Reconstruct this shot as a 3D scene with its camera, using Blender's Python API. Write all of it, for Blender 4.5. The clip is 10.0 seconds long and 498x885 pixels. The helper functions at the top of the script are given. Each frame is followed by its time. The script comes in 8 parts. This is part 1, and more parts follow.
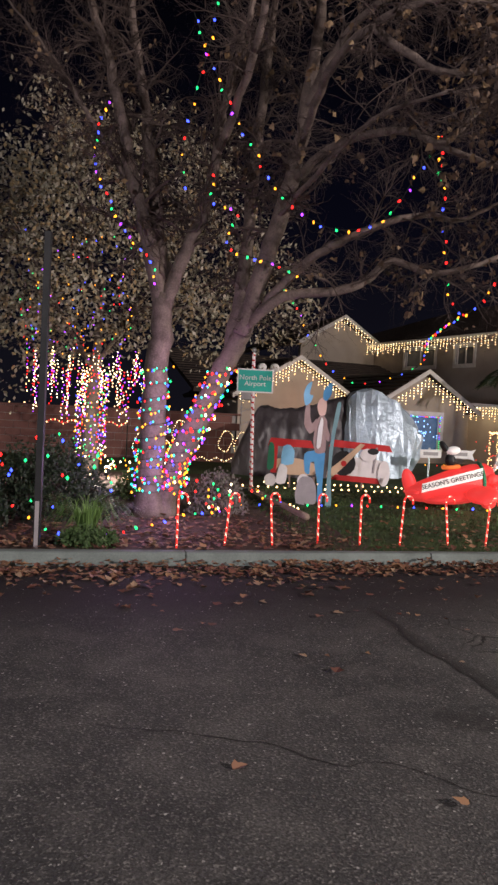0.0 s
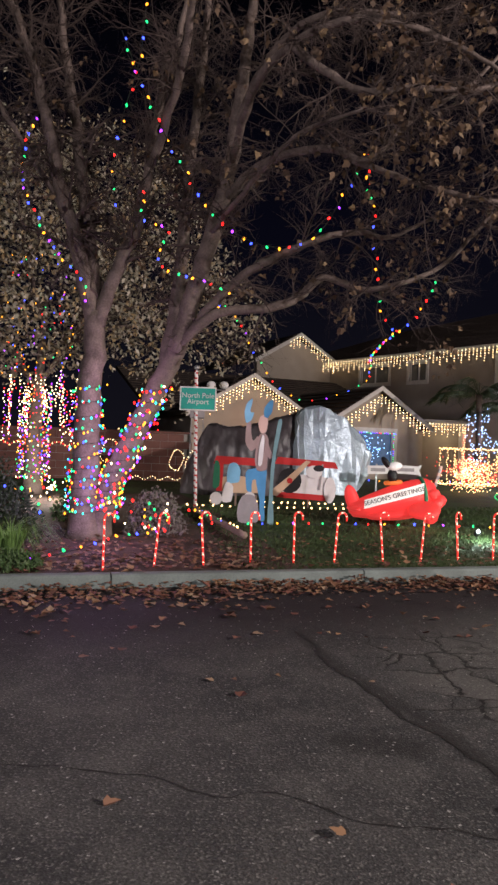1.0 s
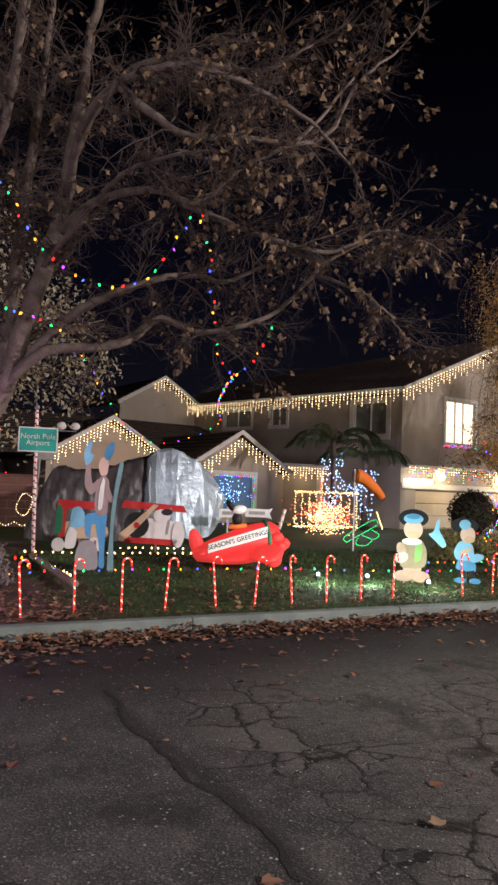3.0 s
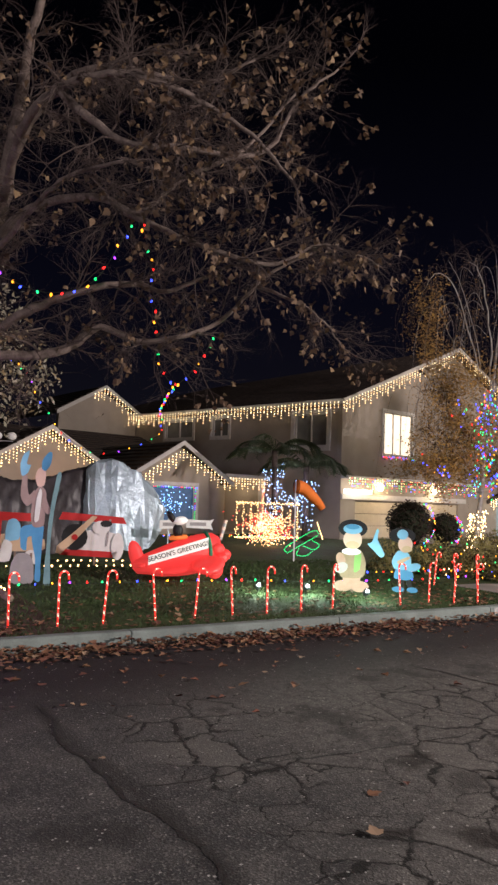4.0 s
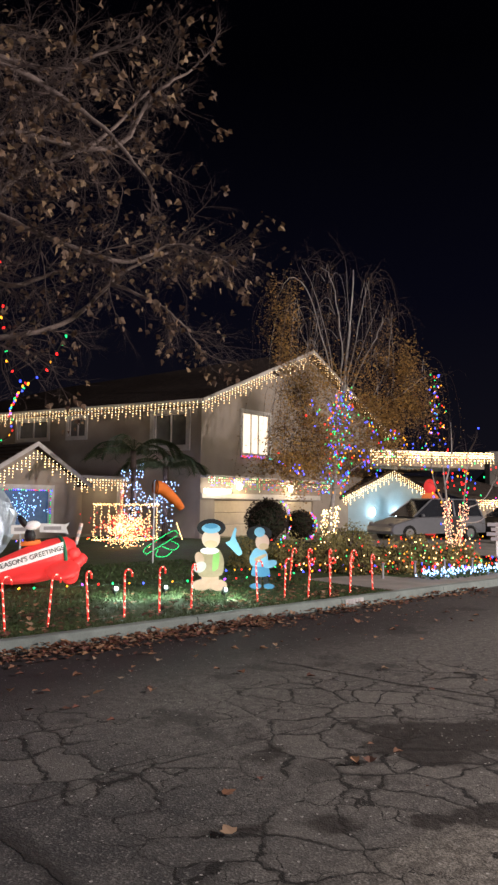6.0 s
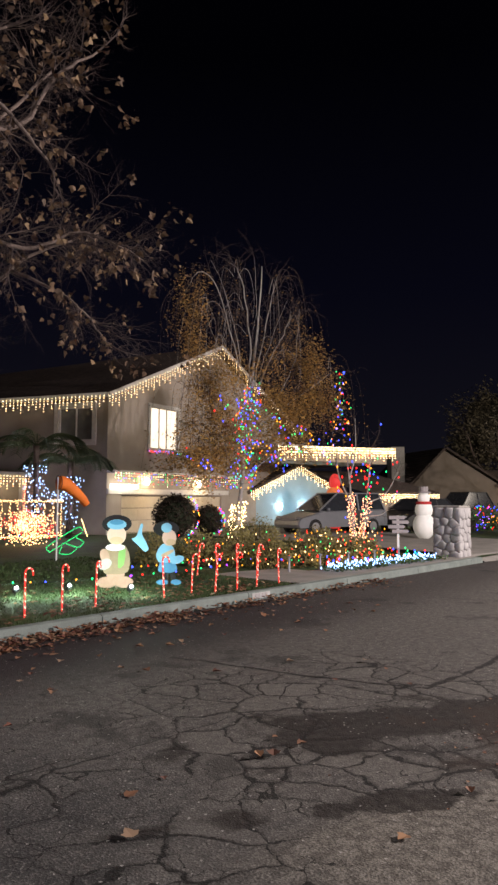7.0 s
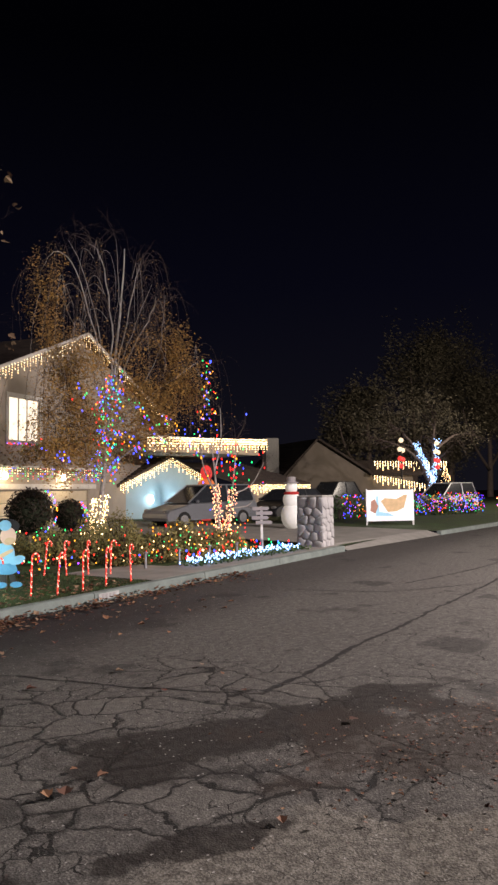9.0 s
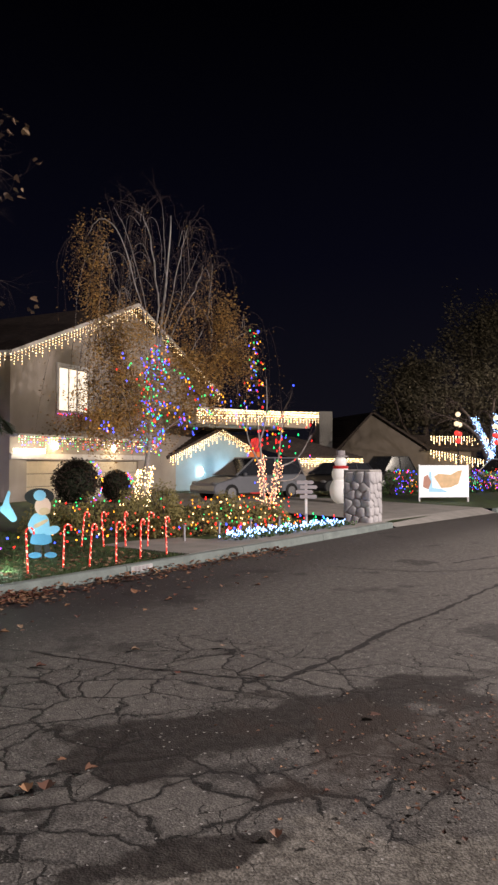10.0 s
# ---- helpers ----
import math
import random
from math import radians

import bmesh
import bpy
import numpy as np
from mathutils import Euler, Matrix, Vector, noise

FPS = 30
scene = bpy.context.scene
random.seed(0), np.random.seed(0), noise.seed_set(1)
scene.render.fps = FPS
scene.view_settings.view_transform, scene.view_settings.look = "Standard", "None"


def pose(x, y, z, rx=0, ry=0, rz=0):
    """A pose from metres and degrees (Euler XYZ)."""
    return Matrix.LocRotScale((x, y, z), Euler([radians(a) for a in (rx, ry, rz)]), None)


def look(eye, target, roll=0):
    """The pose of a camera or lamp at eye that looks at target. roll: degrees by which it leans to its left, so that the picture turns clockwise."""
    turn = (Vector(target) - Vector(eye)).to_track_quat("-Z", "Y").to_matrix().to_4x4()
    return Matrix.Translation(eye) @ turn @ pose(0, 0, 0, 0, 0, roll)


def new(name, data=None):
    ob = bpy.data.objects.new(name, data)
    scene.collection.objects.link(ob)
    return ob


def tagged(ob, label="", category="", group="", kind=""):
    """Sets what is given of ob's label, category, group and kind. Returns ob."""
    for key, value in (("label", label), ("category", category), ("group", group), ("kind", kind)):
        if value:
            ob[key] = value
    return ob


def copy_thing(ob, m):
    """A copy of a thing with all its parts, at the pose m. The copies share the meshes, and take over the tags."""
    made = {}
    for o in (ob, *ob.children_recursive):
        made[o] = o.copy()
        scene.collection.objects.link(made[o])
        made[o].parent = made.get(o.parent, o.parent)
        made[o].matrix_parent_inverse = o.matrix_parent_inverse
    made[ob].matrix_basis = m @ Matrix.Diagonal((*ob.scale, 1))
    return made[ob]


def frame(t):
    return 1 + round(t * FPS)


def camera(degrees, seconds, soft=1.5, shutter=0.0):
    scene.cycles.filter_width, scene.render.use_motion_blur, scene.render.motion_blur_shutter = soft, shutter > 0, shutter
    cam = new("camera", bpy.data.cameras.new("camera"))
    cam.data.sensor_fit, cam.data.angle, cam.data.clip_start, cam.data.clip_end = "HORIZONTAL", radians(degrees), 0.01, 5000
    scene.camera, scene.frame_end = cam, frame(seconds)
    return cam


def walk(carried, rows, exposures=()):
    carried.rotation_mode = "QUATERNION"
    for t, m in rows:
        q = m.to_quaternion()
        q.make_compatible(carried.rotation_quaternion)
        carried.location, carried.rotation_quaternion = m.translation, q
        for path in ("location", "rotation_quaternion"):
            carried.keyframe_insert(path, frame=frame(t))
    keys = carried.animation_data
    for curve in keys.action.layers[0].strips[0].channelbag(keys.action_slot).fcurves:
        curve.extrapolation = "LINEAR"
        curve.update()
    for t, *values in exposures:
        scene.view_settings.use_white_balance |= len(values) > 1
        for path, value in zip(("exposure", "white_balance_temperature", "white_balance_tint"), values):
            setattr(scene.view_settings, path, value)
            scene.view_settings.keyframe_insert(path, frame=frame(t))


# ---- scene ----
cam = camera(39.2, 10.0, soft=2.6)
PATH = [
    (0, (0.124, -0.543, 1.701), (0.146, 1.456, 1.634), 2.8),
    (0.5, (0.384, -0.476, 1.704), (0.441, 1.523, 1.653), 2.3),
    (1, (0.576, -0.438, 1.708), (0.692, 1.558, 1.698), 2.1),
    (1.5, (0.785, -0.39, 1.714), (0.992, 1.599, 1.749), 1.9),
    (2, (1.0, -0.326, 1.713), (1.311, 1.648, 1.789), 2.0),
    (2.5, (1.111, -0.305, 1.717), (1.506, 1.653, 1.825), 2.3),
    (2.7, (1.137, -0.307, 1.72), (1.559, 1.645, 1.836), 2.1),
    (3.8, (1.167, -0.278, 1.722), (1.754, 1.627, 1.88), 2.4),
    (4, (1.171, -0.285, 1.722), (1.792, 1.609, 1.886), 2.0),
    (4.5, (1.183, -0.281, 1.725), (1.887, 1.583, 1.894), 1.6),
    (5, (1.195, -0.277, 1.73), (1.987, 1.551, 1.901), 1.2),
    (5.5, (1.221, -0.268, 1.734), (2.106, 1.517, 1.907), 0.8),
    (5.7, (1.227, -0.279, 1.737), (2.15, 1.487, 1.91), 0.7),
    (6.8, (1.261, -0.241, 1.729), (2.418, 1.382, 1.892), 0.3),
    (7, (1.281, -0.239, 1.734), (2.482, 1.352, 1.894), 0.2),
    (7.1, (1.286, -0.238, 1.734), (2.509, 1.336, 1.894), 0.3),
    (7.5, (1.305, -0.234, 1.736), (2.61, 1.273, 1.901), 0.6),
    (8, (1.319, -0.235, 1.74), (2.705, 1.196, 1.918), 1.0),
    (8.5, (1.626, -0.169, 1.737), (3.058, 1.217, 1.901), 0.4),
    (9, (2.078, -0.069, 1.73), (3.534, 1.296, 1.866), -0.8),
    (9.5, (2.431, 0.006, 1.725), (3.855, 1.407, 1.825), -0.8),
    (10, (2.629, 0.063, 1.718), (3.973, 1.543, 1.779), -0.0),
]
walk(cam, [(t, look(eye, target, roll)) for t, eye, target, roll in PATH])

# ---- world, lamps ----
world = bpy.data.worlds.new("night")
scene.world = world
world.use_nodes = True
wn = world.node_tree
back = wn.nodes["Background"]
sep, ramp = wn.nodes.new("ShaderNodeSeparateXYZ"), wn.nodes.new("ShaderNodeValToRGB")
wn.links.new(wn.nodes.new("ShaderNodeTexCoord").outputs["Generated"], sep.inputs[0])
wn.links.new(sep.outputs[2], ramp.inputs[0])
wn.links.new(ramp.outputs[0], back.inputs[0])
ramp.color_ramp.elements[0].position, ramp.color_ramp.elements[0].color = 0.0, (0.0062, 0.0058, 0.0092, 1)
ramp.color_ramp.elements[1].position, ramp.color_ramp.elements[1].color = 0.55, (0.0004, 0.0004, 0.0010, 1)
mid_sky = ramp.color_ramp.elements.new(0.28)
mid_sky.color = (0.0020, 0.0020, 0.0054, 1)
back.inputs[1].default_value = 1.0


def lamp(name, kind, loc, power, color=(1, 1, 1), size=0.1, target=None, angle=60, blend=0.6):
    data = bpy.data.lights.new(name, kind)
    data.energy, data.color = power, color
    if kind == "AREA":
        data.size = size
    else:
        data.shadow_soft_size = size
    if kind == "SPOT":
        data.spot_size, data.spot_blend = radians(angle), blend
    ob = new(name, data)
    ob.matrix_world = look(loc, target) if target else Matrix.Translation(loc)
    return ob


# the street lamp across the road, behind the viewer
lamp("assumed_street_light", "POINT", (-6.0, -9.0, 6.5), 4800, (1.0, 0.92, 0.99), 0.25)
# assumed lamps out of view, added to light the right-hand road and far trees
lamp("assumed_street_light", "POINT", (20.0, -5.0, 8.0), 22500, (1.0, 0.87, 0.85), 0.25)
lamp("assumed_street_light", "POINT", (58.0, 8.0, 8.0), 17000, (1.0, 0.86, 0.72), 0.3)

# ---- materials ----


def mat(name, c, c2=None, rough=0.8, metal=0.0, scale=6.0, bump=0.3, fine=60.0, spec=0.3, emit=None, power=0.0, trans=0.0, dist=0.02):
    m = bpy.data.materials.new(name)
    m.use_nodes = True
    nt = m.node_tree
    p = nt.nodes["Principled BSDF"]
    c2 = c2 or tuple(x * 0.65 for x in c)
    tc = nt.nodes.new("ShaderNodeTexCoord")
    n1, n2 = nt.nodes.new("ShaderNodeTexNoise"), nt.nodes.new("ShaderNodeTexNoise")
    n1.inputs["Scale"].default_value, n1.inputs["Detail"].default_value = scale, 6
    n2.inputs["Scale"].default_value, n2.inputs["Detail"].default_value = fine, 4
    for n in (n1, n2):
        nt.links.new(tc.outputs["Object"], n.inputs["Vector"])
    add = nt.nodes.new("ShaderNodeMath")
    add.operation = "MULTIPLY_ADD"
    nt.links.new(n2.outputs[0], add.inputs[0])
    add.inputs[1].default_value = 0.5
    nt.links.new(n1.outputs[0], add.inputs[2])
    ramp = nt.nodes.new("ShaderNodeMapRange")
    ramp.inputs[1].default_value, ramp.inputs[2].default_value = 0.5, 1.0
    nt.links.new(add.outputs[0], ramp.inputs[0])
    mix = nt.nodes.new("ShaderNodeMix")
    mix.data_type = "RGBA"
    mix.inputs[6].default_value, mix.inputs[7].default_value = (*c2, 1), (*c, 1)
    nt.links.new(ramp.outputs[0], mix.inputs[0])
    nt.links.new(mix.outputs[2], p.inputs["Base Color"])
    p.inputs["Roughness"].default_value, p.inputs["Metallic"].default_value = rough, metal
    p.inputs["Specular IOR Level"].default_value = spec
    if bump:
        b = nt.nodes.new("ShaderNodeBump")
        b.inputs["Strength"].default_value, b.inputs["Distance"].default_value = bump, dist
        nt.links.new(add.outputs[0], b.inputs["Height"])
        nt.links.new(b.outputs[0], p.inputs["Normal"])
    if emit:
        p.inputs["Emission Color"].default_value, p.inputs["Emission Strength"].default_value = (*emit, 1), power
    if trans:
        p.inputs["Transmission Weight"].default_value = trans
    return m


def glow(name, c, power):
    m = bpy.data.materials.new(name)
    m.use_nodes = True
    nt = m.node_tree
    p = nt.nodes["Principled BSDF"]
    p.inputs["Base Color"].default_value = (*[0.5 * x for x in c], 1)
    p.inputs["Roughness"].default_value = 0.3
    p.inputs["Emission Color"].default_value, p.inputs["Emission Strength"].default_value = (*c, 1), power
    return m


M_BARK = mat("sycamore_bark", (0.19, 0.145, 0.122), (0.075, 0.056, 0.047), 0.9, scale=5, bump=0.6, fine=40)
M_TWIG = mat("twig_bark", (0.092, 0.066, 0.056), (0.042, 0.030, 0.026), 0.9, bump=0)
M_LEAF = mat("dry_leaf", (0.155, 0.095, 0.055), (0.07, 0.042, 0.026), 0.7, scale=3, bump=0, fine=9)
M_LITTER = mat("fallen_leaf", (0.31, 0.16, 0.09), (0.11, 0.045, 0.034), 0.7, scale=2.5, bump=0, fine=7)
M_YLEAF = mat("yellow_leaf", (0.42, 0.37, 0.26), (0.20, 0.18, 0.125), 0.6, scale=0.8, bump=0, fine=6)
M_BLEAF = mat("birch_leaf", (0.40, 0.25, 0.085), (0.20, 0.12, 0.05), 0.6, scale=0.8, bump=0, fine=6)
M_GREEN = mat("shrub_leaf", (0.055, 0.10, 0.032), (0.022, 0.042, 0.015), 0.55, scale=3, bump=0, fine=20)
M_DARKBUSH = mat("dark_bush_leaf", (0.022, 0.036, 0.017), (0.010, 0.017, 0.009), 0.6, scale=3, bump=0, fine=20)
M_MAUVE = mat("lavender_leaf", (0.20, 0.15, 0.16), (0.08, 0.09, 0.06), 0.7, scale=3, bump=0, fine=20)
M_FARLEAF = mat("far_leaf", (0.17, 0.145, 0.095), (0.09, 0.08, 0.05), 0.7, scale=1, bump=0, fine=6)
M_BIRCH = mat("birch_bark", (0.42, 0.39, 0.36), (0.2, 0.18, 0.165), 0.8, scale=8, bump=0.3)
M_GRASS = mat("lawn_grass", (0.054, 0.094, 0.028), (0.034, 0.042, 0.018), 0.8, scale=1.2, bump=0.8, fine=90)
M_SOIL = mat("leafy_soil", (0.10, 0.06, 0.045), (0.04, 0.028, 0.02), 0.9, scale=3, bump=0.9, fine=30)
M_KERB = mat("kerb_concrete", (0.20, 0.235, 0.215), (0.12, 0.14, 0.128), 0.85, scale=3, bump=0.3, fine=50)
M_PAVE = mat("concrete_paving", (0.32, 0.30, 0.27), (0.20, 0.19, 0.17), 0.85, scale=2, bump=0.3, fine=50)


def scatter(m, tones):
    """Give every leaf of a joined mesh its own tone."""
    nt = m.node_tree
    geo, ramp = nt.nodes.new("ShaderNodeNewGeometry"), nt.nodes.new("ShaderNodeValToRGB")
    nt.links.new(geo.outputs["Random Per Island"], ramp.inputs[0])
    ramp.color_ramp.interpolation = "CONSTANT"
    e = ramp.color_ramp.elements
    e[0].color, e[1].color, e[1].position = (*tones[0], 1), (*tones[1], 1), 1 / len(tones)
    for k, c in enumerate(tones[2:]):
        e.new((k + 2) / len(tones)).color = (*c, 1)
    mix = nt.nodes.new("ShaderNodeMix")
    mix.data_type, mix.inputs[0].default_value = "RGBA", 0.65
    p = nt.nodes["Principled BSDF"]
    nt.links.new(p.inputs["Base Color"].links[0].from_socket, mix.inputs[6])
    nt.links.new(ramp.outputs[0], mix.inputs[7])
    nt.links.new(mix.outputs[2], p.inputs["Base Color"])


scatter(M_LITTER, [(0.10, 0.035, 0.03), (0.22, 0.11, 0.06), (0.36, 0.21, 0.11), (0.16, 0.06, 0.045), (0.07, 0.035, 0.03), (0.22, 0.12, 0.075), (0.34, 0.25, 0.16)])
scatter(M_LEAF, [(0.09, 0.055, 0.033), (0.13, 0.08, 0.045), (0.21, 0.14, 0.07), (0.06, 0.04, 0.027)])
scatter(M_BLEAF, [(0.22, 0.12, 0.035), (0.36, 0.19, 0.05), (0.46, 0.26, 0.06), (0.12, 0.08, 0.03)])
scatter(M_YLEAF, [(0.20, 0.175, 0.13), (0.44, 0.39, 0.32), (0.36, 0.24, 0.10), (0.10, 0.09, 0.06), (0.26, 0.25, 0.19), (0.15, 0.11, 0.06)])
scatter(M_GREEN, [(0.03, 0.06, 0.02), (0.06, 0.11, 0.035), (0.09, 0.13, 0.05)])
M_STUCCO = mat("tan_stucco", (0.41, 0.355, 0.295), (0.33, 0.285, 0.235), 0.9, scale=1.5, bump=0.4, fine=70)
M_TRIM = mat("white_trim", (0.66, 0.63, 0.58), (0.55, 0.52, 0.48), 0.6, bump=0.05)
M_ROOF = mat("roof_tile", (0.075, 0.055, 0.045), (0.035, 0.028, 0.025), 0.85, scale=3, bump=0.4, fine=20)
M_GLASS = mat("dark_pane", (0.03, 0.035, 0.04), (0.02, 0.02, 0.025), 0.08, bump=0, spec=0.6)
M_DOOR = mat("front_door", (0.045, 0.03, 0.03), (0.03, 0.02, 0.02), 0.5, bump=0.1)
M_GARAGE = mat("garage_door_paint", (0.62, 0.54, 0.40), (0.55, 0.47, 0.34), 0.6, bump=0.1)
M_BLOCK = mat("block_wall", (0.22, 0.105, 0.085), (0.15, 0.07, 0.058), 0.9, scale=2, bump=0.5)
M_RED = mat("red_fabric", (0.62, 0.035, 0.035), (0.45, 0.02, 0.025), 0.5, scale=2, bump=0.2, fine=12)
M_REDP = mat("red_paint", (0.55, 0.03, 0.03), (0.45, 0.025, 0.025), 0.5, bump=0.05)
M_WHITE = mat("white_paint", (0.78, 0.76, 0.74), (0.66, 0.64, 0.62), 0.6, bump=0.05)
M_BLACK = mat("black_paint", (0.02, 0.02, 0.022), (0.015, 0.015, 0.016), 0.5, bump=0.05)
M_BLUE = mat("blue_paint", (0.10, 0.33, 0.58), (0.07, 0.26, 0.48), 0.6, bump=0.05)
M_SKYBLUE = mat("pale_blue_paint", (0.25, 0.55, 0.78), (0.2, 0.46, 0.68), 0.6, bump=0.05)
M_GREY = mat("grey_paint", (0.36, 0.33, 0.33), (0.28, 0.26, 0.26), 0.7, bump=0.05)
M_BROWN = mat("brown_paint", (0.30, 0.20, 0.15), (0.24, 0.16, 0.12), 0.7, bump=0.05)
M_TANP = mat("tan_paint", (0.62, 0.45, 0.30), (0.55, 0.38, 0.25), 0.7, bump=0.05)
M_PINK = mat("pale_pink_paint", (0.72, 0.50, 0.42), (0.66, 0.45, 0.38), 0.7, bump=0.05)
M_GREENP = mat("sign_green", (0.025, 0.40, 0.31), (0.02, 0.33, 0.26), 0.5, bump=0.03)
M_DGREEN = mat("dark_green_paint", (0.03, 0.20, 0.10), (0.02, 0.15, 0.08), 0.6, bump=0.03)
M_ORANGE = mat("orange_fabric", (0.80, 0.20, 0.03), (0.65, 0.15, 0.02), 0.7, scale=4, bump=0.2)
M_TARPD = mat("dark_tarp", (0.075, 0.064, 0.070), (0.036, 0.031, 0.034), 0.45, scale=2, bump=0.5, fine=14, spec=0.5)
M_TARPS = mat("silver_tarp", (0.48, 0.58, 0.66), (0.34, 0.42, 0.49), 0.36, 0.3, scale=5, bump=0.45, fine=16, spec=0.6, dist=0.06)
M_METAL = mat("dark_metal", (0.03, 0.03, 0.03), (0.018, 0.018, 0.018), 0.6, 0.3, bump=0.1)
M_STEEL = mat("galvanised", (0.45, 0.45, 0.46), (0.3, 0.3, 0.31), 0.4, 0.8, bump=0.1)
M_STONE = mat("river_stone", (0.46, 0.44, 0.43), (0.30, 0.29, 0.29), 0.8, scale=4, bump=0.5)
M_MORTAR = mat("mortar", (0.38, 0.36, 0.33), (0.27, 0.255, 0.23), 0.95, scale=8, bump=0.5)
M_CAR = mat("silver_car_paint", (0.28, 0.29, 0.31), (0.25, 0.26, 0.28), 0.3, 0.5, bump=0, spec=0.6)
M_CARW = mat("white_car_paint", (0.7, 0.7, 0.7), (0.65, 0.65, 0.65), 0.3, 0.1, bump=0, spec=0.6)
M_TYRE = mat("tyre", (0.02, 0.02, 0.02), (0.012, 0.012, 0.012), 0.8, bump=0.2)
M_WIRE = mat("green_wire", (0.012, 0.02, 0.012), (0.01, 0.012, 0.01), 0.6, bump=0)
M_WOODB = mat("log_bark", (0.30, 0.22, 0.17), (0.16, 0.11, 0.09), 0.9, bump=0.5)
M_PALM = mat("palm_frond", (0.10, 0.13, 0.055), (0.05, 0.07, 0.03), 0.6, bump=0)
M_BANT = mat("banner_tan_print", (0.55, 0.36, 0.2), None, 0.5, bump=0, emit=(0.9, 0.6, 0.3), power=0.35)
M_BANB = mat("banner_blue_print", (0.3, 0.55, 0.7), None, 0.5, bump=0, emit=(0.5, 0.8, 1.0), power=0.4)
M_BANR = mat("banner_red_print", (0.4, 0.2, 0.15), None, 0.5, bump=0, emit=(0.6, 0.3, 0.2), power=0.3)
M_BANNER = mat("banner_vinyl", (0.80, 0.80, 0.78), (0.74, 0.74, 0.72), 0.5, bump=0.05, emit=(0.9, 0.95, 1.0), power=0.36)
M_CURTAIN = mat("lit_curtain", (0.8, 0.7, 0.55), (0.7, 0.6, 0.45), 0.9, bump=0.1, emit=(1.0, 0.84, 0.66), power=1.35)

WARM, COOL = glow("warm_bulb", (1.0, 0.60, 0.26), 6.5), glow("cool_bulb", (0.34, 0.55, 1.0), 5)
CREAM = glow("cream_bulb", (1.0, 0.80, 0.46), 8)
R_, G_, B_, Y_, P_ = (glow("red_bulb", (1.0, 0.016, 0.014), 4.2), glow("green_bulb", (0.014, 0.85, 0.2), 3.0), glow("blue_bulb", (0.04, 0.07, 1.0), 5.5),
                      glow("amber_bulb", (1.0, 0.36, 0.02), 3.6), glow("purple_bulb", (0.36, 0.04, 1.0), 4.5))
T_ = glow("teal_bulb", (0.03, 0.75, 0.62), 3.4)
MULTI = [R_, G_, B_, Y_, P_]
M_CANE = glow("lit_red_cane", (1.0, 0.05, 0.035), 0.75)
M_CANEW = glow("lit_white_stripe", (1.0, 0.42, 0.34), 1.5)
M_HOTLAMP = glow("lamp_glass", (1.0, 0.80, 0.50), 25)
M_COOLLAMP = glow("cool_lamp_glass", (0.80, 0.93, 1.0), 20)

# ---- geometry helpers ----


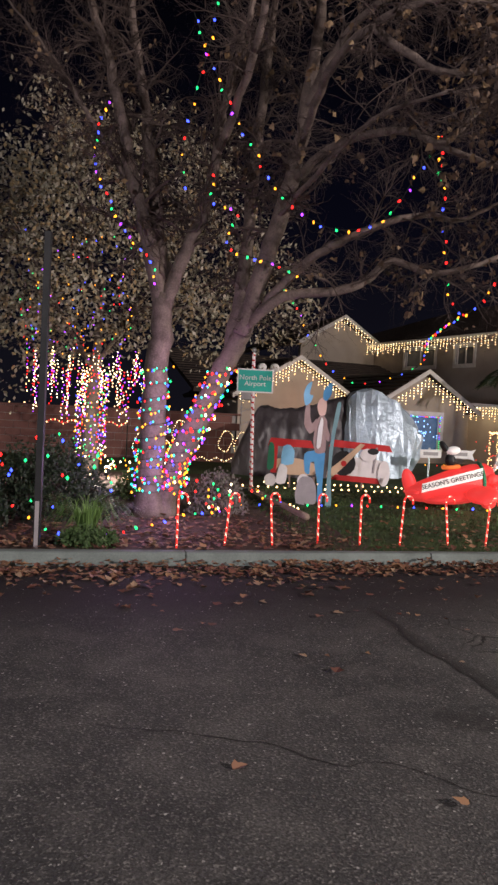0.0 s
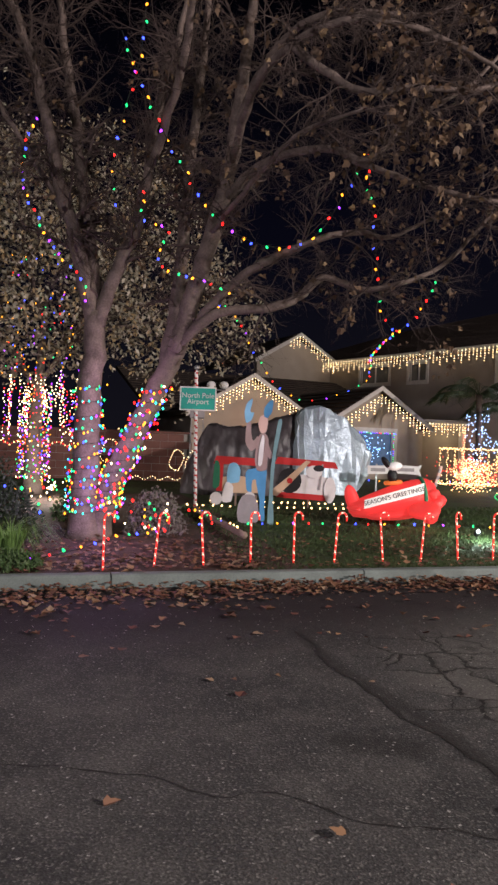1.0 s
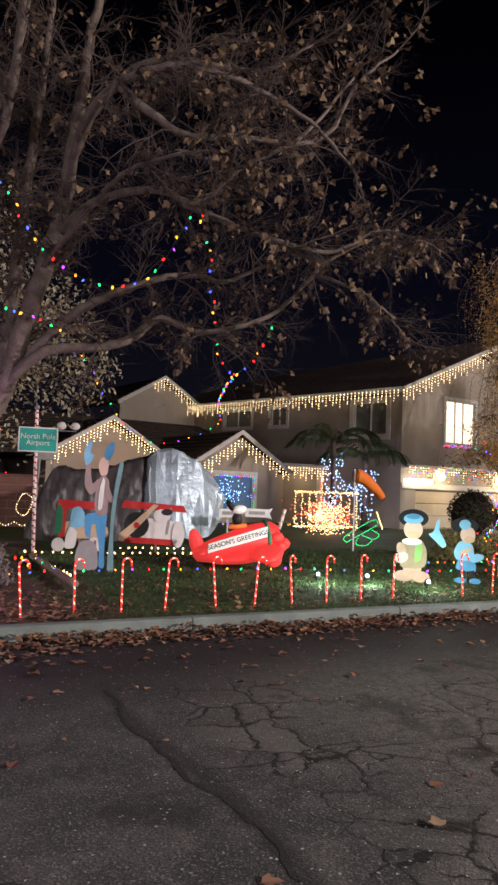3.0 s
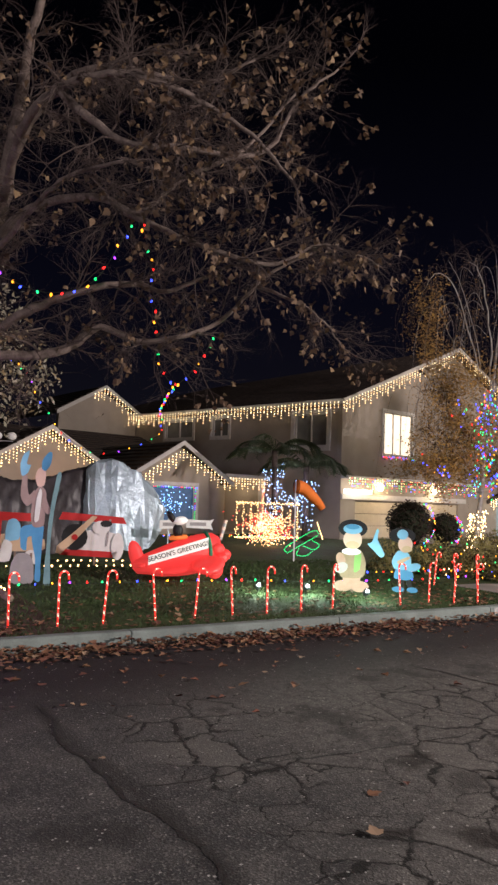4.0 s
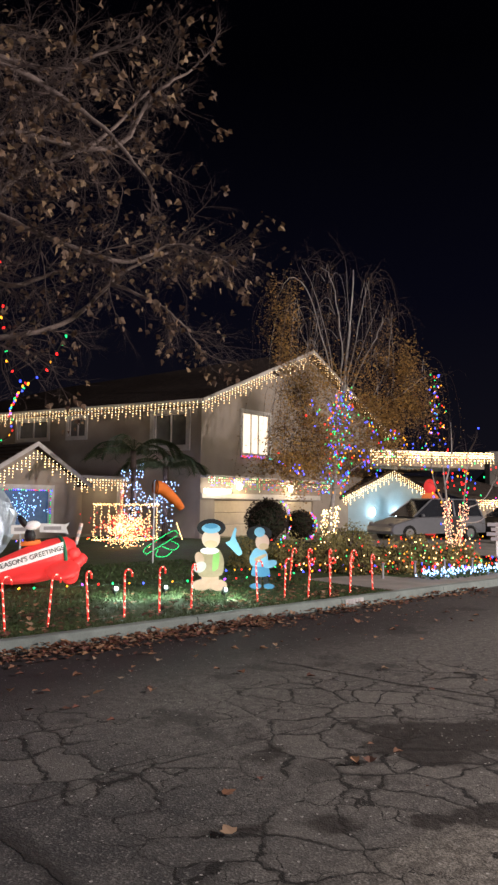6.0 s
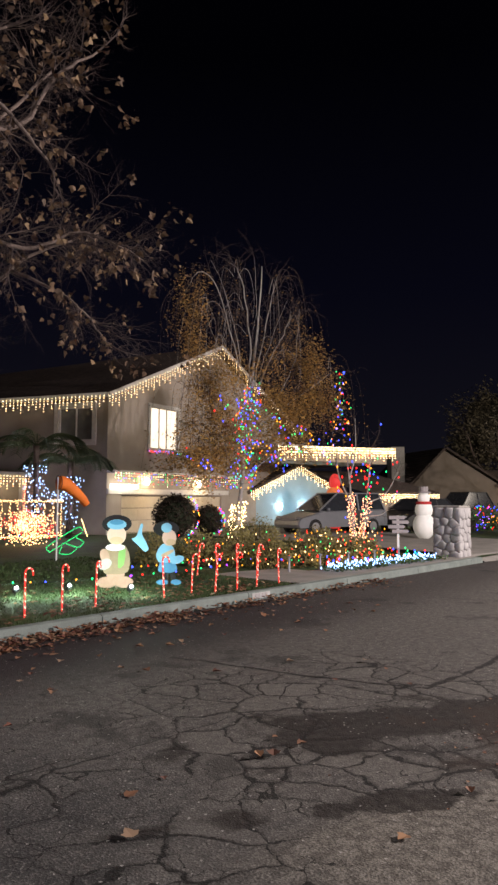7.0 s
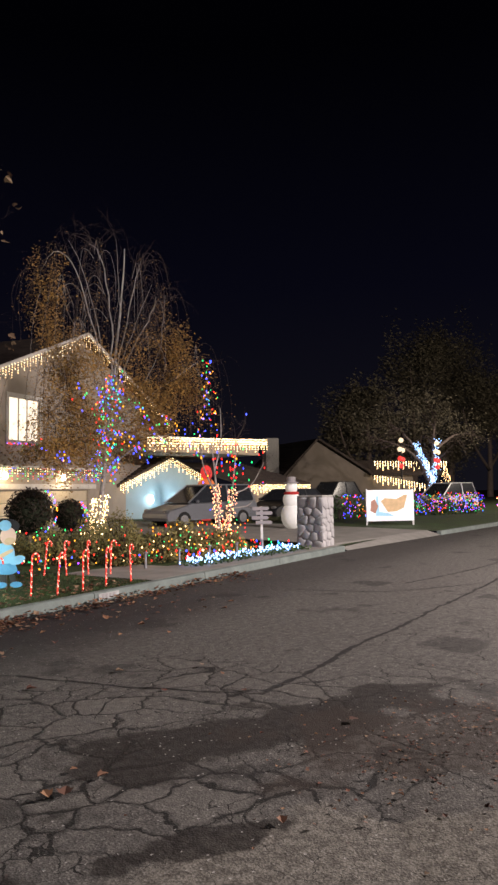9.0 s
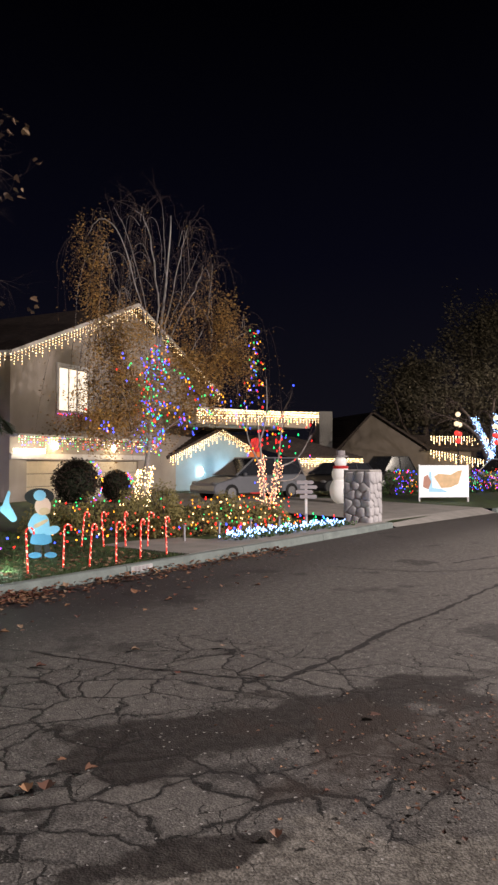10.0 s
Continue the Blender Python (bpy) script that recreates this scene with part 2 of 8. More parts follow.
class Geo:
    """Vertices, faces and material slots of one mesh."""

    def __init__(self):
        self.v, self.f, self.m = [], [], []

    def add(self, vs, fs, slot=0):
        n = len(self.v)
        self.v += [tuple(p) for p in vs]
        self.f += [tuple(i + n for i in q) for q in fs]
        self.m += [slot] * len(fs)
        return self

    def box(self, x0, y0, z0, x1, y1, z1, slot=0, m=None, bev=0.0):
        if bev:
            b = bev
            loops = []
            for z, i in ((z0, b), (z0 + b, 0), (z1 - b, 0), (z1, b)):
                loops.append([(x0 + i, y0 + i, z), (x1 - i, y0 + i, z), (x1 - i, y1 - i, z), (x0 + i, y1 - i, z)])
            vs = [p for q in loops for p in q]
            fs = [(3, 2, 1, 0), (12, 13, 14, 15)]
            for k in range(3):
                fs += [(4 * k + j, 4 * k + (j + 1) % 4, 4 * k + 4 + (j + 1) % 4, 4 * k + 4 + j) for j in range(4)]
        else:
            vs = [(x, y, z) for z in (z0, z1) for x, y in ((x0, y0), (x1, y0), (x1, y1), (x0, y1))]
            fs = [(3, 2, 1, 0), (4, 5, 6, 7), (0, 1, 5, 4), (1, 2, 6, 5), (2, 3, 7, 6), (3, 0, 4, 7)]
        if m:
            vs = [m @ Vector(p) for p in vs]
        return self.add(vs, fs, slot)

    def tube(self, pts, radii, n=6, slot=0, caps=True, closed=False):
        pts = [Vector(p) for p in pts]
        if not hasattr(radii, "__len__"):
            radii = [radii] * len(pts)
        k = len(pts)
        base, side = len(self.v), None
        for i, p in enumerate(pts):
            d = pts[(i + 1) % k] - pts[i - 1] if closed else pts[min(i + 1, k - 1)] - pts[max(i - 1, 0)]
            d = d.normalized() if d.length > 1e-9 else Vector((0, 0, 1))
            if side is None:
                side = d.orthogonal()
            side = (side - d * side.dot(d))
            side = side.normalized() if side.length > 1e-6 else d.orthogonal().normalized()
            up = d.cross(side)
            for j in range(n):
                a = 2 * math.pi * j / n
                self.v.append(tuple(p + radii[i] * (math.cos(a) * side + math.sin(a) * up)))
        for i in range(k if closed else k - 1):
            i2 = (i + 1) % k
            for j in range(n):
                self.f.append((base + i * n + j, base + i * n + (j + 1) % n, base + i2 * n + (j + 1) % n, base + i2 * n + j))
                self.m.append(slot)
        if caps and not closed:
            self.f += [tuple(base + j for j in reversed(range(n))), tuple(base + (k - 1) * n + j for j in range(n))]
            self.m += [slot, slot]
        return self

    def ell(self, c, r, seg=10, rings=7, slot=0, m=None, lump=0.0, rng=None):
        """An ellipsoid; lump makes its surface uneven."""
        c = Vector(c)
        r = (r, r, r) if not hasattr(r, "__len__") else r
        vs = [(0, 0, -1)]
        for i in range(1, rings):
            t = math.pi * i / rings
            vs += [(math.sin(t) * math.cos(2 * math.pi * j / seg), math.sin(t) * math.sin(2 * math.pi * j / seg), -math.cos(t)) for j in range(seg)]
        vs.append((0, 0, 1))
        out = []
        for p in vs:
            s = 1 + (lump * noise.noise(Vector(p) * 2.2 + c * 3) if lump else 0)
            q = Vector((p[0] * r[0] * s, p[1] * r[1] * s, p[2] * r[2] * s))
            out.append((m @ q if m else q) + c)
        fs = [(0, 1 + (j + 1) % seg, 1 + j) for j in range(seg)]
        for i in range(rings - 2):
            fs += [(1 + i * seg + j, 1 + i * seg + (j + 1) % seg, 1 + (i + 1) * seg + (j + 1) % seg, 1 + (i + 1) * seg + j) for j in range(seg)]
        last, b = len(vs) - 1, 1 + (rings - 2) * seg
        fs += [(b + j, b + (j + 1) % seg, last) for j in range(seg)]
        return self.add(out, fs, slot)

    def octa(self, c, r, slot=0, long=1.0):
        x, y, z = c
        return self.add([(x + r, y, z), (x, y + r, z), (x - r, y, z), (x, y - r, z), (x, y, z + r * long), (x, y, z - r * long)],
                        [(0, 1, 4), (1, 2, 4), (2, 3, 4), (3, 0, 4), (1, 0, 5), (2, 1, 5), (3, 2, 5), (0, 3, 5)], slot)

    def plate(self, outline, t, m=None, slot=0):
        """A flat board from an outline in x and z, t thick in y."""
        n = len(outline)
        vs = [(x, -t / 2, z) for x, z in outline] + [(x, t / 2, z) for x, z in outline]
        fs = [tuple(range(n)), tuple(reversed(range(n, 2 * n)))] + [(i, n + i, n + (i + 1) % n, (i + 1) % n) for i in range(n)]
        if m:
            vs = [m @ Vector(p) for p in vs]
        return self.add(vs, fs, slot)

    def mesh(self, name, mats, smooth=False):
        me = bpy.data.meshes.new(name)
        me.from_pydata(self.v, [], self.f)
        for m in mats if isinstance(mats, (list, tuple)) else [mats]:
            me.materials.append(m)
        me.polygons.foreach_set("material_index", self.m)
        if smooth:
            me.polygons.foreach_set("use_smooth", [True] * len(me.polygons))
        me.update()
        return me


def thing(name, label, category, loc=(0, 0, 0), rz=0.0, group="", kind=""):
    ob = new(name)
    ob.empty_display_size = 0.1
    ob.matrix_world = pose(*loc, 0, 0, rz)
    return tagged(ob, label, category, group, kind)


def part(name, geo, material, parent=None, label="", smooth=False, kind=""):
    ob = new(name, geo.mesh(name, material, smooth))
    ob.parent = parent
    return tagged(ob, label, kind=kind)


def solo(name, geo, material, label, category, loc=(0, 0, 0), rz=0.0, group="", kind="", smooth=False):
    ob = new(name, geo.mesh(name, material, smooth))
    ob.matrix_world = pose(*loc, 0, 0, rz)
    return tagged(ob, label, category, group, kind)


def spline(pts, per=6):
    """Points along a smooth curve through pts."""
    p = [Vector(q) for q in pts]
    p = [2 * p[0] - p[1]] + p + [2 * p[-1] - p[-2]]
    out = []
    for i in range(1, len(p) - 2):
        for k in range(per):
            t = k / per
            out.append(0.5 * (2 * p[i] + (p[i + 1] - p[i - 1]) * t + (2 * p[i - 1] - 5 * p[i] + 4 * p[i + 1] - p[i + 2]) * t * t + (3 * p[i] - p[i - 1] - 3 * p[i + 1] + p[i + 2]) * t ** 3))
    return out + [p[-2]]


def along(pts, step):
    """Points every step metres along a polyline."""
    pts = [Vector(p) for p in pts]
    out, left = [], 0.0
    for a, b in zip(pts, pts[1:]):
        n = (b - a).length
        t = left
        while t < n:
            out.append(a.lerp(b, t / n))
            t += step
        left = t - n
    return out


# ---- the lie of the land ----
UX, UY, KY = 0.977, 0.213, 7.45


def street(a, b, z=0.0):
    """A place a metres along the kerb and b metres behind its face."""
    return Vector((a * UX - b * UY, KY + a * UY + b * UX, z))


def behind(x, y):
    return -x * UY + (y - KY) * UX


def smooth01(t):
    t = max(0.0, min(1.0, t))
    return t * t * (3 - 2 * t)


def gz(x, y):
    """The ground's height behind the kerb."""
    return 0.15 + 0.13 * smooth01((behind(x, y) - 1.0) / 6.0)


def on(x, y, dz=0.0):
    return (x, y, gz(x, y) + dz)

# ---- road, kerb, ground ----


def road_material():
    m = bpy.data.materials.new("worn_asphalt")
    m.use_nodes = True
    nt = m.node_tree
    N, L = nt.nodes.new, nt.links.new
    p = nt.nodes["Principled BSDF"]
    pos = N("ShaderNodeTexCoord").outputs["Object"]

    def noise_tex(scale, detail=4.0, vec=None):
        n = N("ShaderNodeTexNoise")
        n.inputs["Scale"].default_value, n.inputs["Detail"].default_value = scale, detail
        L(vec or pos, n.inputs["Vector"])
        return n

    def span(v, a, b, c=0.0, d=1.0):
        r = N("ShaderNodeMapRange")
        r.interpolation_type = "SMOOTHSTEP"
        L(v, r.inputs[0])
        for i, q in enumerate((a, b, c, d)):
            r.inputs[i + 1].default_value = q
        return r.outputs[0]

    def math2(op, a, b):
        n = N("ShaderNodeMath")
        n.operation = op
        for i, q in enumerate((a, b)):
            if isinstance(q, (int, float)):
                n.inputs[i].default_value = q
            else:
                L(q, n.inputs[i])
        return n.outputs[0]

    def mixed(f, a, b):
        n = N("ShaderNodeMix")
        n.data_type = "RGBA"
        L(f, n.inputs[0])
        for i, q in ((6, a), (7, b)):
            if isinstance(q, tuple):
                n.inputs[i].default_value = (*q, 1)
            else:
                L(q, n.inputs[i])
        return n.outputs[2]

    xyz = N("ShaderNodeSeparateXYZ")
    L(pos, xyz.inputs[0])
    warp = N("ShaderNodeVectorMath")
    warp.operation = "MULTIPLY_ADD"
    wn = noise_tex(1.3, 5)
    L(wn.outputs["Color"], warp.inputs[0])
    warp.inputs[1].default_value = (0.55, 0.55, 0)
    L(pos, warp.inputs[2])
    jag = N("ShaderNodeVectorMath")
    jag.operation = "MULTIPLY_ADD"
    L(noise_tex(9, 4).outputs["Color"], jag.inputs[0])
    jag.inputs[1].default_value = (0.11, 0.11, 0)
    L(warp.outputs[0], jag.inputs[2])
    X, Y = xyz.outputs[0], xyz.outputs[1]
    broad, mid, grit, speck = noise_tex(0.45, 6), noise_tex(2.4, 8), noise_tex(60, 4), noise_tex(14, 6)
    stone = N("ShaderNodeTexVoronoi")
    stone.inputs["Scale"].default_value = 85
    L(pos, stone.inputs["Vector"])
    tone = N("ShaderNodeSeparateXYZ")
    L(stone.outputs["Color"], tone.inputs[0])

    def ellipse(cx, cy, turn, a, b):
        """Nought in the middle of a slanted oval, one on its rim."""
        c, q = math.cos(radians(turn)), math.sin(radians(turn))
        dx, dy = math2("SUBTRACT", X, cx), math2("SUBTRACT", Y, cy)
        u = math2("DIVIDE", math2("ADD", math2("MULTIPLY", dx, c), math2("MULTIPLY", dy, q)), a)
        v = math2("DIVIDE", math2("SUBTRACT", math2("MULTIPLY", dy, c), math2("MULTIPLY", dx, q)), b)
        return math2("SQRT", math2("ADD", math2("MULTIPLY", u, u), math2("MULTIPLY", v, v)), 0)

    # sealed dark asphalt, paler and grittier where the top has worn away
    base = mixed(span(broad.outputs[0], 0.35, 0.65), (0.040, 0.039, 0.039), (0.070, 0.067, 0.064))
    base = mixed(math2("MULTIPLY", span(mid.outputs[0], 0.42, 0.70), 0.75), base, (0.105, 0.099, 0.091))
    base = mixed(math2("MULTIPLY", span(speck.outputs[0], 0.48, 0.70), 0.4), base, (0.13, 0.122, 0.11))
    worn = math2("ADD", math2("ADD", X, math2("MULTIPLY", Y, 0.25)), math2("MULTIPLY", mid.outputs[0], 1.6))
    base = mixed(math2("MULTIPLY", span(worn, 3.9, 6.2), 0.75), base, mixed(span(speck.outputs[0], 0.35, 0.65), (0.085, 0.078, 0.070), (0.165, 0.152, 0.134)))
    near = math2("ADD", math2("ADD", X, math2("MULTIPLY", Y, 1.05)), math2("MULTIPLY", math2("SUBTRACT", mid.outputs[0], 0.5), 1.5))
    bare = math2("MULTIPLY", span(near, 7.55, 7.35), math2("MULTIPLY", span(X, 2.9, 4.0), span(Y, 2.75, 2.45)))
    base = mixed(math2("MULTIPLY", bare, 0.9), base, mixed(span(speck.outputs[0], 0.38, 0.62), (0.125, 0.112, 0.092), (0.235, 0.215, 0.18)))
    flecks = math2("MULTIPLY", span(tone.outputs[0], 0.62, 0.92), span(grit.outputs[0], 0.42, 0.62))
    base = mixed(math2("MULTIPLY", flecks, 0.5), base, (0.27, 0.255, 0.23))
    dark = math2("MULTIPLY", span(grit.outputs[0], 0.56, 0.40), 0.5)
    base = mixed(dark, base, (0.022, 0.020, 0.019))
    # the long seam, a soft dark band of old filler
    seam = math2("SUBTRACT", X, math2("ADD", span(Y, 5.9, 2.7, 1.44, 2.2), math2("MULTIPLY", math2("SUBTRACT", mid.outputs[0], 0.5), 0.14)))
    base = mixed(math2("MULTIPLY", span(math2("ABSOLUTE", seam, 0), 0.12, 0.02), math2("MULTIPLY", span(Y, 6.3, 5.4), 0.6)), base, (0.020, 0.018, 0.017))
    # net of cracks right of the seam, in slabs of slightly different tone
    net, slabs = N("ShaderNodeTexVoronoi"), N("ShaderNodeTexVoronoi")
    net.feature = "DISTANCE_TO_EDGE"
    for v in (net, slabs):
        v.inputs["Scale"].default_value = 2.35
        L(jag.outputs[0], v.inputs["Vector"])
    fine = N("ShaderNodeTexVoronoi")
    fine.feature = "DISTANCE_TO_EDGE"
    fine.inputs["Scale"].default_value = 5.2
    L(jag.outputs[0], fine.inputs["Vector"])
    lane = math2("MULTIPLY", span(seam, 0.15, 0.7), math2("MULTIPLY", span(Y, 0.4, 1.6), span(Y, 6.4, 5.0)))
    lane = math2("MULTIPLY", lane, math2("SUBTRACT", 1.0, math2("MULTIPLY", bare, 0.85)))
    lane = math2("MULTIPLY", lane, span(X, 8.6, 6.2, 0.25, 1.0))
    some = span(noise_tex(0.7, 3).outputs[0], 0.34, 0.56)
    slab_tone = N("ShaderNodeSeparateXYZ")
    L(slabs.outputs["Color"], slab_tone.inputs[0])
    base = mixed(math2("MULTIPLY", math2("MULTIPLY", lane, some), span(slab_tone.outputs[0], 0.3, 1.0, 0.0, 0.38)), base, (0.17, 0.158, 0.138))
    soft = math2("MULTIPLY", math2("MULTIPLY", lane, some), span(net.outputs["Distance"], 0.075, 0.012))
    base = mixed(math2("MULTIPLY", soft, 0.55), base, (0.028, 0.025, 0.023))
    width = math2("MULTIPLY", math2("MULTIPLY", lane, some), span(speck.outputs[0], 0.32, 0.68, 0.006, 0.036))
    crack = math2("LESS_THAN", net.outputs["Distance"], width)
    width = math2("MULTIPLY", math2("MULTIPLY", lane, span(mid.outputs[0], 0.50, 0.62)), 0.018)
    crack = math2("MAXIMUM", crack, math2("LESS_THAN", fine.outputs["Distance"], width))
    base = mixed(math2("MULTIPLY", crack, 0.92), base, (0.011, 0.010, 0.009))
    # oil and damp stains with ragged edges
    st = noise_tex(1.7, 12)
    ragged = math2("MULTIPLY", math2("SUBTRACT", st.outputs[0], 0.5), 3.0)
    spot = span(math2("ADD", ellipse(5.85, 3.42, -15, 1.75, 0.5), ragged), 1.15, 0.82)
    spot = math2("MAXIMUM", spot, span(math2("ADD", ellipse(4.5, 2.55, -20, 0.75, 0.16), ragged), 0.95, 0.7))
    spot = math2("MAXIMUM", spot, span(math2("ADD", ellipse(3.2, 3.1, -20, 1.0, 0.2), ragged), 0.8, 0.4))
    base = mixed(math2("MULTIPLY", spot, span(speck.outputs[0], 0.3, 0.62, 0.95, 0.8)), base, (0.018, 0.014, 0.012))
    spot = span(math2("ADD", ellipse(6.5, 2.45, -38, 1.25, 0.7), ragged), 1.2, 0.7)
    base = mixed(math2("MULTIPLY", spot, span(speck.outputs[0], 0.3, 0.65, 0.9, 0.55)), base, (0.040, 0.029, 0.023))
    blot = span(noise_tex(0.9, 6).outputs[0], 0.60, 0.66)
    base = mixed(math2("MULTIPLY", blot, 0.6), base, (0.022, 0.020, 0.019))
    # darker band beside the kerb, fading out into the road
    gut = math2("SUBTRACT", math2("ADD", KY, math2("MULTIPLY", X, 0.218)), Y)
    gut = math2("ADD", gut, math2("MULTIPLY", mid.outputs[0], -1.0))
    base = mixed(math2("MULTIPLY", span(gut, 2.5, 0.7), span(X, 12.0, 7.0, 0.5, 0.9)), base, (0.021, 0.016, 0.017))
    # bright grains: specular sparkle painted in as sparse pale points
    base = mixed(math2("MULTIPLY", math2("GREATER_THAN", tone.outputs[1], 0.996), 0.6), base, (0.5, 0.48, 0.44))
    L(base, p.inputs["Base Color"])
    p.inputs["Roughness"].default_value = 0.8
    p.inputs["Specular IOR Level"].default_value = 0.25
    b = N("ShaderNodeBump")
    b.inputs["Strength"].default_value, b.inputs["Distance"].default_value = 0.45, 0.006
    hgt = math2("SUBTRACT", math2("ADD", grit.outputs[0], stone.outputs["Distance"]), math2("MULTIPLY", math2("ADD", crack, soft), 1.2))
    L(hgt, b.inputs["Height"])
    L(b.outputs[0], p.inputs["Normal"])
    return m


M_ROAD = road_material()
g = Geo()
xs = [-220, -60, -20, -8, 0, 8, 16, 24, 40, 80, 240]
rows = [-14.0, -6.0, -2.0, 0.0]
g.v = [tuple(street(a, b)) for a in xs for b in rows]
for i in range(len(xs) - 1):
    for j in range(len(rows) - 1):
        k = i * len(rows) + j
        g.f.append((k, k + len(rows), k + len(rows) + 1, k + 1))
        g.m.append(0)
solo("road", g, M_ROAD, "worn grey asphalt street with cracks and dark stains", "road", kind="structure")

# the ground: one sheet from the kerb back to the horizon
g = Geo()
xs = [-300, -120, -50, -20] + [-14 + 0.8 * i for i in range(60)] + [40, 60, 100, 320]
ys = [0.13] + [0.4 + 0.6 * i for i in range(30)] + [22, 30, 45, 80, 160, 400]
for a in xs:
    for b in ys:
        p = street(a, b)
        g.v.append((p.x, p.y, gz(p.x, p.y) - 0.01 + (0.02 * noise.noise(p * 1.3) if 0.3 < b < 19 else 0)))
for i in range(len(xs) - 1):
    for j in range(len(ys) - 1):
        k = i * len(ys) + j
        bed = xs[i] < 1.4 and ys[j] < 9
        g.f.append((k, k + len(ys), k + len(ys) + 1, k + 1))
        g.m.append(1 if bed else 0)
solo("ground", g, [M_GRASS, M_SOIL], "dim green lawn and leaf-strewn planting bed behind the kerb", "ground", kind="structure", smooth=True)
g = Geo()
g.v = [tuple(street(a, b, -0.005)) for a in (-300, 320) for b in (-200.0, -14.0)]
g.add([], [])
g.f.append((0, 2, 3, 1))
g.m.append(0)
solo("verge", g, M_SOIL, "dark bare ground across the street", "ground", kind="structure")

kerb = thing("kerb", "pale concrete kerb stones with open joints", "kerb", kind="structure")
a0 = -30.0 - 0.02
while a0 < 18.4:
    a1 = min(a0 + 3.05, 18.6)
    if a0 < -0.6 and -0.4 < a1:
        a1 = -0.45
    g = Geo()
    prof = [(0.0, -0.04), (0.012, 0.125), (0.03, 0.147), (0.05, 0.152), (0.16, 0.152), (0.165, -0.04)]
    for a in (a0 + 0.008, a1 - 0.008):
        g.v += [tuple(street(a, b, z)) for b, z in prof]
    n = len(prof)
    g.f = [tuple(range(n)), tuple(reversed(range(n, 2 * n)))] + [(i, (i + 1) % n, n + (i + 1) % n, n + i) for i in range(n)]
    g.m = [0] * len(g.f)
    part("kerb_stone", g, M_KERB, kerb)
    a0 = a1
for k in range(18):
    a = 26.0 + 3.05 * k
    g = Geo()
    for q in (a + 0.01, a + 3.04):
        p = street(18.6, 0) + Vector((0.991, 0.131, 0)) * (q - 18.6)
        side = Vector((-0.131, 0.991, 0))
        g.v += [tuple(p + side * b + Vector((0, 0, z))) for b, z in prof]
    g.f = [tuple(range(n)), tuple(reversed(range(n, 2 * n)))] + [(i, (i + 1) % n, n + (i + 1) % n, n + i) for i in range(n)]
    g.m = [0] * len(g.f)
    part("kerb_stone", g, M_KERB, kerb)

# the paved strip and drive between lawn and hedge
g = Geo()
for a, b in ((10.35, 0.165), (18.6, 0.165), (18.6, 1.15), (12.3, 1.35), (12.3, 3.2), (10.35, 3.2)):
    p = street(a, b)
    g.v.append((p.x, p.y, 0.157))
for a, b in ((10.35, 0.165), (18.6, 0.165), (18.6, 1.15), (12.3, 1.35), (12.3, 3.2), (10.35, 3.2)):
    g.v.append(tuple(street(a, b, 0.05)))
g.f = [(0, 1, 2, 3, 4, 5)] + [(6 + i, 6 + (i + 1) % 6, (i + 1) % 6, i) for i in range(6)]
g.m = [0] * 7
solo("pavement", g, M_PAVE, "pale concrete walk beside the kerb", "pavement", kind="structure")
g = Geo()
far_kerb = [street(18.6, 0) + Vector((0.991, 0.131, 0)) * q for q in (0.15, 7.4)]
g.add([(*far_kerb[0].xy, 0.01), (*far_kerb[1].xy, 0.01), (*(far_kerb[1] + Vector((-0.1, 0.5, 0))).xy, 0.17), (*(far_kerb[0] + Vector((-0.1, 0.5, 0))).xy, 0.17), street(26.6, 6, 0.30), street(26.6, 15, 0.31), street(19.5, 15, 0.31), street(18.75, 6, 0.30)], [(0, 1, 2, 3), (3, 2, 4, 7), (7, 4, 5, 6)])
solo("driveway", g, M_PAVE, "pale concrete driveway of the neighbouring house", "driveway", kind="structure")
g = Geo()
fk = [street(18.6, 0) + Vector((0.991, 0.131, 0)) * q + Vector((-0.02, 0.15, 0)) for q in (7.4, 60.0)]
g.add([(*fk[0].xy, 0.15), (*fk[1].xy, 0.15), street(80, 6, 0.29), street(26.6, 6, 0.29)], [(0, 1, 2, 3)])
solo("lawn_verge", g, M_GRASS, "dim lawn behind the far kerb", "lawn", kind="structure")
g = Geo()
g.box(-0.24, -0.004, 0.0, 0.24, 0.0, 0.10)
plate_p = street(9.02, 0.004, 0.03)
num = thing("kerb_number", "white painted patch with dark bars on the kerb face", "kerb number", plate_p, 12.3)
part("patch", g, mat("worn_number_paint", (0.46, 0.46, 0.44), (0.27, 0.27, 0.26), 0.8, scale=9, bump=0.1), num)
for k in range(4):
    part("bar", Geo().box(-0.16 + 0.085 * k, -0.008, 0.02, -0.12 + 0.085 * k, -0.0045, 0.085), M_GREY, num)

# cracks filled with dark tar
g = Geo()


def crack_line(pts, w, seed):
    rng = random.Random(seed)
    pts = along(spline([(x, y, 0) for x, y in pts], 8), 0.07)
    last = None
    for i, p in enumerate(pts):
        d = (pts[min(i + 1, len(pts) - 1)] - pts[max(i - 1, 0)]).normalized()
        s = Vector((-d.y, d.x, 0))
        q = p + s * (rng.uniform(-0.014, 0.014) + 0.05 * noise.noise(p * 2.7 + Vector((seed, 0, 0))))
        ww = w * rng.uniform(0.25, 1.05)
        now = len(g.v)
        g.v += [tuple(q + s * ww + Vector((0, 0, 0.003))), tuple(q - s * ww + Vector((0, 0, 0.003)))]
        if last is not None:
            g.f.append((last, last + 1, now + 1, now))
            g.m.append(0)
        last = now


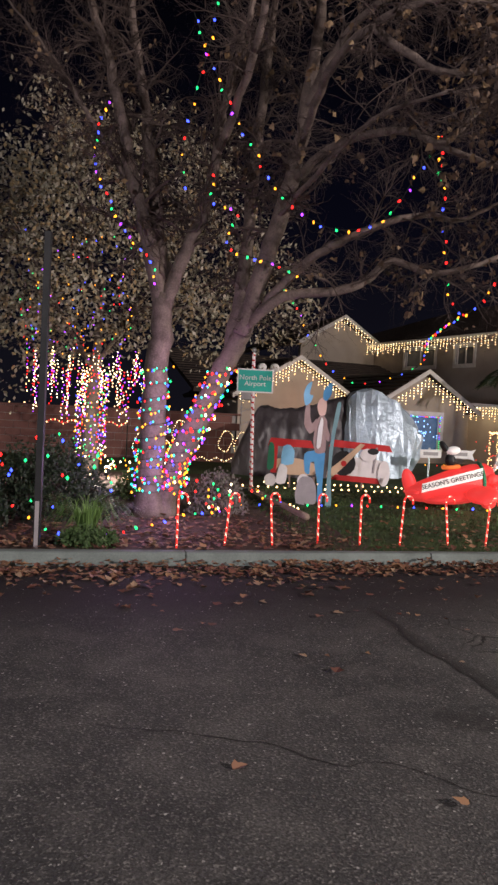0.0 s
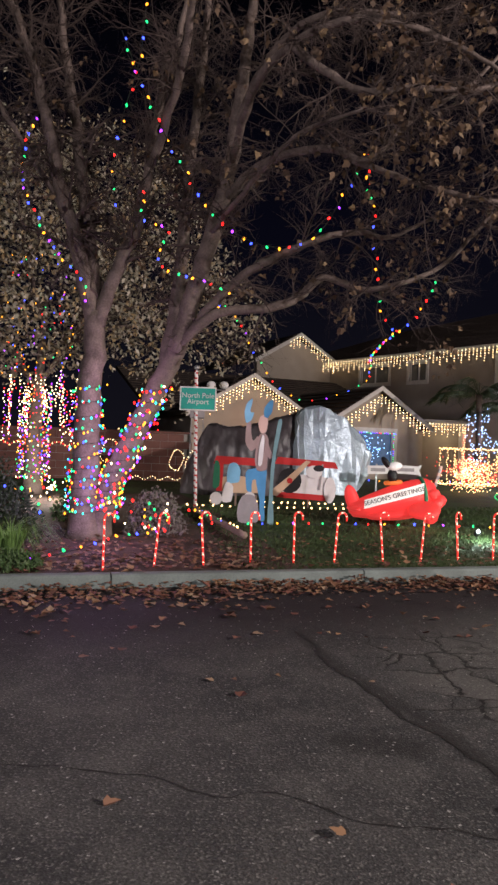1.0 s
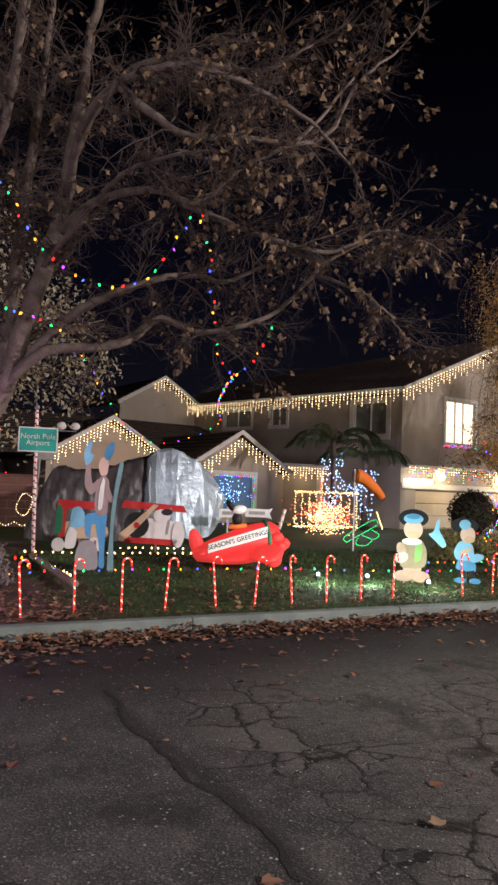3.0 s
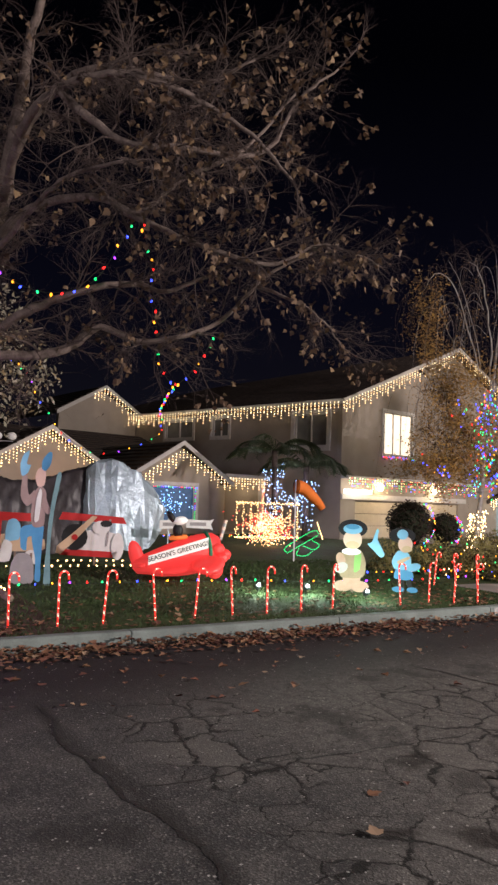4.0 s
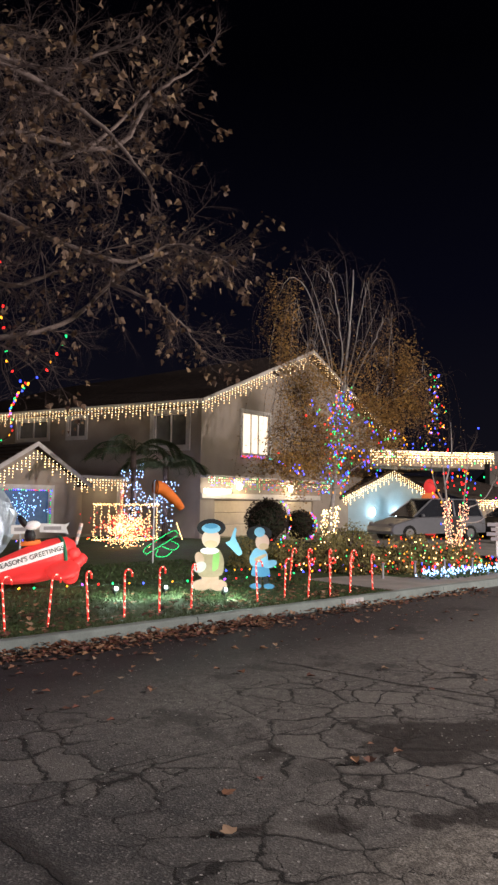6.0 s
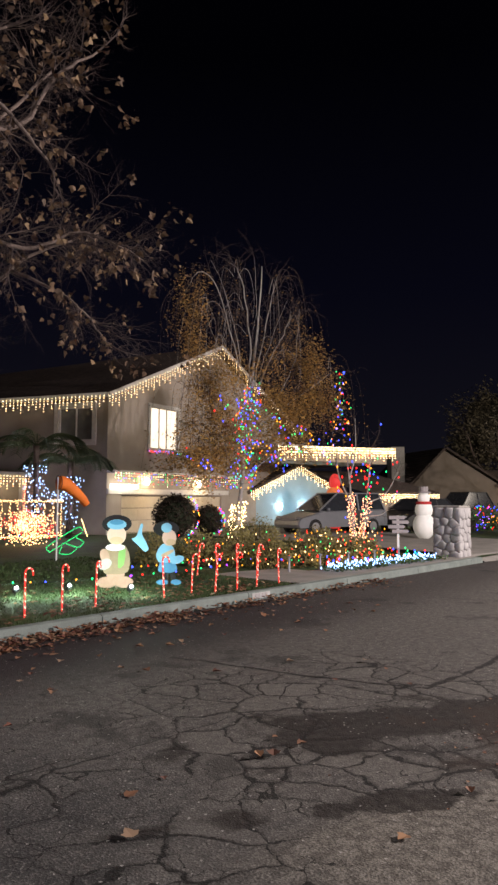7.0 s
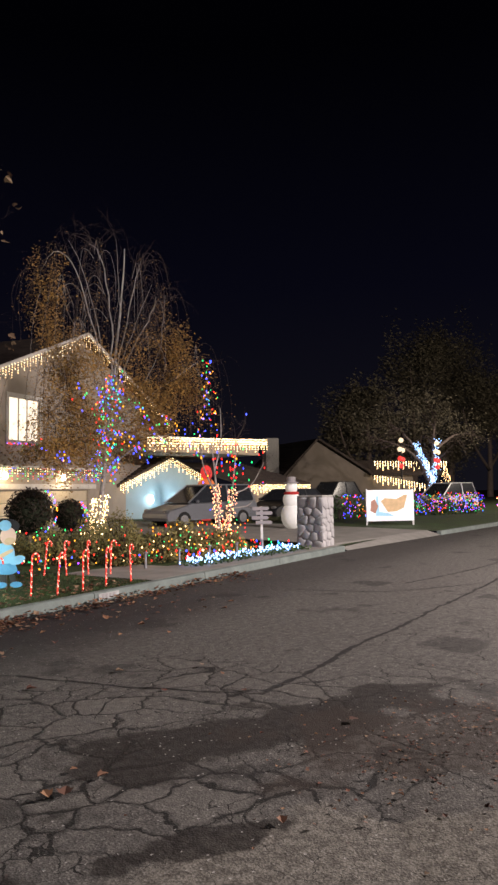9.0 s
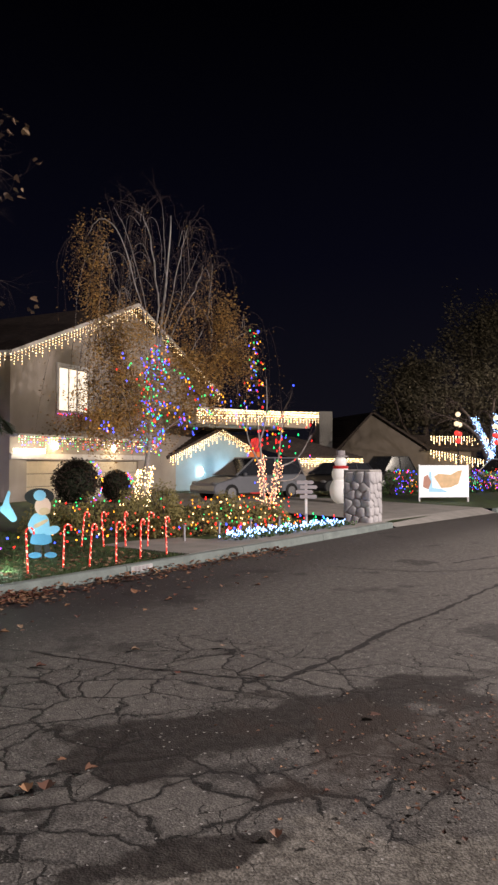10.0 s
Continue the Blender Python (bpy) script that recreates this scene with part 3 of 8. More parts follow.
crack_line([(1.46, 5.75), (1.58, 4.85), (1.70, 4.5), (1.87, 3.85), (2.06, 3.44), (2.17, 2.96), (2.23, 2.3), (2.2, 1.2)], 0.026, 1)
crack_line([(6.54, 4.03), (7.53, 4.2), (8.65, 4.48), (9.86, 4.68), (12.56, 5.17), (18, 6.2), (26, 7.6)], 0.042, 2)
crack_line([(5.3, 6.5), (5.46, 6.24), (5.74, 5.52), (6.17, 4.66), (6.54, 4.03)], 0.024, 3)
crack_line([(11.5, 7.91), (12.3, 6.41), (14.24, 5.6)], 0.034, 4)
crack_line([(13.4, 6.66), (16.68, 6.74), (22, 7.4)], 0.036, 5)
crack_line([(1.98, 3.98), (2.42, 4.02), (2.85, 4.17), (3.36, 4.22), (3.91, 4.28), (4.6, 4.4)], 0.012, 6)
crack_line([(5.24, 4.55), (5.5, 4.81), (5.96, 4.92), (6.52, 4.9)], 0.012, 7)
crack_line([(-0.6, 3.2), (0.12, 3.11), (0.47, 3.02), (0.69, 2.89), (0.97, 2.9), (1.21, 2.74), (1.4, 2.66), (2.1, 2.5)], 0.008, 9)
M_TAR = mat("crack_tar", (0.03, 0.027, 0.025), (0.018, 0.016, 0.015), 0.75, scale=9, bump=0.5)
solo("road_cracks", g, M_TAR, "dark cracks and filled seams in the asphalt", "road cracks", kind="stuff")

# ---- the house ----
HX, HY, HA = 13.63, 25.57, 22.0
HOUSE = pose(HX, HY, 0, 0, 0, HA)
house = thing("house", "two-storey tan stucco house with dark tiled roofs and icicle lights", "house", (HX, HY, 0), HA)


def wall(parent, p0, p1, z0, z1, t, holes=(), material=None, name="wall"):
    """A wall from p0 to p1 with rectangular holes (s0, s1, z0, z1) along it; it thickens to its left."""
    p0, p1 = Vector((*p0, 0)), Vector((*p1, 0))
    n = (p1 - p0).length
    d = (p1 - p0) / n
    m = Matrix.Translation(p0) @ Matrix((d, (-d.y, d.x, 0), (0, 0, 1))).transposed().to_4x4()
    cuts = sorted({0.0, n, *[h[0] for h in holes], *[h[1] for h in holes]})
    for a, b in zip(cuts, cuts[1:]):
        low = z0
        for h in sorted((h for h in holes if h[0] <= a + 1e-6 and h[1] >= b - 1e-6), key=lambda h: h[2]):
            if h[2] > low:
                part(name, Geo().box(a, 0, low, b, t, h[2], m=m), material or M_STUCCO, parent)
            low = h[3]
        if low < z1:
            part(name, Geo().box(a, 0, low, b, t, z1, m=m), material or M_STUCCO, parent)
    return m


def window(parent, m, s0, s1, z0, z1, pane=None, mullions=(0.5,), trim=0.14):
    """A framed window in a wall whose pose is m."""
    g = Geo()
    for a, b, c, e in ((s0 - trim, s1 + trim, z1, z1 + trim), (s0 - trim, s1 + trim, z0 - trim, z0), (s0 - trim, s0, z0, z1), (s1, s1 + trim, z0, z1)):
        g.box(a, -0.05, c, b, 0.06, e, m=m)
    w = part("window", g, M_TRIM, parent, "white window surround")
    g = Geo()
    for q in mullions:
        x = s0 + (s1 - s0) * q
        g.box(x - 0.03, 0.05, z0, x + 0.03, 0.09, z1, m=m)
    g.box(s0, 0.05, z0, s0 + 0.05, 0.09, z1, m=m).box(s1 - 0.05, 0.05, z0, s1, 0.09, z1, m=m)
    g.box(s0, 0.05, z0, s1, 0.09, z0 + 0.05, m=m).box(s0, 0.05, z1 - 0.05, s1, 0.09, z1, m=m)
    part("frame", g, M_TRIM, w)
    g = Geo()
    g.box(s0, 0.10, z0, s1, 0.13, z1, m=m)
    part("pane", g, pane or M_GLASS, w)
    return w


def slab(parent, quad, t=0.16, name="roof", material=None, tiles=True):
    """A roof slope: quad is eave left, eave right, ridge right, ridge left; rows of tiles step up it."""
    q = [Vector(p) for p in quad]
    nrm = (q[1] - q[0]).cross(q[3] - q[0]).normalized()
    g = Geo()
    n = max(2, int((q[3] - q[0]).length / 0.33))
    left, right = [q[0]], [q[1]]
    for i in range(n):
        for s, h in ((i / n, t + 0.05), ((i + 1) / n, t)):
            left.append(q[0].lerp(q[3], s) + nrm * h)
            right.append(q[1].lerp(q[2], s) + nrm * h)
    left.append(q[3])
    right.append(q[2])
    k = len(left)
    g.add(left + right, [(i, k + i, k + (i + 1) % k, (i + 1) % k) for i in range(k)] + [tuple(range(k)), tuple(reversed(range(k, 2 * k)))])
    return part(name, g, material or M_ROOF, parent)


def board(parent, a, b, h=0.2, t=0.05, name="fascia"):
    a, b = Vector(a), Vector(b)
    d = (b - a).normalized()
    side = Vector((d.y, -d.x, 0)).normalized() * t
    dn = Vector((0, 0, -h))
    g = Geo()
    g.add([a, b, b + dn, a + dn, a + side, b + side, b + dn + side, a + dn + side], [(0, 1, 2, 3), (7, 6, 5, 4), (0, 4, 5, 1), (1, 5, 6, 2), (2, 6, 7, 3), (3, 7, 4, 0)])
    part(name, g, M_TRIM, parent)


# the tall wing with the garage
EZ, RX, RZ, WX, BY = 5.9, 7.67, 9.12, 15.3, 13.5
LX = -2.4
m = wall(house, (0, 0), (WX, 0), -0.2, EZ, 0.25, [(0.9, 8.4, -0.2, 1.85), (2.68, 4.69, 3.9, 5.75)])
window(house, m, 2.68, 4.69, 3.9, 5.75, M_CURTAIN, (0.35, 0.62))
g = Geo()
for k in range(4):
    g.box(0.92, 0.08 + 0.012 * (k % 2), -0.2 + 0.51 * k, 8.38, 0.12, 0.29 + 0.51 * k)
door = part("garage_door", g, M_GARAGE, house, "cream panelled garage door")
for k in range(8):
    for j in range(3):
        part("panel", Geo().box(1.1 + 0.92 * k, 0.072, -0.08 + 0.51 * j, 1.82 + 0.92 * k, 0.085, 0.22 + 0.51 * j), M_GARAGE, door)
g = Geo().box(0.0, -0.1, 1.9, 8.9, -0.002, 2.12)
part("ledge", g, M_TRIM, house, "white ledge over the garage door")
g = Geo()
g.add([(0, 0, EZ), (WX, 0, EZ), (RX, 0, RZ), (0, 0.25, EZ), (WX, 0.25, EZ), (RX, 0.25, RZ)], [(0, 1, 2), (5, 4, 3), (0, 2, 5, 3), (1, 4, 5, 2)])
part("gable", g, M_STUCCO, house)
dl = Vector((LX, BY, 0)).normalized()
m = wall(house, (LX, BY), (0, 0.25), -0.2, EZ, 0.25, [(11.32, 12.96, 4.08, 5.46), (3.3, 5.2, 4.65, 5.5), (6.5, 7.5, 4.65, 5.5)])
M_BLIND = mat("pane_with_blind", (0.20, 0.20, 0.18), (0.13, 0.13, 0.12), 0.12, scale=1.5, bump=0, fine=4, spec=0.6)
window(house, m, 11.32, 12.96, 4.08, 5.46, M_BLIND, trim=0.2)
window(house, m, 3.3, 5.2, 4.65, 5.5, M_BLIND)
window(house, m, 6.5, 7.5, 4.65, 5.5, M_BLIND)
wall(house, (WX, 0.25), (WX, BY), -0.2, EZ, 0.25)
ov = 0.45
sl = (RZ - EZ) / RX
slab(house, [(LX - 0.5, BY + 6, EZ - 0.15), (-ov, -ov, EZ - 0.15), (RX, -ov, RZ + 0.05), (RX, BY + 6, RZ + 0.05)])
slab(house, [(WX + ov, -ov, EZ - 0.15), (WX + ov, BY + 6, EZ - 0.15), (RX, BY + 6, RZ + 0.05), (RX, -ov, RZ + 0.05)])
board(house, (-ov, -ov - 0.01, EZ + 0.02), (RX, -ov - 0.01, RZ + 0.22))
board(house, (RX, -ov - 0.01, RZ + 0.22), (WX + ov, -ov - 0.01, EZ + 0.02))
board(house, (LX - 0.5, BY, EZ + 0.02), (-ov, -ov, EZ + 0.02))
# gable over the upper back room
CX, CY, CZ = -4.35, 12.4, 6.95
wall(house, (-6.6, CY), (LX + 0.1, CY), 2.0, 5.75, 0.25)
g = Geo().add([(-6.6, CY, 5.75), (-2.1, CY, 5.75), (CX, CY, CZ), (-6.6, CY + 0.2, 5.75), (-2.1, CY + 0.2, 5.75), (CX, CY + 0.2, CZ)], [(0, 1, 2), (5, 4, 3), (0, 2, 5, 3), (1, 4, 5, 2)])
part("gable", g, M_STUCCO, house)
slab(house, [(-6.9, CY + 7, 5.55), (-6.9, CY - 0.4, 5.55), (CX, CY - 0.4, CZ + 0.1), (CX, CY + 7, CZ + 0.1)])
slab(house, [(-1.9, CY - 0.4, 5.6), (-1.9, CY + 7, 5.6), (CX, CY + 7, CZ + 0.1), (CX, CY - 0.4, CZ + 0.1)])
board(house, (-6.9, CY - 0.42, 5.72), (CX, CY - 0.42, CZ + 0.27))
board(house, (CX, CY - 0.42, CZ + 0.27), (-1.9, CY - 0.42, 5.77))


def low_gable(x0, x1, y, eave, top, back, holes=()):
    """A single-storey front with its own gable, its ridge running back."""
    cx = (x0 + x1) / 2
    m = wall(house, (x0, y), (x1, y), -0.2, eave, 0.22, holes)
    wall(house, (x1, y + 0.22), (x1, back), -0.2, eave, 0.22)
    wall(house, (x0, back), (x0, y + 0.22), -0.2, eave, 0.22)
    g = Geo().add([(x0, y, eave), (x1, y, eave), (cx, y, top), (x0, y + 0.2, eave), (x1, y + 0.2, eave), (cx, y + 0.2, top)], [(0, 1, 2), (5, 4, 3), (0, 2, 5, 3), (1, 4, 5, 2)])
    part("gable", g, M_STUCCO, house)
    o = 0.4
    dz = o * (top - eave) / (cx - x0)
    slab(house, [(x0 - o, back, eave - dz), (x0 - o, y - o, eave - dz), (cx, y - o, top), (cx, back, top)], 0.12)
    slab(house, [(x1 + o, y - o, eave - dz), (x1 + o, back, eave - dz), (cx, back, top), (cx, y - o, top)], 0.12)
    board(house, (x0 - o, y - o - 0.01, eave - dz + 0.12), (cx, y - o - 0.01, top + 0.15), 0.18)
    board(house, (cx, y - o - 0.01, top + 0.15), (x1 + o, y - o - 0.01, eave - dz + 0.12), 0.18)
    return m


BX0, BX1, BYY, BE, BT = -7.5, -3.1, 4.0, 2.55, 3.85
m = low_gable(BX0, BX1, BYY, BE, BT, 10.5, [(0.85, 3.15, 0.75, 2.2)])
M_BLUEPANE = mat("blue_lit_pane", (0.10, 0.16, 0.25), (0.05, 0.09, 0.16), 0.4, scale=7, bump=0, fine=20, emit=(0.10, 0.28, 0.62), power=0.10)
window(house, m, 0.85, 3.15, 0.75, 2.2, M_BLUEPANE, ())
AX0, AX1, AYY, AE, AT = -12.6, -7.9, 5.4, 2.75, 4.1
low_gable(AX0, AX1, AYY, AE, AT, 11.0)
slab(house, [(AX0 - 1.2, 7.2, 2.7), (0.0, 7.2, 2.7), (-0.5, 12.3, 4.7), (AX0 - 1.2, 12.3, 4.7)], 0.14)
# porch and front door
wall(house, (-3.1 + 0.22, 6.2), (-0.9, 6.2), -0.2, 2.75, 0.2, [(0.35, 1.45, 0.3, 2.35)])
g = Geo().box(-2.53, 6.25, 0.3, -1.43, 6.31, 2.35)
fd = part("door", g, M_DOOR, house, "dark front door with a pale wreath mark")
for k in (0, 1):
    for j in range(3):
        part("panel", Geo().box(-2.42 + 0.5 * k, 6.24, 0.45 + 0.62 * j, -2.04 + 0.5 * k, 6.25, 0.95 + 0.62 * j), M_DOOR, fd)
g = Geo().box(-2.12, 6.2, 1.2, -2.02, 6.23, 1.75).box(-1.92, 6.2, 1.2, -1.82, 6.23, 1.75)
part("ornament", g, M_WHITE, fd, "pale hanging ornament")
g = Geo().box(-3.05, 3.7, 2.62, -0.55, 6.4, 2.8)
part("porch_roof", g, M_TRIM, house)
g = Geo().box(-3.0, 3.9, -0.1, -0.6, 6.2, 0.28).box(-2.8, 3.5, -0.1, -0.8, 3.9, 0.15)
part("porch_step", g, M_PAVE, house)
g = Geo().box(-0.95, 3.8, 0.28, -0.75, 4.0, 2.62)
part("post", g, M_TRIM, house)

# ---- strings of small lights ----


def minis(name, pts, bulbs, mats, label, r=0.017, wire=None, group="", cat="string lights"):
    """A string of lights: its wire along pts, its bulbs at the places given."""
    ob = thing(name, label, cat, group=group)
    if wire is not None:
        part("wire", wire, M_WIRE, ob)
    g = Geo()
    rng = random.Random(len(bulbs))
    for i, p in enumerate(bulbs):
        g.octa(p, r * rng.uniform(0.8, 1.2), i % len(mats) if len(mats) < 3 else rng.randrange(len(mats)), 1.4)
    part("bulbs", g, mats, ob, kind="stuff")
    return ob


def icicles(pts, label, step=0.2, drops=(3, 5, 4, 6, 3, 5), gap=0.105, mats=None, r=0.0175, m=HOUSE):
    rng = random.Random(int(1000 * Vector(pts[0]).x) & 1023)
    pts = [m @ Vector(p) for p in pts]
    w = Geo().tube(pts, 0.006, 3)
    bulbs = []
    for i, p in enumerate(along(pts, step)):
        n = drops[i % len(drops)]
        sway = rng.uniform(-0.02, 0.02)
        w.tube([p, p - Vector((sway, 0, n * gap))], 0.003, 3, caps=False)
        bulbs += [p - Vector((sway * k / n, 0.01, gap * k + rng.uniform(-0.01, 0.01))) for k in range(n)]
    minis("icicle_lights", pts, bulbs, mats or [CREAM, WARM], label, r, w, "icicle lights", "icicle lights")


icicles([(-0.5, -0.52, EZ - 0.15), (RX, -0.52, RZ + 0.02), (WX + ov, -0.52, EZ - 0.15)], "warm white icicle lights along the house's gable rake")
icicles([(LX - 0.56, BY - 0.3, EZ - 0.12), (-0.52, -0.4, EZ - 0.12)], "warm white icicle lights along the upper eave", 0.19)
icicles([(CX - 0.6, CY - 0.48, CZ - 0.25), (CX, CY - 0.48, CZ + 0.1), (-1.95, CY - 0.48, 5.6)], "warm white icicle lights on the back gable")
icicles([(BX0 + 0.3, BYY - 0.43, BE - 0.05), ((BX0 + BX1) / 2, BYY - 0.43, BT - 0.22), (BX1 + 0.1, BYY - 0.43, BE - 0.1)], "warm white icicle lights on the front gable", 0.2)
icicles([(-3.3, 3.65, 2.62), (-0.5, 3.65, 2.62)], "warm white icicle lights along the porch roof", 0.16)
icicles([(AX0 - 0.1, AYY - 0.45, AE - 0.1), ((AX0 + AX1) / 2, AYY - 0.45, AT - 0.05), (AX1 + 0.1, AYY - 0.45, AE - 0.1)], "warm white icicle lights on the side gable", 0.15)
icicles([(0.0, -0.47, 2.75), (9.2, -0.47, 2.75)], "warm and coloured icicle lights over the garage", 0.16, mats=[CREAM, WARM, G_, R_, B_])
g = Geo().box(0.0, -0.46, 2.74, 9.2, -0.002, 2.86)
part("pent_roof", g, M_TRIM, house)
for k, (x, z) in enumerate(((2.34, 2.45), (6.2, 2.42))):
    gg = Geo().ell((x, -0.16, z), (0.13, 0.1, 0.16), 10, 6)
    wl = part("wall_lamp", gg, M_HOTLAMP, house, "bright glass wall lamp")
    part("bracket", Geo().box(x - 0.05, -0.09, z - 0.05, x + 0.05, -0.002, z + 0.05), M_METAL, wl)
    lamp("garage_light", "POINT", HOUSE @ Vector((x, -0.75, z - 0.25)), 38, (1.0, 0.74, 0.42), 0.1)
gg = Geo().box(0.1, -0.3, 2.13, 1.6, -0.1, 2.3)
part("strip_light", gg, glow("strip_glass", (1.0, 0.9, 0.75), 5), house, "bright strip light over the garage")
# added fills without fixtures, for the icicle lights' warm glow on gable and porch
lamp("side_gable_fill", "POINT", HOUSE @ Vector((-10.2, 4.0, 2.0)), 26, (1.0, 0.42, 0.16), 0.15)
lamp("porch_fill", "POINT", HOUSE @ Vector((-1.9, 4.9, 2.35)), 22, (1.0, 0.76, 0.48), 0.12)
lamp("strip_light_lamp", "POINT", HOUSE @ Vector((0.6, -0.75, 2.2)), 16, (1.0, 0.9, 0.75), 0.15)

# ---- trees ----


def grow(tw, leaves, p, d, length, r, level, rng, leafy, droop=0.0, ends=None, bend=0.35):
    """A crooked twig with side twigs; leaf places are gathered in leaves."""
    n = 4 if level else 6
    pts, rad, q = [Vector(p)], [r], Vector(p)
    d = Vector(d).normalized()
    for i in range(n):
        d = (d + Vector((rng.gauss(0, bend), rng.gauss(0, bend), rng.gauss(0, bend) - droop)) * 0.6).normalized()
        q = q + d * length / n
        pts.append(q)
        rad.append(r * (1 - 0.75 * (i + 1) / n))
    tw.tube(pts, rad, 4 if level < 2 else 3, caps=False)
    if level < 2:
        for i in range(1, n + 1):
            for _ in range(2 if level == 0 else rng.choice((1, 2))):
                s = (d + Vector((rng.gauss(0, 0.8), rng.gauss(0, 0.8), rng.gauss(0, 0.7)))).normalized()
                grow(tw, leaves, pts[i], s, length * rng.uniform(0.3, 0.6), rad[i] * 0.65, level + 1, rng, leafy, droop, bend=bend)
    if rng.random() < leafy:
        leaves.append((pts[-1], d))


LEAFSHAPE = [(0, 0), (0.32, 0.1), (0.5, 0.42), (0.28, 0.5), (0.2, 0.72), (0, 1.0), (-0.2, 0.72), (-0.28, 0.5), (-0.5, 0.42), (-0.32, 0.1)]


def leaf(g, p, d, size, rng, flat=False):
    """One lobed leaf, folded along its midrib."""
    d = Vector(d).normalized()
    s = d.cross(Vector((rng.gauss(0, 1), rng.gauss(0, 1), rng.gauss(0, 1)))).normalized()
    u = s.cross(d)
    if flat:
        a = rng.uniform(0, 6.3)
        d, u = Vector((math.cos(a), math.sin(a), rng.choice((-0.05, 0.1, 0.2, 0.6)) * rng.random())), Vector((0, 0, 1))
        s = d.cross(u).normalized()
    fold = rng.uniform(0.05, 0.7)
    n = len(g.v)
    for x, y in LEAFSHAPE:
        g.v.append(tuple(Vector(p) + size * (x * s + y * d + abs(x) * fold * u)))
    g.f += [(n, n + 1, n + 2, n + 3, n + 4, n + 5), (n, n + 5, n + 6, n + 7, n + 8, n + 9)]
    g.m += [0, 0]


def small_leaf(g, p, size, rng, slot=0):
    d = Vector((rng.gauss(0, 1), rng.gauss(0, 1), rng.gauss(0, 1))).normalized()
    s = d.orthogonal().normalized()
    p = Vector(p)
    n = len(g.v)
    g.v += [tuple(p - d * size), tuple(p + s * size * 0.55), tuple(p + d * size), tuple(p - s * size * 0.55)]
    g.f.append((n, n + 1, n + 2, n + 3))
    g.m.append(slot)


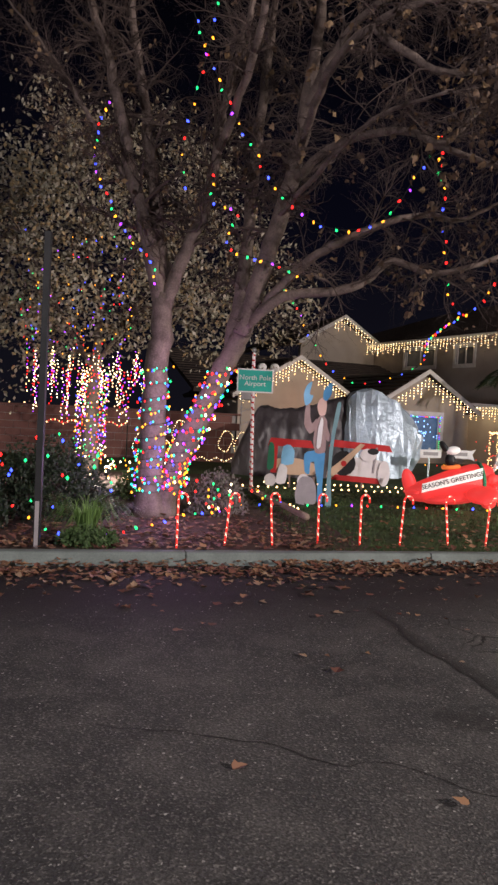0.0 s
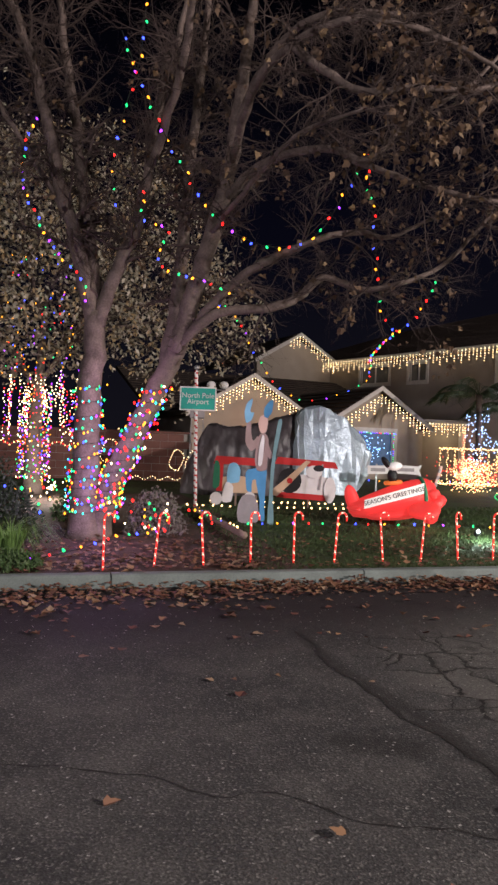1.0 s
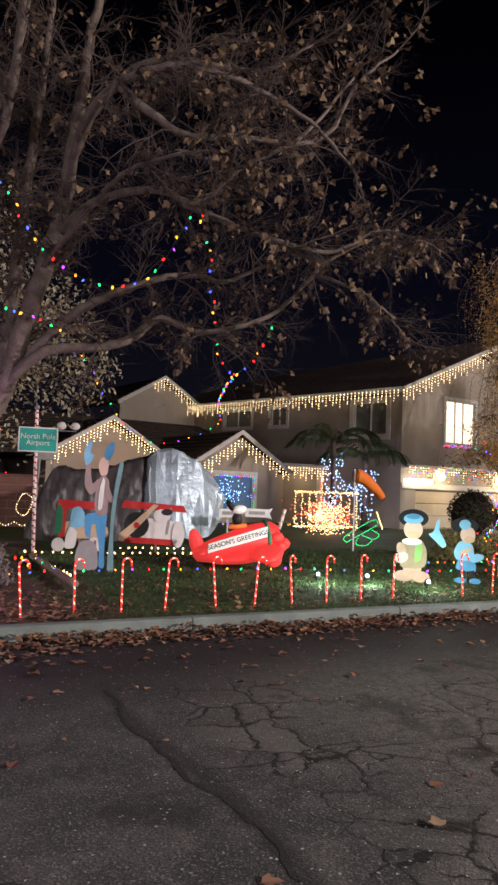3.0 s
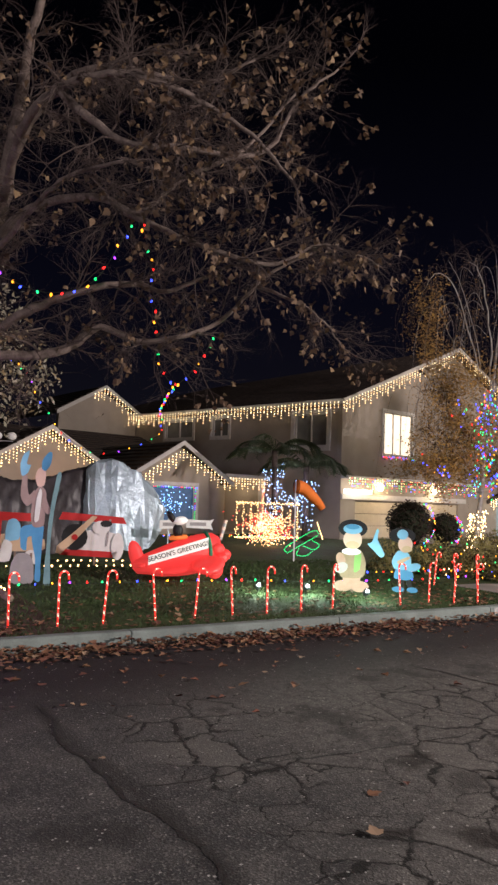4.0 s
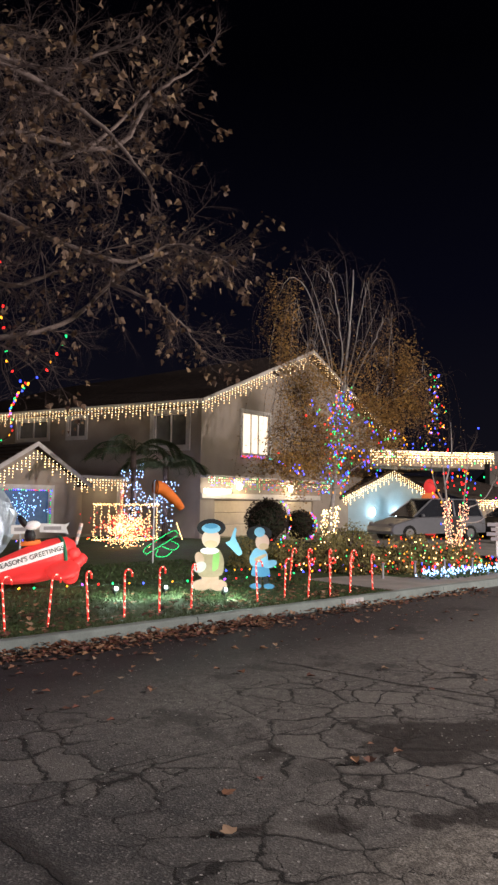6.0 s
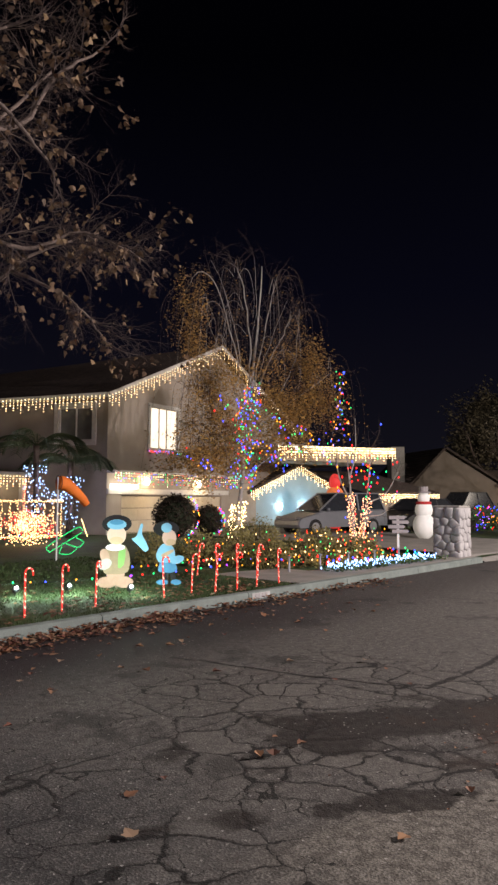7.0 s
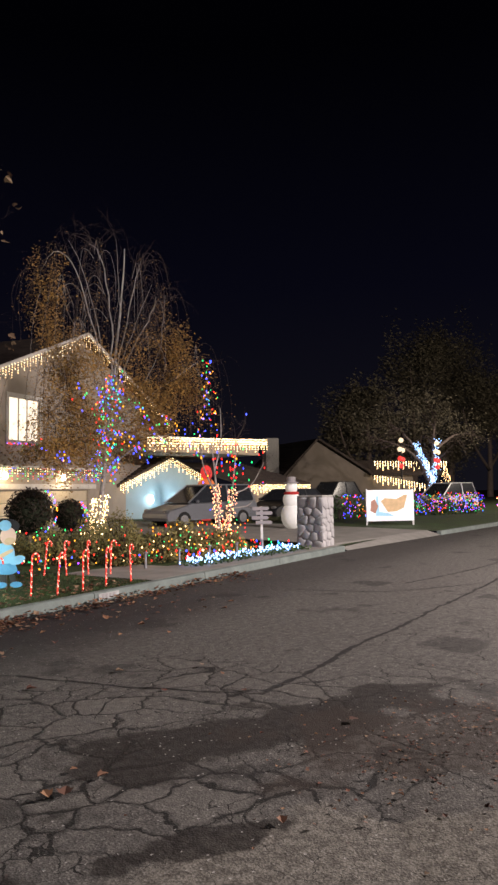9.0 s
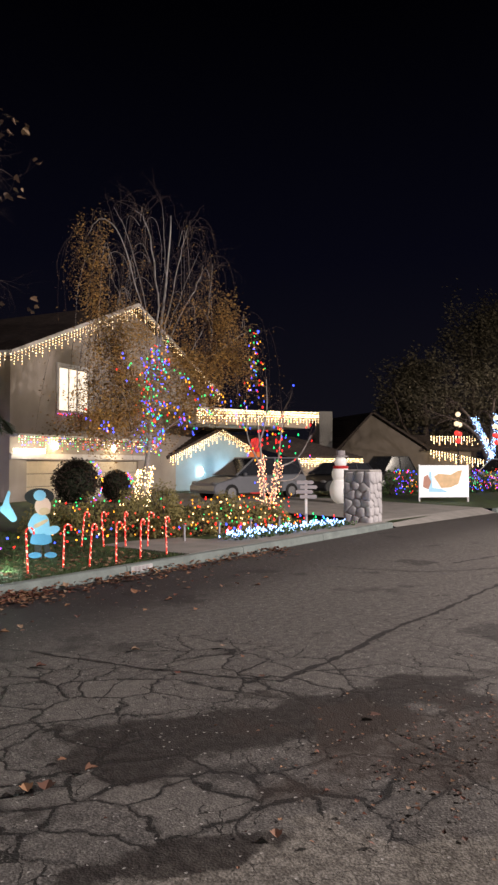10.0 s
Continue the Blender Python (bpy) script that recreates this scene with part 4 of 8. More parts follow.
def near_tree(seed, droops=0.05):
    rng = random.Random(seed)
    tree = thing("sycamore_tree", "bare double-trunked sycamore with a few dry brown leaves", "tree", on(-1.15, 10.05))
    o = Vector(tree.location)
    limbs = [  # radius at the start and end, side twigs, leafiness, course
        (0.215, 0.15, 0, 0, [(-1.22, 10.0, 0.1), (-1.22, 10.0, 1.23), (-1.21, 10.0, 2.07), (-1.16, 10.0, 2.84), (-1.15, 9.95, 3.5)]),
        (0.125, 0.04, 34, 0.25, [(-1.15, 9.95, 3.3), (-1.35, 9.75, 4.15), (-1.56, 9.65, 4.94), (-1.8, 9.6, 5.81), (-1.99, 9.55, 6.59), (-2.31, 9.5, 7.52), (-2.6, 9.4, 8.6)]),
        (0.125, 0.04, 34, 0.25, [(-1.15, 9.95, 3.3), (-1.27, 10.0, 4.5), (-1.44, 10.1, 5.5), (-1.58, 10.2, 6.4), (-1.81, 10.3, 7.6), (-1.96, 10.4, 8.8)]),
        (0.11, 0.03, 34, 0.25, [(-1.14, 9.95, 3.2), (-0.87, 9.8, 4.0), (-0.57, 9.8, 4.73), (-0.42, 9.8, 5.64), (-0.35, 9.8, 6.29), (-0.06, 9.7, 7.43), (0.13, 9.6, 8.48)]),
        (0.2, 0.135, 0, 0, [(-1.08, 10.1, 0.15), (-0.85, 10.1, 0.94), (-0.55, 10.1, 1.66), (-0.2, 10.1, 2.47), (0.1, 9.9, 3.04)]),
        (0.12, 0.035, 30, 0.25, [(-0.14, 10.1, 2.5), (0.02, 10.2, 3.76), (0.11, 10.3, 5.3), (0.2, 10.4, 6.7), (0.3, 10.5, 8.0), (0.37, 10.6, 9.2)]),
        (0.14, 0.05, 16, 0.3, [(0.06, 9.9, 2.95), (0.42, 9.6, 4.24), (0.69, 9.5, 5.28), (0.82, 9.4, 6.22), (0.89, 9.3, 6.9), (0.96, 9.2, 7.6), (1.15, 9.0, 8.6)]),
        (0.09, 0.03, 14, 0.3, [(0.12, 9.8, 3.05), (0.81, 9.4, 3.84), (1.34, 9.2, 4.19), (1.95, 9.2, 4.49), (2.57, 9.2, 4.64), (2.95, 9.2, 4.58), (3.5, 9.0, 4.8)]),
        (0.10, 0.02, 26, 0.55, [(0.15, 9.8, 3.1), (0.61, 9.5, 3.46), (1.4, 9.4, 3.57), (1.79, 9.4, 3.75), (2.13, 9.4, 4.03), (2.62, 9.3, 3.86), (3.11, 9.2, 3.94), (3.76, 9.2, 4.24), (4.4, 9.0, 4.95), (5.0, 8.8, 5.3)]),
        (0.08, 0.018, 24, 0.6, [(0.66, 9.5, 5.1), (1.22, 8.9, 5.42), (1.9, 8.2, 5.35), (2.35, 7.8, 5.08), (2.81, 7.8, 5.55), (3.6, 7.8, 6.1), (4.3, 7.8, 7.0)]),
        (0.08, 0.02, 22, 0.55, [(0.8, 9.4, 6.1), (1.2, 8.8, 6.75), (1.83, 8.2, 7.01), (3.1, 8.0, 6.98), (3.7, 7.8, 7.3)]),
        (0.075, 0.018, 24, 0.65, [(0.75, 9.4, 5.6), (1.0, 8.0, 6.0), (1.5, 7.1, 6.1), (2.1, 6.8, 6.13), (2.83, 6.8, 6.0), (3.48, 6.8, 5.69), (3.9, 6.8, 5.3)]),
        (0.06, 0.014, 24, 0.75, [(1.3, 7.3, 6.1), (2.0, 7.0, 5.5), (2.6, 6.9, 5.5), (3.52, 6.9, 5.59), (4.0, 6.9, 6.35), (4.5, 6.9, 6.85)]),
        (0.05, 0.012, 24, 0.75, [(2.2, 7.9, 5.1), (2.95, 7.6, 4.75), (3.94, 7.6, 4.6), (4.6, 7.6, 4.95), (5.2, 7.6, 4.89)]),
        (0.03, 0.01, 9, 0.8, [(4.2, 8.9, 4.75), (4.7, 8.4, 4.4), (5.0, 8.2, 4.1), (5.25, 8.2, 3.8)]),
        (0.06, 0.015, 34, 0.25, [(-1.5, 9.7, 4.7), (-2.2, 9.6, 5.8), (-2.9, 9.6, 6.8), (-3.6, 9.6, 7.6)]),
        (0.08, 0.03, 26, 0.3, [(-0.4, 9.8, 5.6), (0.1, 8.6, 6.6), (0.3, 7.4, 7.4), (0.6, 6.2, 7.8)]),
        (0.05, 0.02, 12, 0.4, [(0.5, 9.5, 4.6), (1.1, 8.2, 5.0), (1.5, 7.2, 5.1), (2.0, 6.4, 5.0)]),
    ]
    tw, leaves = Geo(), []
    for i, (r0, r1, side, leafy, course) in enumerate(limbs):
        pts = spline(course, 6)
        n = len(pts) - 1
        rel = [Vector(p) - o + Vector((rng.gauss(0, 0.012), rng.gauss(0, 0.012), 0)) for p in pts]
        rad = [(r0 + (r1 - r0) * k / n) * (1 if i < 7 else 0.8) for k in range(n + 1)]
        if i in (0, 4):
            rad[0] *= 1.35
            rad[1] *= 1.15
        lg = Geo().tube(rel, rad, 10)
        part("trunk" if i in (0, 4) else "limb", lg, M_BARK, tree, smooth=True)
        for k in range(int(side * 1.25)):
            t = rng.uniform(0.18, 1.0)
            j = min(n - 1, int(t * n))
            d = (rel[j + 1] - rel[j]).normalized()
            s = (d * 0.6 + Vector((rng.gauss(0, 0.7), rng.gauss(0, 0.7), rng.gauss(0.05, 0.6)))).normalized()
            grow(tw, leaves, rel[j], s, rng.uniform(0.5, 1.15), max(0.006, rad[j] * 0.3), 0, rng, leafy, droops)
        grow(tw, leaves, rel[-1], rel[-1] - rel[-2], 0.55, r1, 0, rng, leafy, 0)
    part("twig_mass", tw, M_TWIG, tree, "tangle of thin bare twigs", kind="stuff")
    lf = Geo()
    for p, d in leaves:
        for _ in range((rng.choice((1, 2, 3, 5)) if rng.random() < (0.075 if p.x + o.x > 2.2 else 0.035) else 0)):
            leaf(lf, p + Vector((rng.gauss(0, 0.04), rng.gauss(0, 0.04), rng.gauss(0, 0.04))), (d.x + rng.gauss(0, 0.5), d.y + rng.gauss(0, 0.5), d.z - 0.6), rng.uniform(0.045, 0.105), rng)
    part("crown", lf, M_LEAF, tree, "dry brown leaves", kind="stuff")
    return tree


near_tree(11)


def leafy_tree(name, label, at, trunk, limbs, clumps, material, bark, leaf_size, count, seed, trunk_r=0.12, twigs=5, twig_len=1.0, droop=0.1, wobble=0.0):
    """A tree with a trunk, limbs and a crown of small leaves gathered in uneven clumps (x, y, z, rx, ry, rz)."""
    rng = random.Random(seed)
    tree = thing(name, label, "tree", at)
    o = Vector(at)
    bend = lambda k: Vector((rng.gauss(0, wobble), rng.gauss(0, wobble), 0)) if k and wobble else Vector()
    pts = [Vector(p) - o + bend(k) for k, p in enumerate(spline(trunk, 5))]
    n = len(pts) - 1
    part("trunk", Geo().tube(pts, [trunk_r * (1 - 0.82 * k / n) for k in range(n + 1)], 8), bark, tree, smooth=True)
    tw, gathered = Geo(), []
    for r, course in limbs:
        q = [Vector(p) - o + bend(i) for i, p in enumerate(spline(course, 5))]
        k = len(q) - 1
        part("limb", Geo().tube(q, [r * (1 - 0.75 * i / k) for i in range(k + 1)], 6), bark, tree, smooth=True)
        for _ in range(twigs):
            j = rng.randrange(1, k + 1)
            d = (q[j] - q[j - 1]).normalized()
            grow(tw, gathered, q[j], d + Vector((rng.gauss(0, 0.5), rng.gauss(0, 0.5), rng.gauss(0, 0.4))), twig_len * rng.uniform(0.6, 1.2), r * 0.25, 1, rng, 0, droop)
    if tw.v:
        part("twig_mass", tw, M_TWIG, tree, kind="stuff")
    if clumps:
        g = Geo()
        vol = [c[3] * c[4] * c[5] for c in clumps]
        for c, v in zip(clumps, vol):
            knots = [Vector((rng.gauss(0, 0.5), rng.gauss(0, 0.5), rng.gauss(0, 0.5))) for _ in range(26)]
            for _ in range(int(count * v / sum(vol))):
                b = rng.choice(knots) + Vector((rng.gauss(0, 0.22), rng.gauss(0, 0.22), rng.gauss(0, 0.24)))
                small_leaf(g, Vector(c[:3]) - o + Vector((b.x * c[3], b.y * c[4], b.z * c[5])), leaf_size * rng.uniform(0.6, 1.3), rng)
        part("crown", g, material, tree, kind="stuff")
    return tree


# the leafy tree behind, its trunk wound with lights
leafy_tree("street_tree", "leafy yellow-green tree lit from below, its trunk wound with lights", on(-3.45, 16.0), [(-3.45, 16, 0.2), (-3.45, 16, 1.5), (-3.4, 16.1, 3.0), (-3.3, 16.2, 5.0)],
           [(0.07, [(-3.4, 16.1, 2.6), (-4.2, 15.6, 4.0), (-5.0, 15.2, 5.6)]), (0.07, [(-3.4, 16.1, 2.8), (-2.4, 15.8, 4.2), (-1.4, 15.6, 5.8)]), (0.06, [(-3.3, 16.2, 4.0), (-3.6, 15.4, 5.6), (-3.8, 15.0, 7.2)]), (0.055, [(-3.3, 16.2, 3.6), (-1.4, 15.8, 4.6), (0.3, 15.7, 5.0), (1.5, 15.8, 5.4)]), (0.045, [(-2.4, 15.9, 4.0), (-0.6, 15.7, 4.3), (0.9, 15.7, 4.0)])],
           [(-5.2, 15.6, 4.6, 1.3, 1.2, 1.5), (-3.6, 15.5, 5.6, 1.7, 1.4, 1.7), (-1.7, 15.6, 5.0, 1.3, 1.2, 1.6), (-4.3, 15.4, 3.6, 1.2, 1.0, 0.8), (-2.6, 15.6, 3.7, 1.0, 0.9, 0.7), (-3.0, 15.6, 7.4, 1.6, 1.4, 1.2), (-6.6, 15.8, 3.8, 1.1, 1.0, 1.3), (-0.8, 15.9, 4.0, 0.9, 0.8, 1.2), (0.1, 15.9, 5.0, 1.0, 0.9, 1.4), (1.0, 16.0, 4.4, 0.8, 0.8, 0.9), (-1.2, 15.8, 6.8, 1.3, 1.2, 1.2), (-4.9, 15.6, 7.0, 1.3, 1.2, 1.3)],
           M_YLEAF, M_BARK, 0.062, 19000, 5, 0.24, 30, 1.6)
# the weeping birch in front of the garage
BXX, BYB = 14.5, 18.0
birch = leafy_tree("weeping_birch", "weeping birch with white bark, thin yellow leaves and coloured lights", on(BXX, BYB),
           [(BXX, BYB, 0.2), (BXX + 0.25, BYB, 2.2), (BXX + 0.5, BYB, 4.2), (BXX + 0.85, BYB, 7.0), (BXX + 1.1, BYB, 9.6)],
           [(0.024, [(14.9, 18, 4.0), (14.5, 17.9, 6.2), (13.6, 17.8, 8.4), (12.9, 17.8, 8.8), (12.4, 17.8, 8.0)]), (0.032, [(15.0, 18, 4.6), (15.0, 17.9, 7.0), (14.6, 17.9, 9.0), (14.2, 17.9, 9.4)]),
            (0.032, [(14.9, 18, 4.2), (15.8, 18, 6.2), (16.6, 18.1, 7.4), (17.0, 18.1, 8.3)]), (0.027, [(15.1, 18, 5.0), (15.7, 17.9, 7.6), (16.1, 17.9, 9.3)]), (0.027, [(14.8, 18, 3.6), (16.4, 17.9, 4.8), (18.2, 17.8, 6.0), (18.5, 17.8, 6.2)]),
            (0.027, [(14.7, 18, 2.6), (13.6, 17.7, 3.4), (12.6, 17.5, 3.6)]), (0.027, [(14.7, 18, 3.0), (13.6, 17.8, 4.6), (13.0, 17.7, 5.4)]), (0.022, [(14.6, 18, 2.2), (15.8, 17.6, 3.2), (17.0, 17.4, 3.6)]), (0.017, [(14.9, 18, 4.4), (14.6, 17.9, 6.4), (13.9, 17.9, 8.6), (13.4, 17.9, 9.3)]), (0.015, [(15.1, 18, 5.2), (15.3, 17.9, 7.4), (15.2, 17.9, 9.8)]), (0.015, [(15.0, 18, 4.8), (15.6, 17.9, 6.4), (16.6, 17.9, 8.6)]), (0.014, [(14.9, 18, 4.0), (14.1, 17.9, 5.8), (13.2, 17.8, 7.4)]), (0.024, [(15.0, 18, 4.4), (16.3, 18.1, 5.2), (17.2, 18.2, 6.6), (17.5, 18.3, 8.5)])],
           [(12.6, 17.8, 7.2, 0.55, 0.6, 1.3), (13.6, 17.7, 5.0, 0.8, 0.9, 1.3), (13.0, 17.5, 2.9, 1.4, 0.9, 0.7), (13.75, 17.5, 4.2, 0.95, 0.8, 1.2), (15.6, 17.5, 3.8, 1.2, 0.7, 0.9), (14.0, 18.5, 5.4, 0.9, 0.5, 1.2), (16.6, 17.9, 4.6, 1.3, 0.9, 1.2), (17.8, 17.8, 5.4, 0.9, 0.8, 1.5), (17.5, 18.2, 6.6, 0.7, 0.8, 0.7), (15.6, 18.6, 3.2, 1.2, 0.5, 0.6), (12.4, 17.4, 2.8, 0.9, 0.7, 0.5), (15.5, 17.4, 5.2, 0.8, 0.6, 1.0)],
           M_BLEAF, M_BIRCH, 0.042, 38000, 7, 0.09, 16, 1.3, 0.32, 0.02)
# fine hanging branches of the birch
rng = random.Random(31)
g, pale, lv = Geo(), Geo(), Geo()
base = Vector(on(BXX, BYB))
for (x0, y0, z0), (x1, y1, z1), count in (((14.6, 17.9, 5.8), (12.5, 17.8, 8.5), 44), ((15.0, 17.9, 6.0), (14.4, 17.9, 9.4), 34), ((15.1, 18.0, 5.4), (16.2, 17.9, 9.4), 34), ((15.4, 18.0, 5.2), (17.2, 18.1, 8.4), 40), ((16.0, 17.9, 4.8), (18.5, 17.8, 6.3), 44), ((14.2, 17.9, 3.6), (12.6, 17.6, 5.2), 34), ((14.6, 17.9, 3.0), (12.5, 17.5, 3.7), 26)):
    for _ in range(count):
        t = rng.uniform(0.25, 1.0)
        p = Vector((x0 + (x1 - x0) * t, y0 + (y1 - y0) * t, z0 + (z1 - z0) * t)) + Vector((rng.gauss(0, 0.1), rng.gauss(0, 0.1), rng.gauss(0, 0.15))) - base
        out = Vector((rng.gauss(0.35 if x1 > x0 else -0.35, 0.5), rng.gauss(-0.1, 0.4), 0))
        rise, fall = rng.uniform(0.15, 0.5), rng.uniform(1.0, min(3.0, p.z * 0.55))
        q = spline([p, p + out * 0.35 + Vector((0, 0, rise)), p + out * 0.75 + Vector((0, 0, rise * 0.4)), p + out + Vector((rng.gauss(0, 0.05), 0, -fall * 0.45)), p + out * 1.05 + Vector((rng.gauss(0, 0.1), 0, -fall))], 3)
        n = len(q) - 1
        (pale if rng.random() < 0.18 else g).tube(q, [0.0075 - 0.0055 * k / n for k in range(n + 1)], 3)
        for k in range(4, n + 1):
            for _ in range(1 if q[k].z > 5.2 else 4):
                small_leaf(lv, Vector(q[k]) + Vector((rng.gauss(0, 0.07), rng.gauss(0, 0.07), rng.gauss(0, 0.1))), rng.uniform(0.02, 0.04), rng)
part("branch_mass", g, M_TWIG, birch, "fine drooping branches", kind="stuff")
part("branch_mass", pale, M_BIRCH, birch, "fine pale drooping branches", kind="stuff")
part("hanging_leaves", lv, M_BLEAF, birch, "sparse yellow-brown leaves", kind="stuff")
# far trees beyond the neighbours
rng = random.Random(3)
for k, (x, y, h, w) in enumerate(((73, 47, 15, 8), (82, 46, 22, 9), (96, 48, 25, 11), (100, 44, 21, 11), (106, 40, 20, 10))):
    leafy_tree("far_tree", "tall dark tree beyond the far houses", (x, y, 0.28), [(x, y, 0), (x + 0.5, y, h * 0.35), (x, y, h * 0.8)],
               [(0.25, [(x, y, h * 0.2), (x + s * w * 0.5, y, h * 0.4), (x + s * w * 0.7, y, h * 0.6)]) for s in (-1, 1)],
               [(x + rng.uniform(-1, 1) * w * 0.55, y + rng.uniform(-2, 2), h * rng.uniform(0.3, 0.9), w * 0.3, w * 0.25, h * 0.13) for _ in range(14)], M_FARLEAF, M_BARK, 0.2, 15000, 20 + k, 0.5, 4, 3.0)

# ---- candy canes ----
cane = thing("candy_cane", "lit red and white striped plastic candy cane stake", "candy cane", (-0.58, 7.66, 0.15), 12.0, "candy canes")
pts = [(0, 0, -0.03), (0, 0, 0.15), (0, 0, 0.35), (0, 0, 0.56)] + [(0.055 - 0.055 * math.cos(a), 0, 0.585 + 0.06 * math.sin(a)) for a in (0.3, 0.8, 1.3, 1.8, 2.3, 2.8)] + [(0.112, 0, 0.575), (0.112, 0, 0.54)]
pts = along(spline(pts, 4), 0.03)
g = Geo().tube(pts, 0.0125, 7)
for i in range(len(g.f) - 2):
    g.m[i] = 1 if (i // 7 + (i % 7) * 3 // 7) % 6 == 0 else 0
part("stick", g, [M_CANE, M_CANEW], cane, smooth=True)
part("stake", Geo().tube([(0, 0, -0.12), (0, 0, 0.0)], [0.004, 0.008], 5), M_METAL, cane)
g = Geo()
for p in pts[2::3]:
    g.octa(p + Vector((0, -0.012, 0)), 0.008)
part("bulbs", g, glow("cane_bulb", (1.0, 0.35, 0.25), 7), cane, kind="stuff")
rng = random.Random(8)
for x, y in ((-0.02, 7.99), (0.57, 8.15), (1.16, 8.34), (1.72, 8.46), (2.27, 8.59), (2.95, 8.74), (3.5, 8.86), (4.07, 9.02), (4.6, 9.1), (5.2, 9.3), (5.8, 9.5), (7.07, 9.68), (7.75, 9.93), (8.06, 9.68), (8.58, 9.76), (9.16, 9.95), (9.78, 10.07), (9.2, 12.0), (9.5, 11.7), (9.85, 11.5), (10.15, 11.2)):
    copy_thing(cane, pose(x, y, gz(x, y), rng.uniform(-4, 4), rng.uniform(-5, 5), 12 + rng.uniform(-25, 25)))

# ---- strings of large bulbs ----


def bulb_mesh(material):
    g = Geo()
    prof = [(0.0, -0.062), (0.014, -0.050), (0.021, -0.030), (0.019, -0.010), (0.012, 0.0)]
    n = 7
    for r, z in prof:
        g.v += [(r * math.cos(6.2832 * j / n), r * math.sin(6.2832 * j / n), z) for j in range(n)]
    for i in range(len(prof) - 1):
        g.f += [(i * n + j, i * n + (j + 1) % n, (i + 1) * n + (j + 1) % n, (i + 1) * n + j) for j in range(n)]
    g.m = [0] * len(g.f)
    return g.mesh("bulb", material, True)


C9 = {k: bulb_mesh(m) for k, m in zip("rgbypw", (R_, G_, B_, Y_, P_, WARM))}


def bulb_string(pts, step, colours, label, up=False, seed=1, scale=0.72):
    """A wire with large bulbs, each of them a part."""
    rng = random.Random(seed)
    ob = thing("light_string", label, "string lights", pts[0], group="bulb strings")
    o = Vector(pts[0])
    line = spline(pts, 8)
    part("wire", Geo().tube([p - o for p in line], 0.006, 4), M_WIRE, ob)
    for i, p in enumerate(along(line, step)):
        b = new("bulb", C9[colours[i % len(colours)]])
        b.parent = ob
        b.matrix_basis = Matrix.Translation(p - o + Vector((rng.uniform(-0.03, 0.03), rng.uniform(-0.03, 0.03), 0))) @ pose(0, 0, 0, (180 if up else 0) + rng.uniform(-50, 50), rng.uniform(-50, 50), 0) @ Matrix.Scale(scale * rng.uniform(0.85, 1.15), 4)
    return ob


MC = "rygbyprgyb"
bulb_string([(2.42, 8.3, 5.35), (2.3, 8.8, 5.1), (1.96, 9.0, 4.53), (1.44, 9.0, 4.32), (0.99, 9.0, 4.4), (0.54, 9.1, 4.75), (0.0, 9.1, 5.5), (-0.46, 9.2, 6.4), (-0.8, 9.2, 7.2)], 0.17, MC, "multicoloured bulbs draped through the sycamore", seed=2)
bulb_string([(2.42, 8.3, 5.35), (2.76, 9.3, 5.0), (2.92, 9.5, 4.16), (3.03, 9.6, 3.6), (3.28, 9.7, 3.38), (3.57, 9.7, 3.66), (3.84, 9.65, 4.15)], 0.15, "ybryrggyrb", "multicoloured bulbs hanging from a sycamore limb", seed=3)
bulb_string([(3.3, 9.8, 3.4), (3.9, 14, 3.5), (4.29, 16.0, 3.2), (3.56, 16.4, 2.83), (2.76, 16.4, 2.72), (1.96, 16, 3.2), (1.2, 15, 4.2), (0.74, 13, 4.25), (0.3, 11, 3.5)], 0.3, MC, "multicoloured bulbs strung between tree and house roof", seed=4)
bulb_string([(-0.5, 9.5, 8.0), (-0.58, 9.5, 7.0), (-0.78, 9.5, 6.2), (-0.9, 9.5, 5.4), (-0.85, 9.5, 4.9)], 0.24, MC, "multicoloured bulbs hanging down the sycamore", seed=5)
bulb_string([(-1.95, 9.3, 6.0), (-2.1, 9.3, 5.5), (-2.05, 9.3, 5.0), (-1.85, 9.3, 4.6), (-1.6, 9.4, 4.2), (-1.3, 9.5, 3.9), (-1.2, 9.7, 3.5)], 0.11, "pybrbgypb", "multicoloured bulbs wound round a sycamore limb", seed=6)
bulb_string([(-0.45, 9.4, 5.1), (-0.4, 9.4, 4.7), (-0.1, 9.4, 4.6), (-0.2, 9.4, 4.1), (0.4, 9.3, 3.9), (0.9, 9.3, 3.7)], 0.13, MC, "multicoloured bulbs on a sycamore limb", seed=7)
bulb_string([(-2.6, 7.9, 0.5), (-2.2, 7.75, 0.28), (-1.9, 7.6, 0.24), (-1.3, 8.0, 0.22), (-0.6, 9.2, 0.3), (-0.3, 9.9, 0.25), (0.2, 10.9, 0.27), (1.2, 11.1, 0.3), (3.0, 11.4, 0.3), (5.0, 11.6, 0.3), (6.4, 11.4, 0.3), (8.4, 11.6, 0.3), (10.2, 12.2, 0.3)], 0.27, MC, "multicoloured bulbs along the edge of the lawn", up=True, seed=8)
bulb_string([(7.4, 12.4, 0.34), (8.6, 12.6, 0.34), (10.4, 12.9, 0.34), (12.0, 12.4, 0.3)], 0.2, "yrgbyryb", "multicoloured bulbs beside the walk", up=True, seed=9)
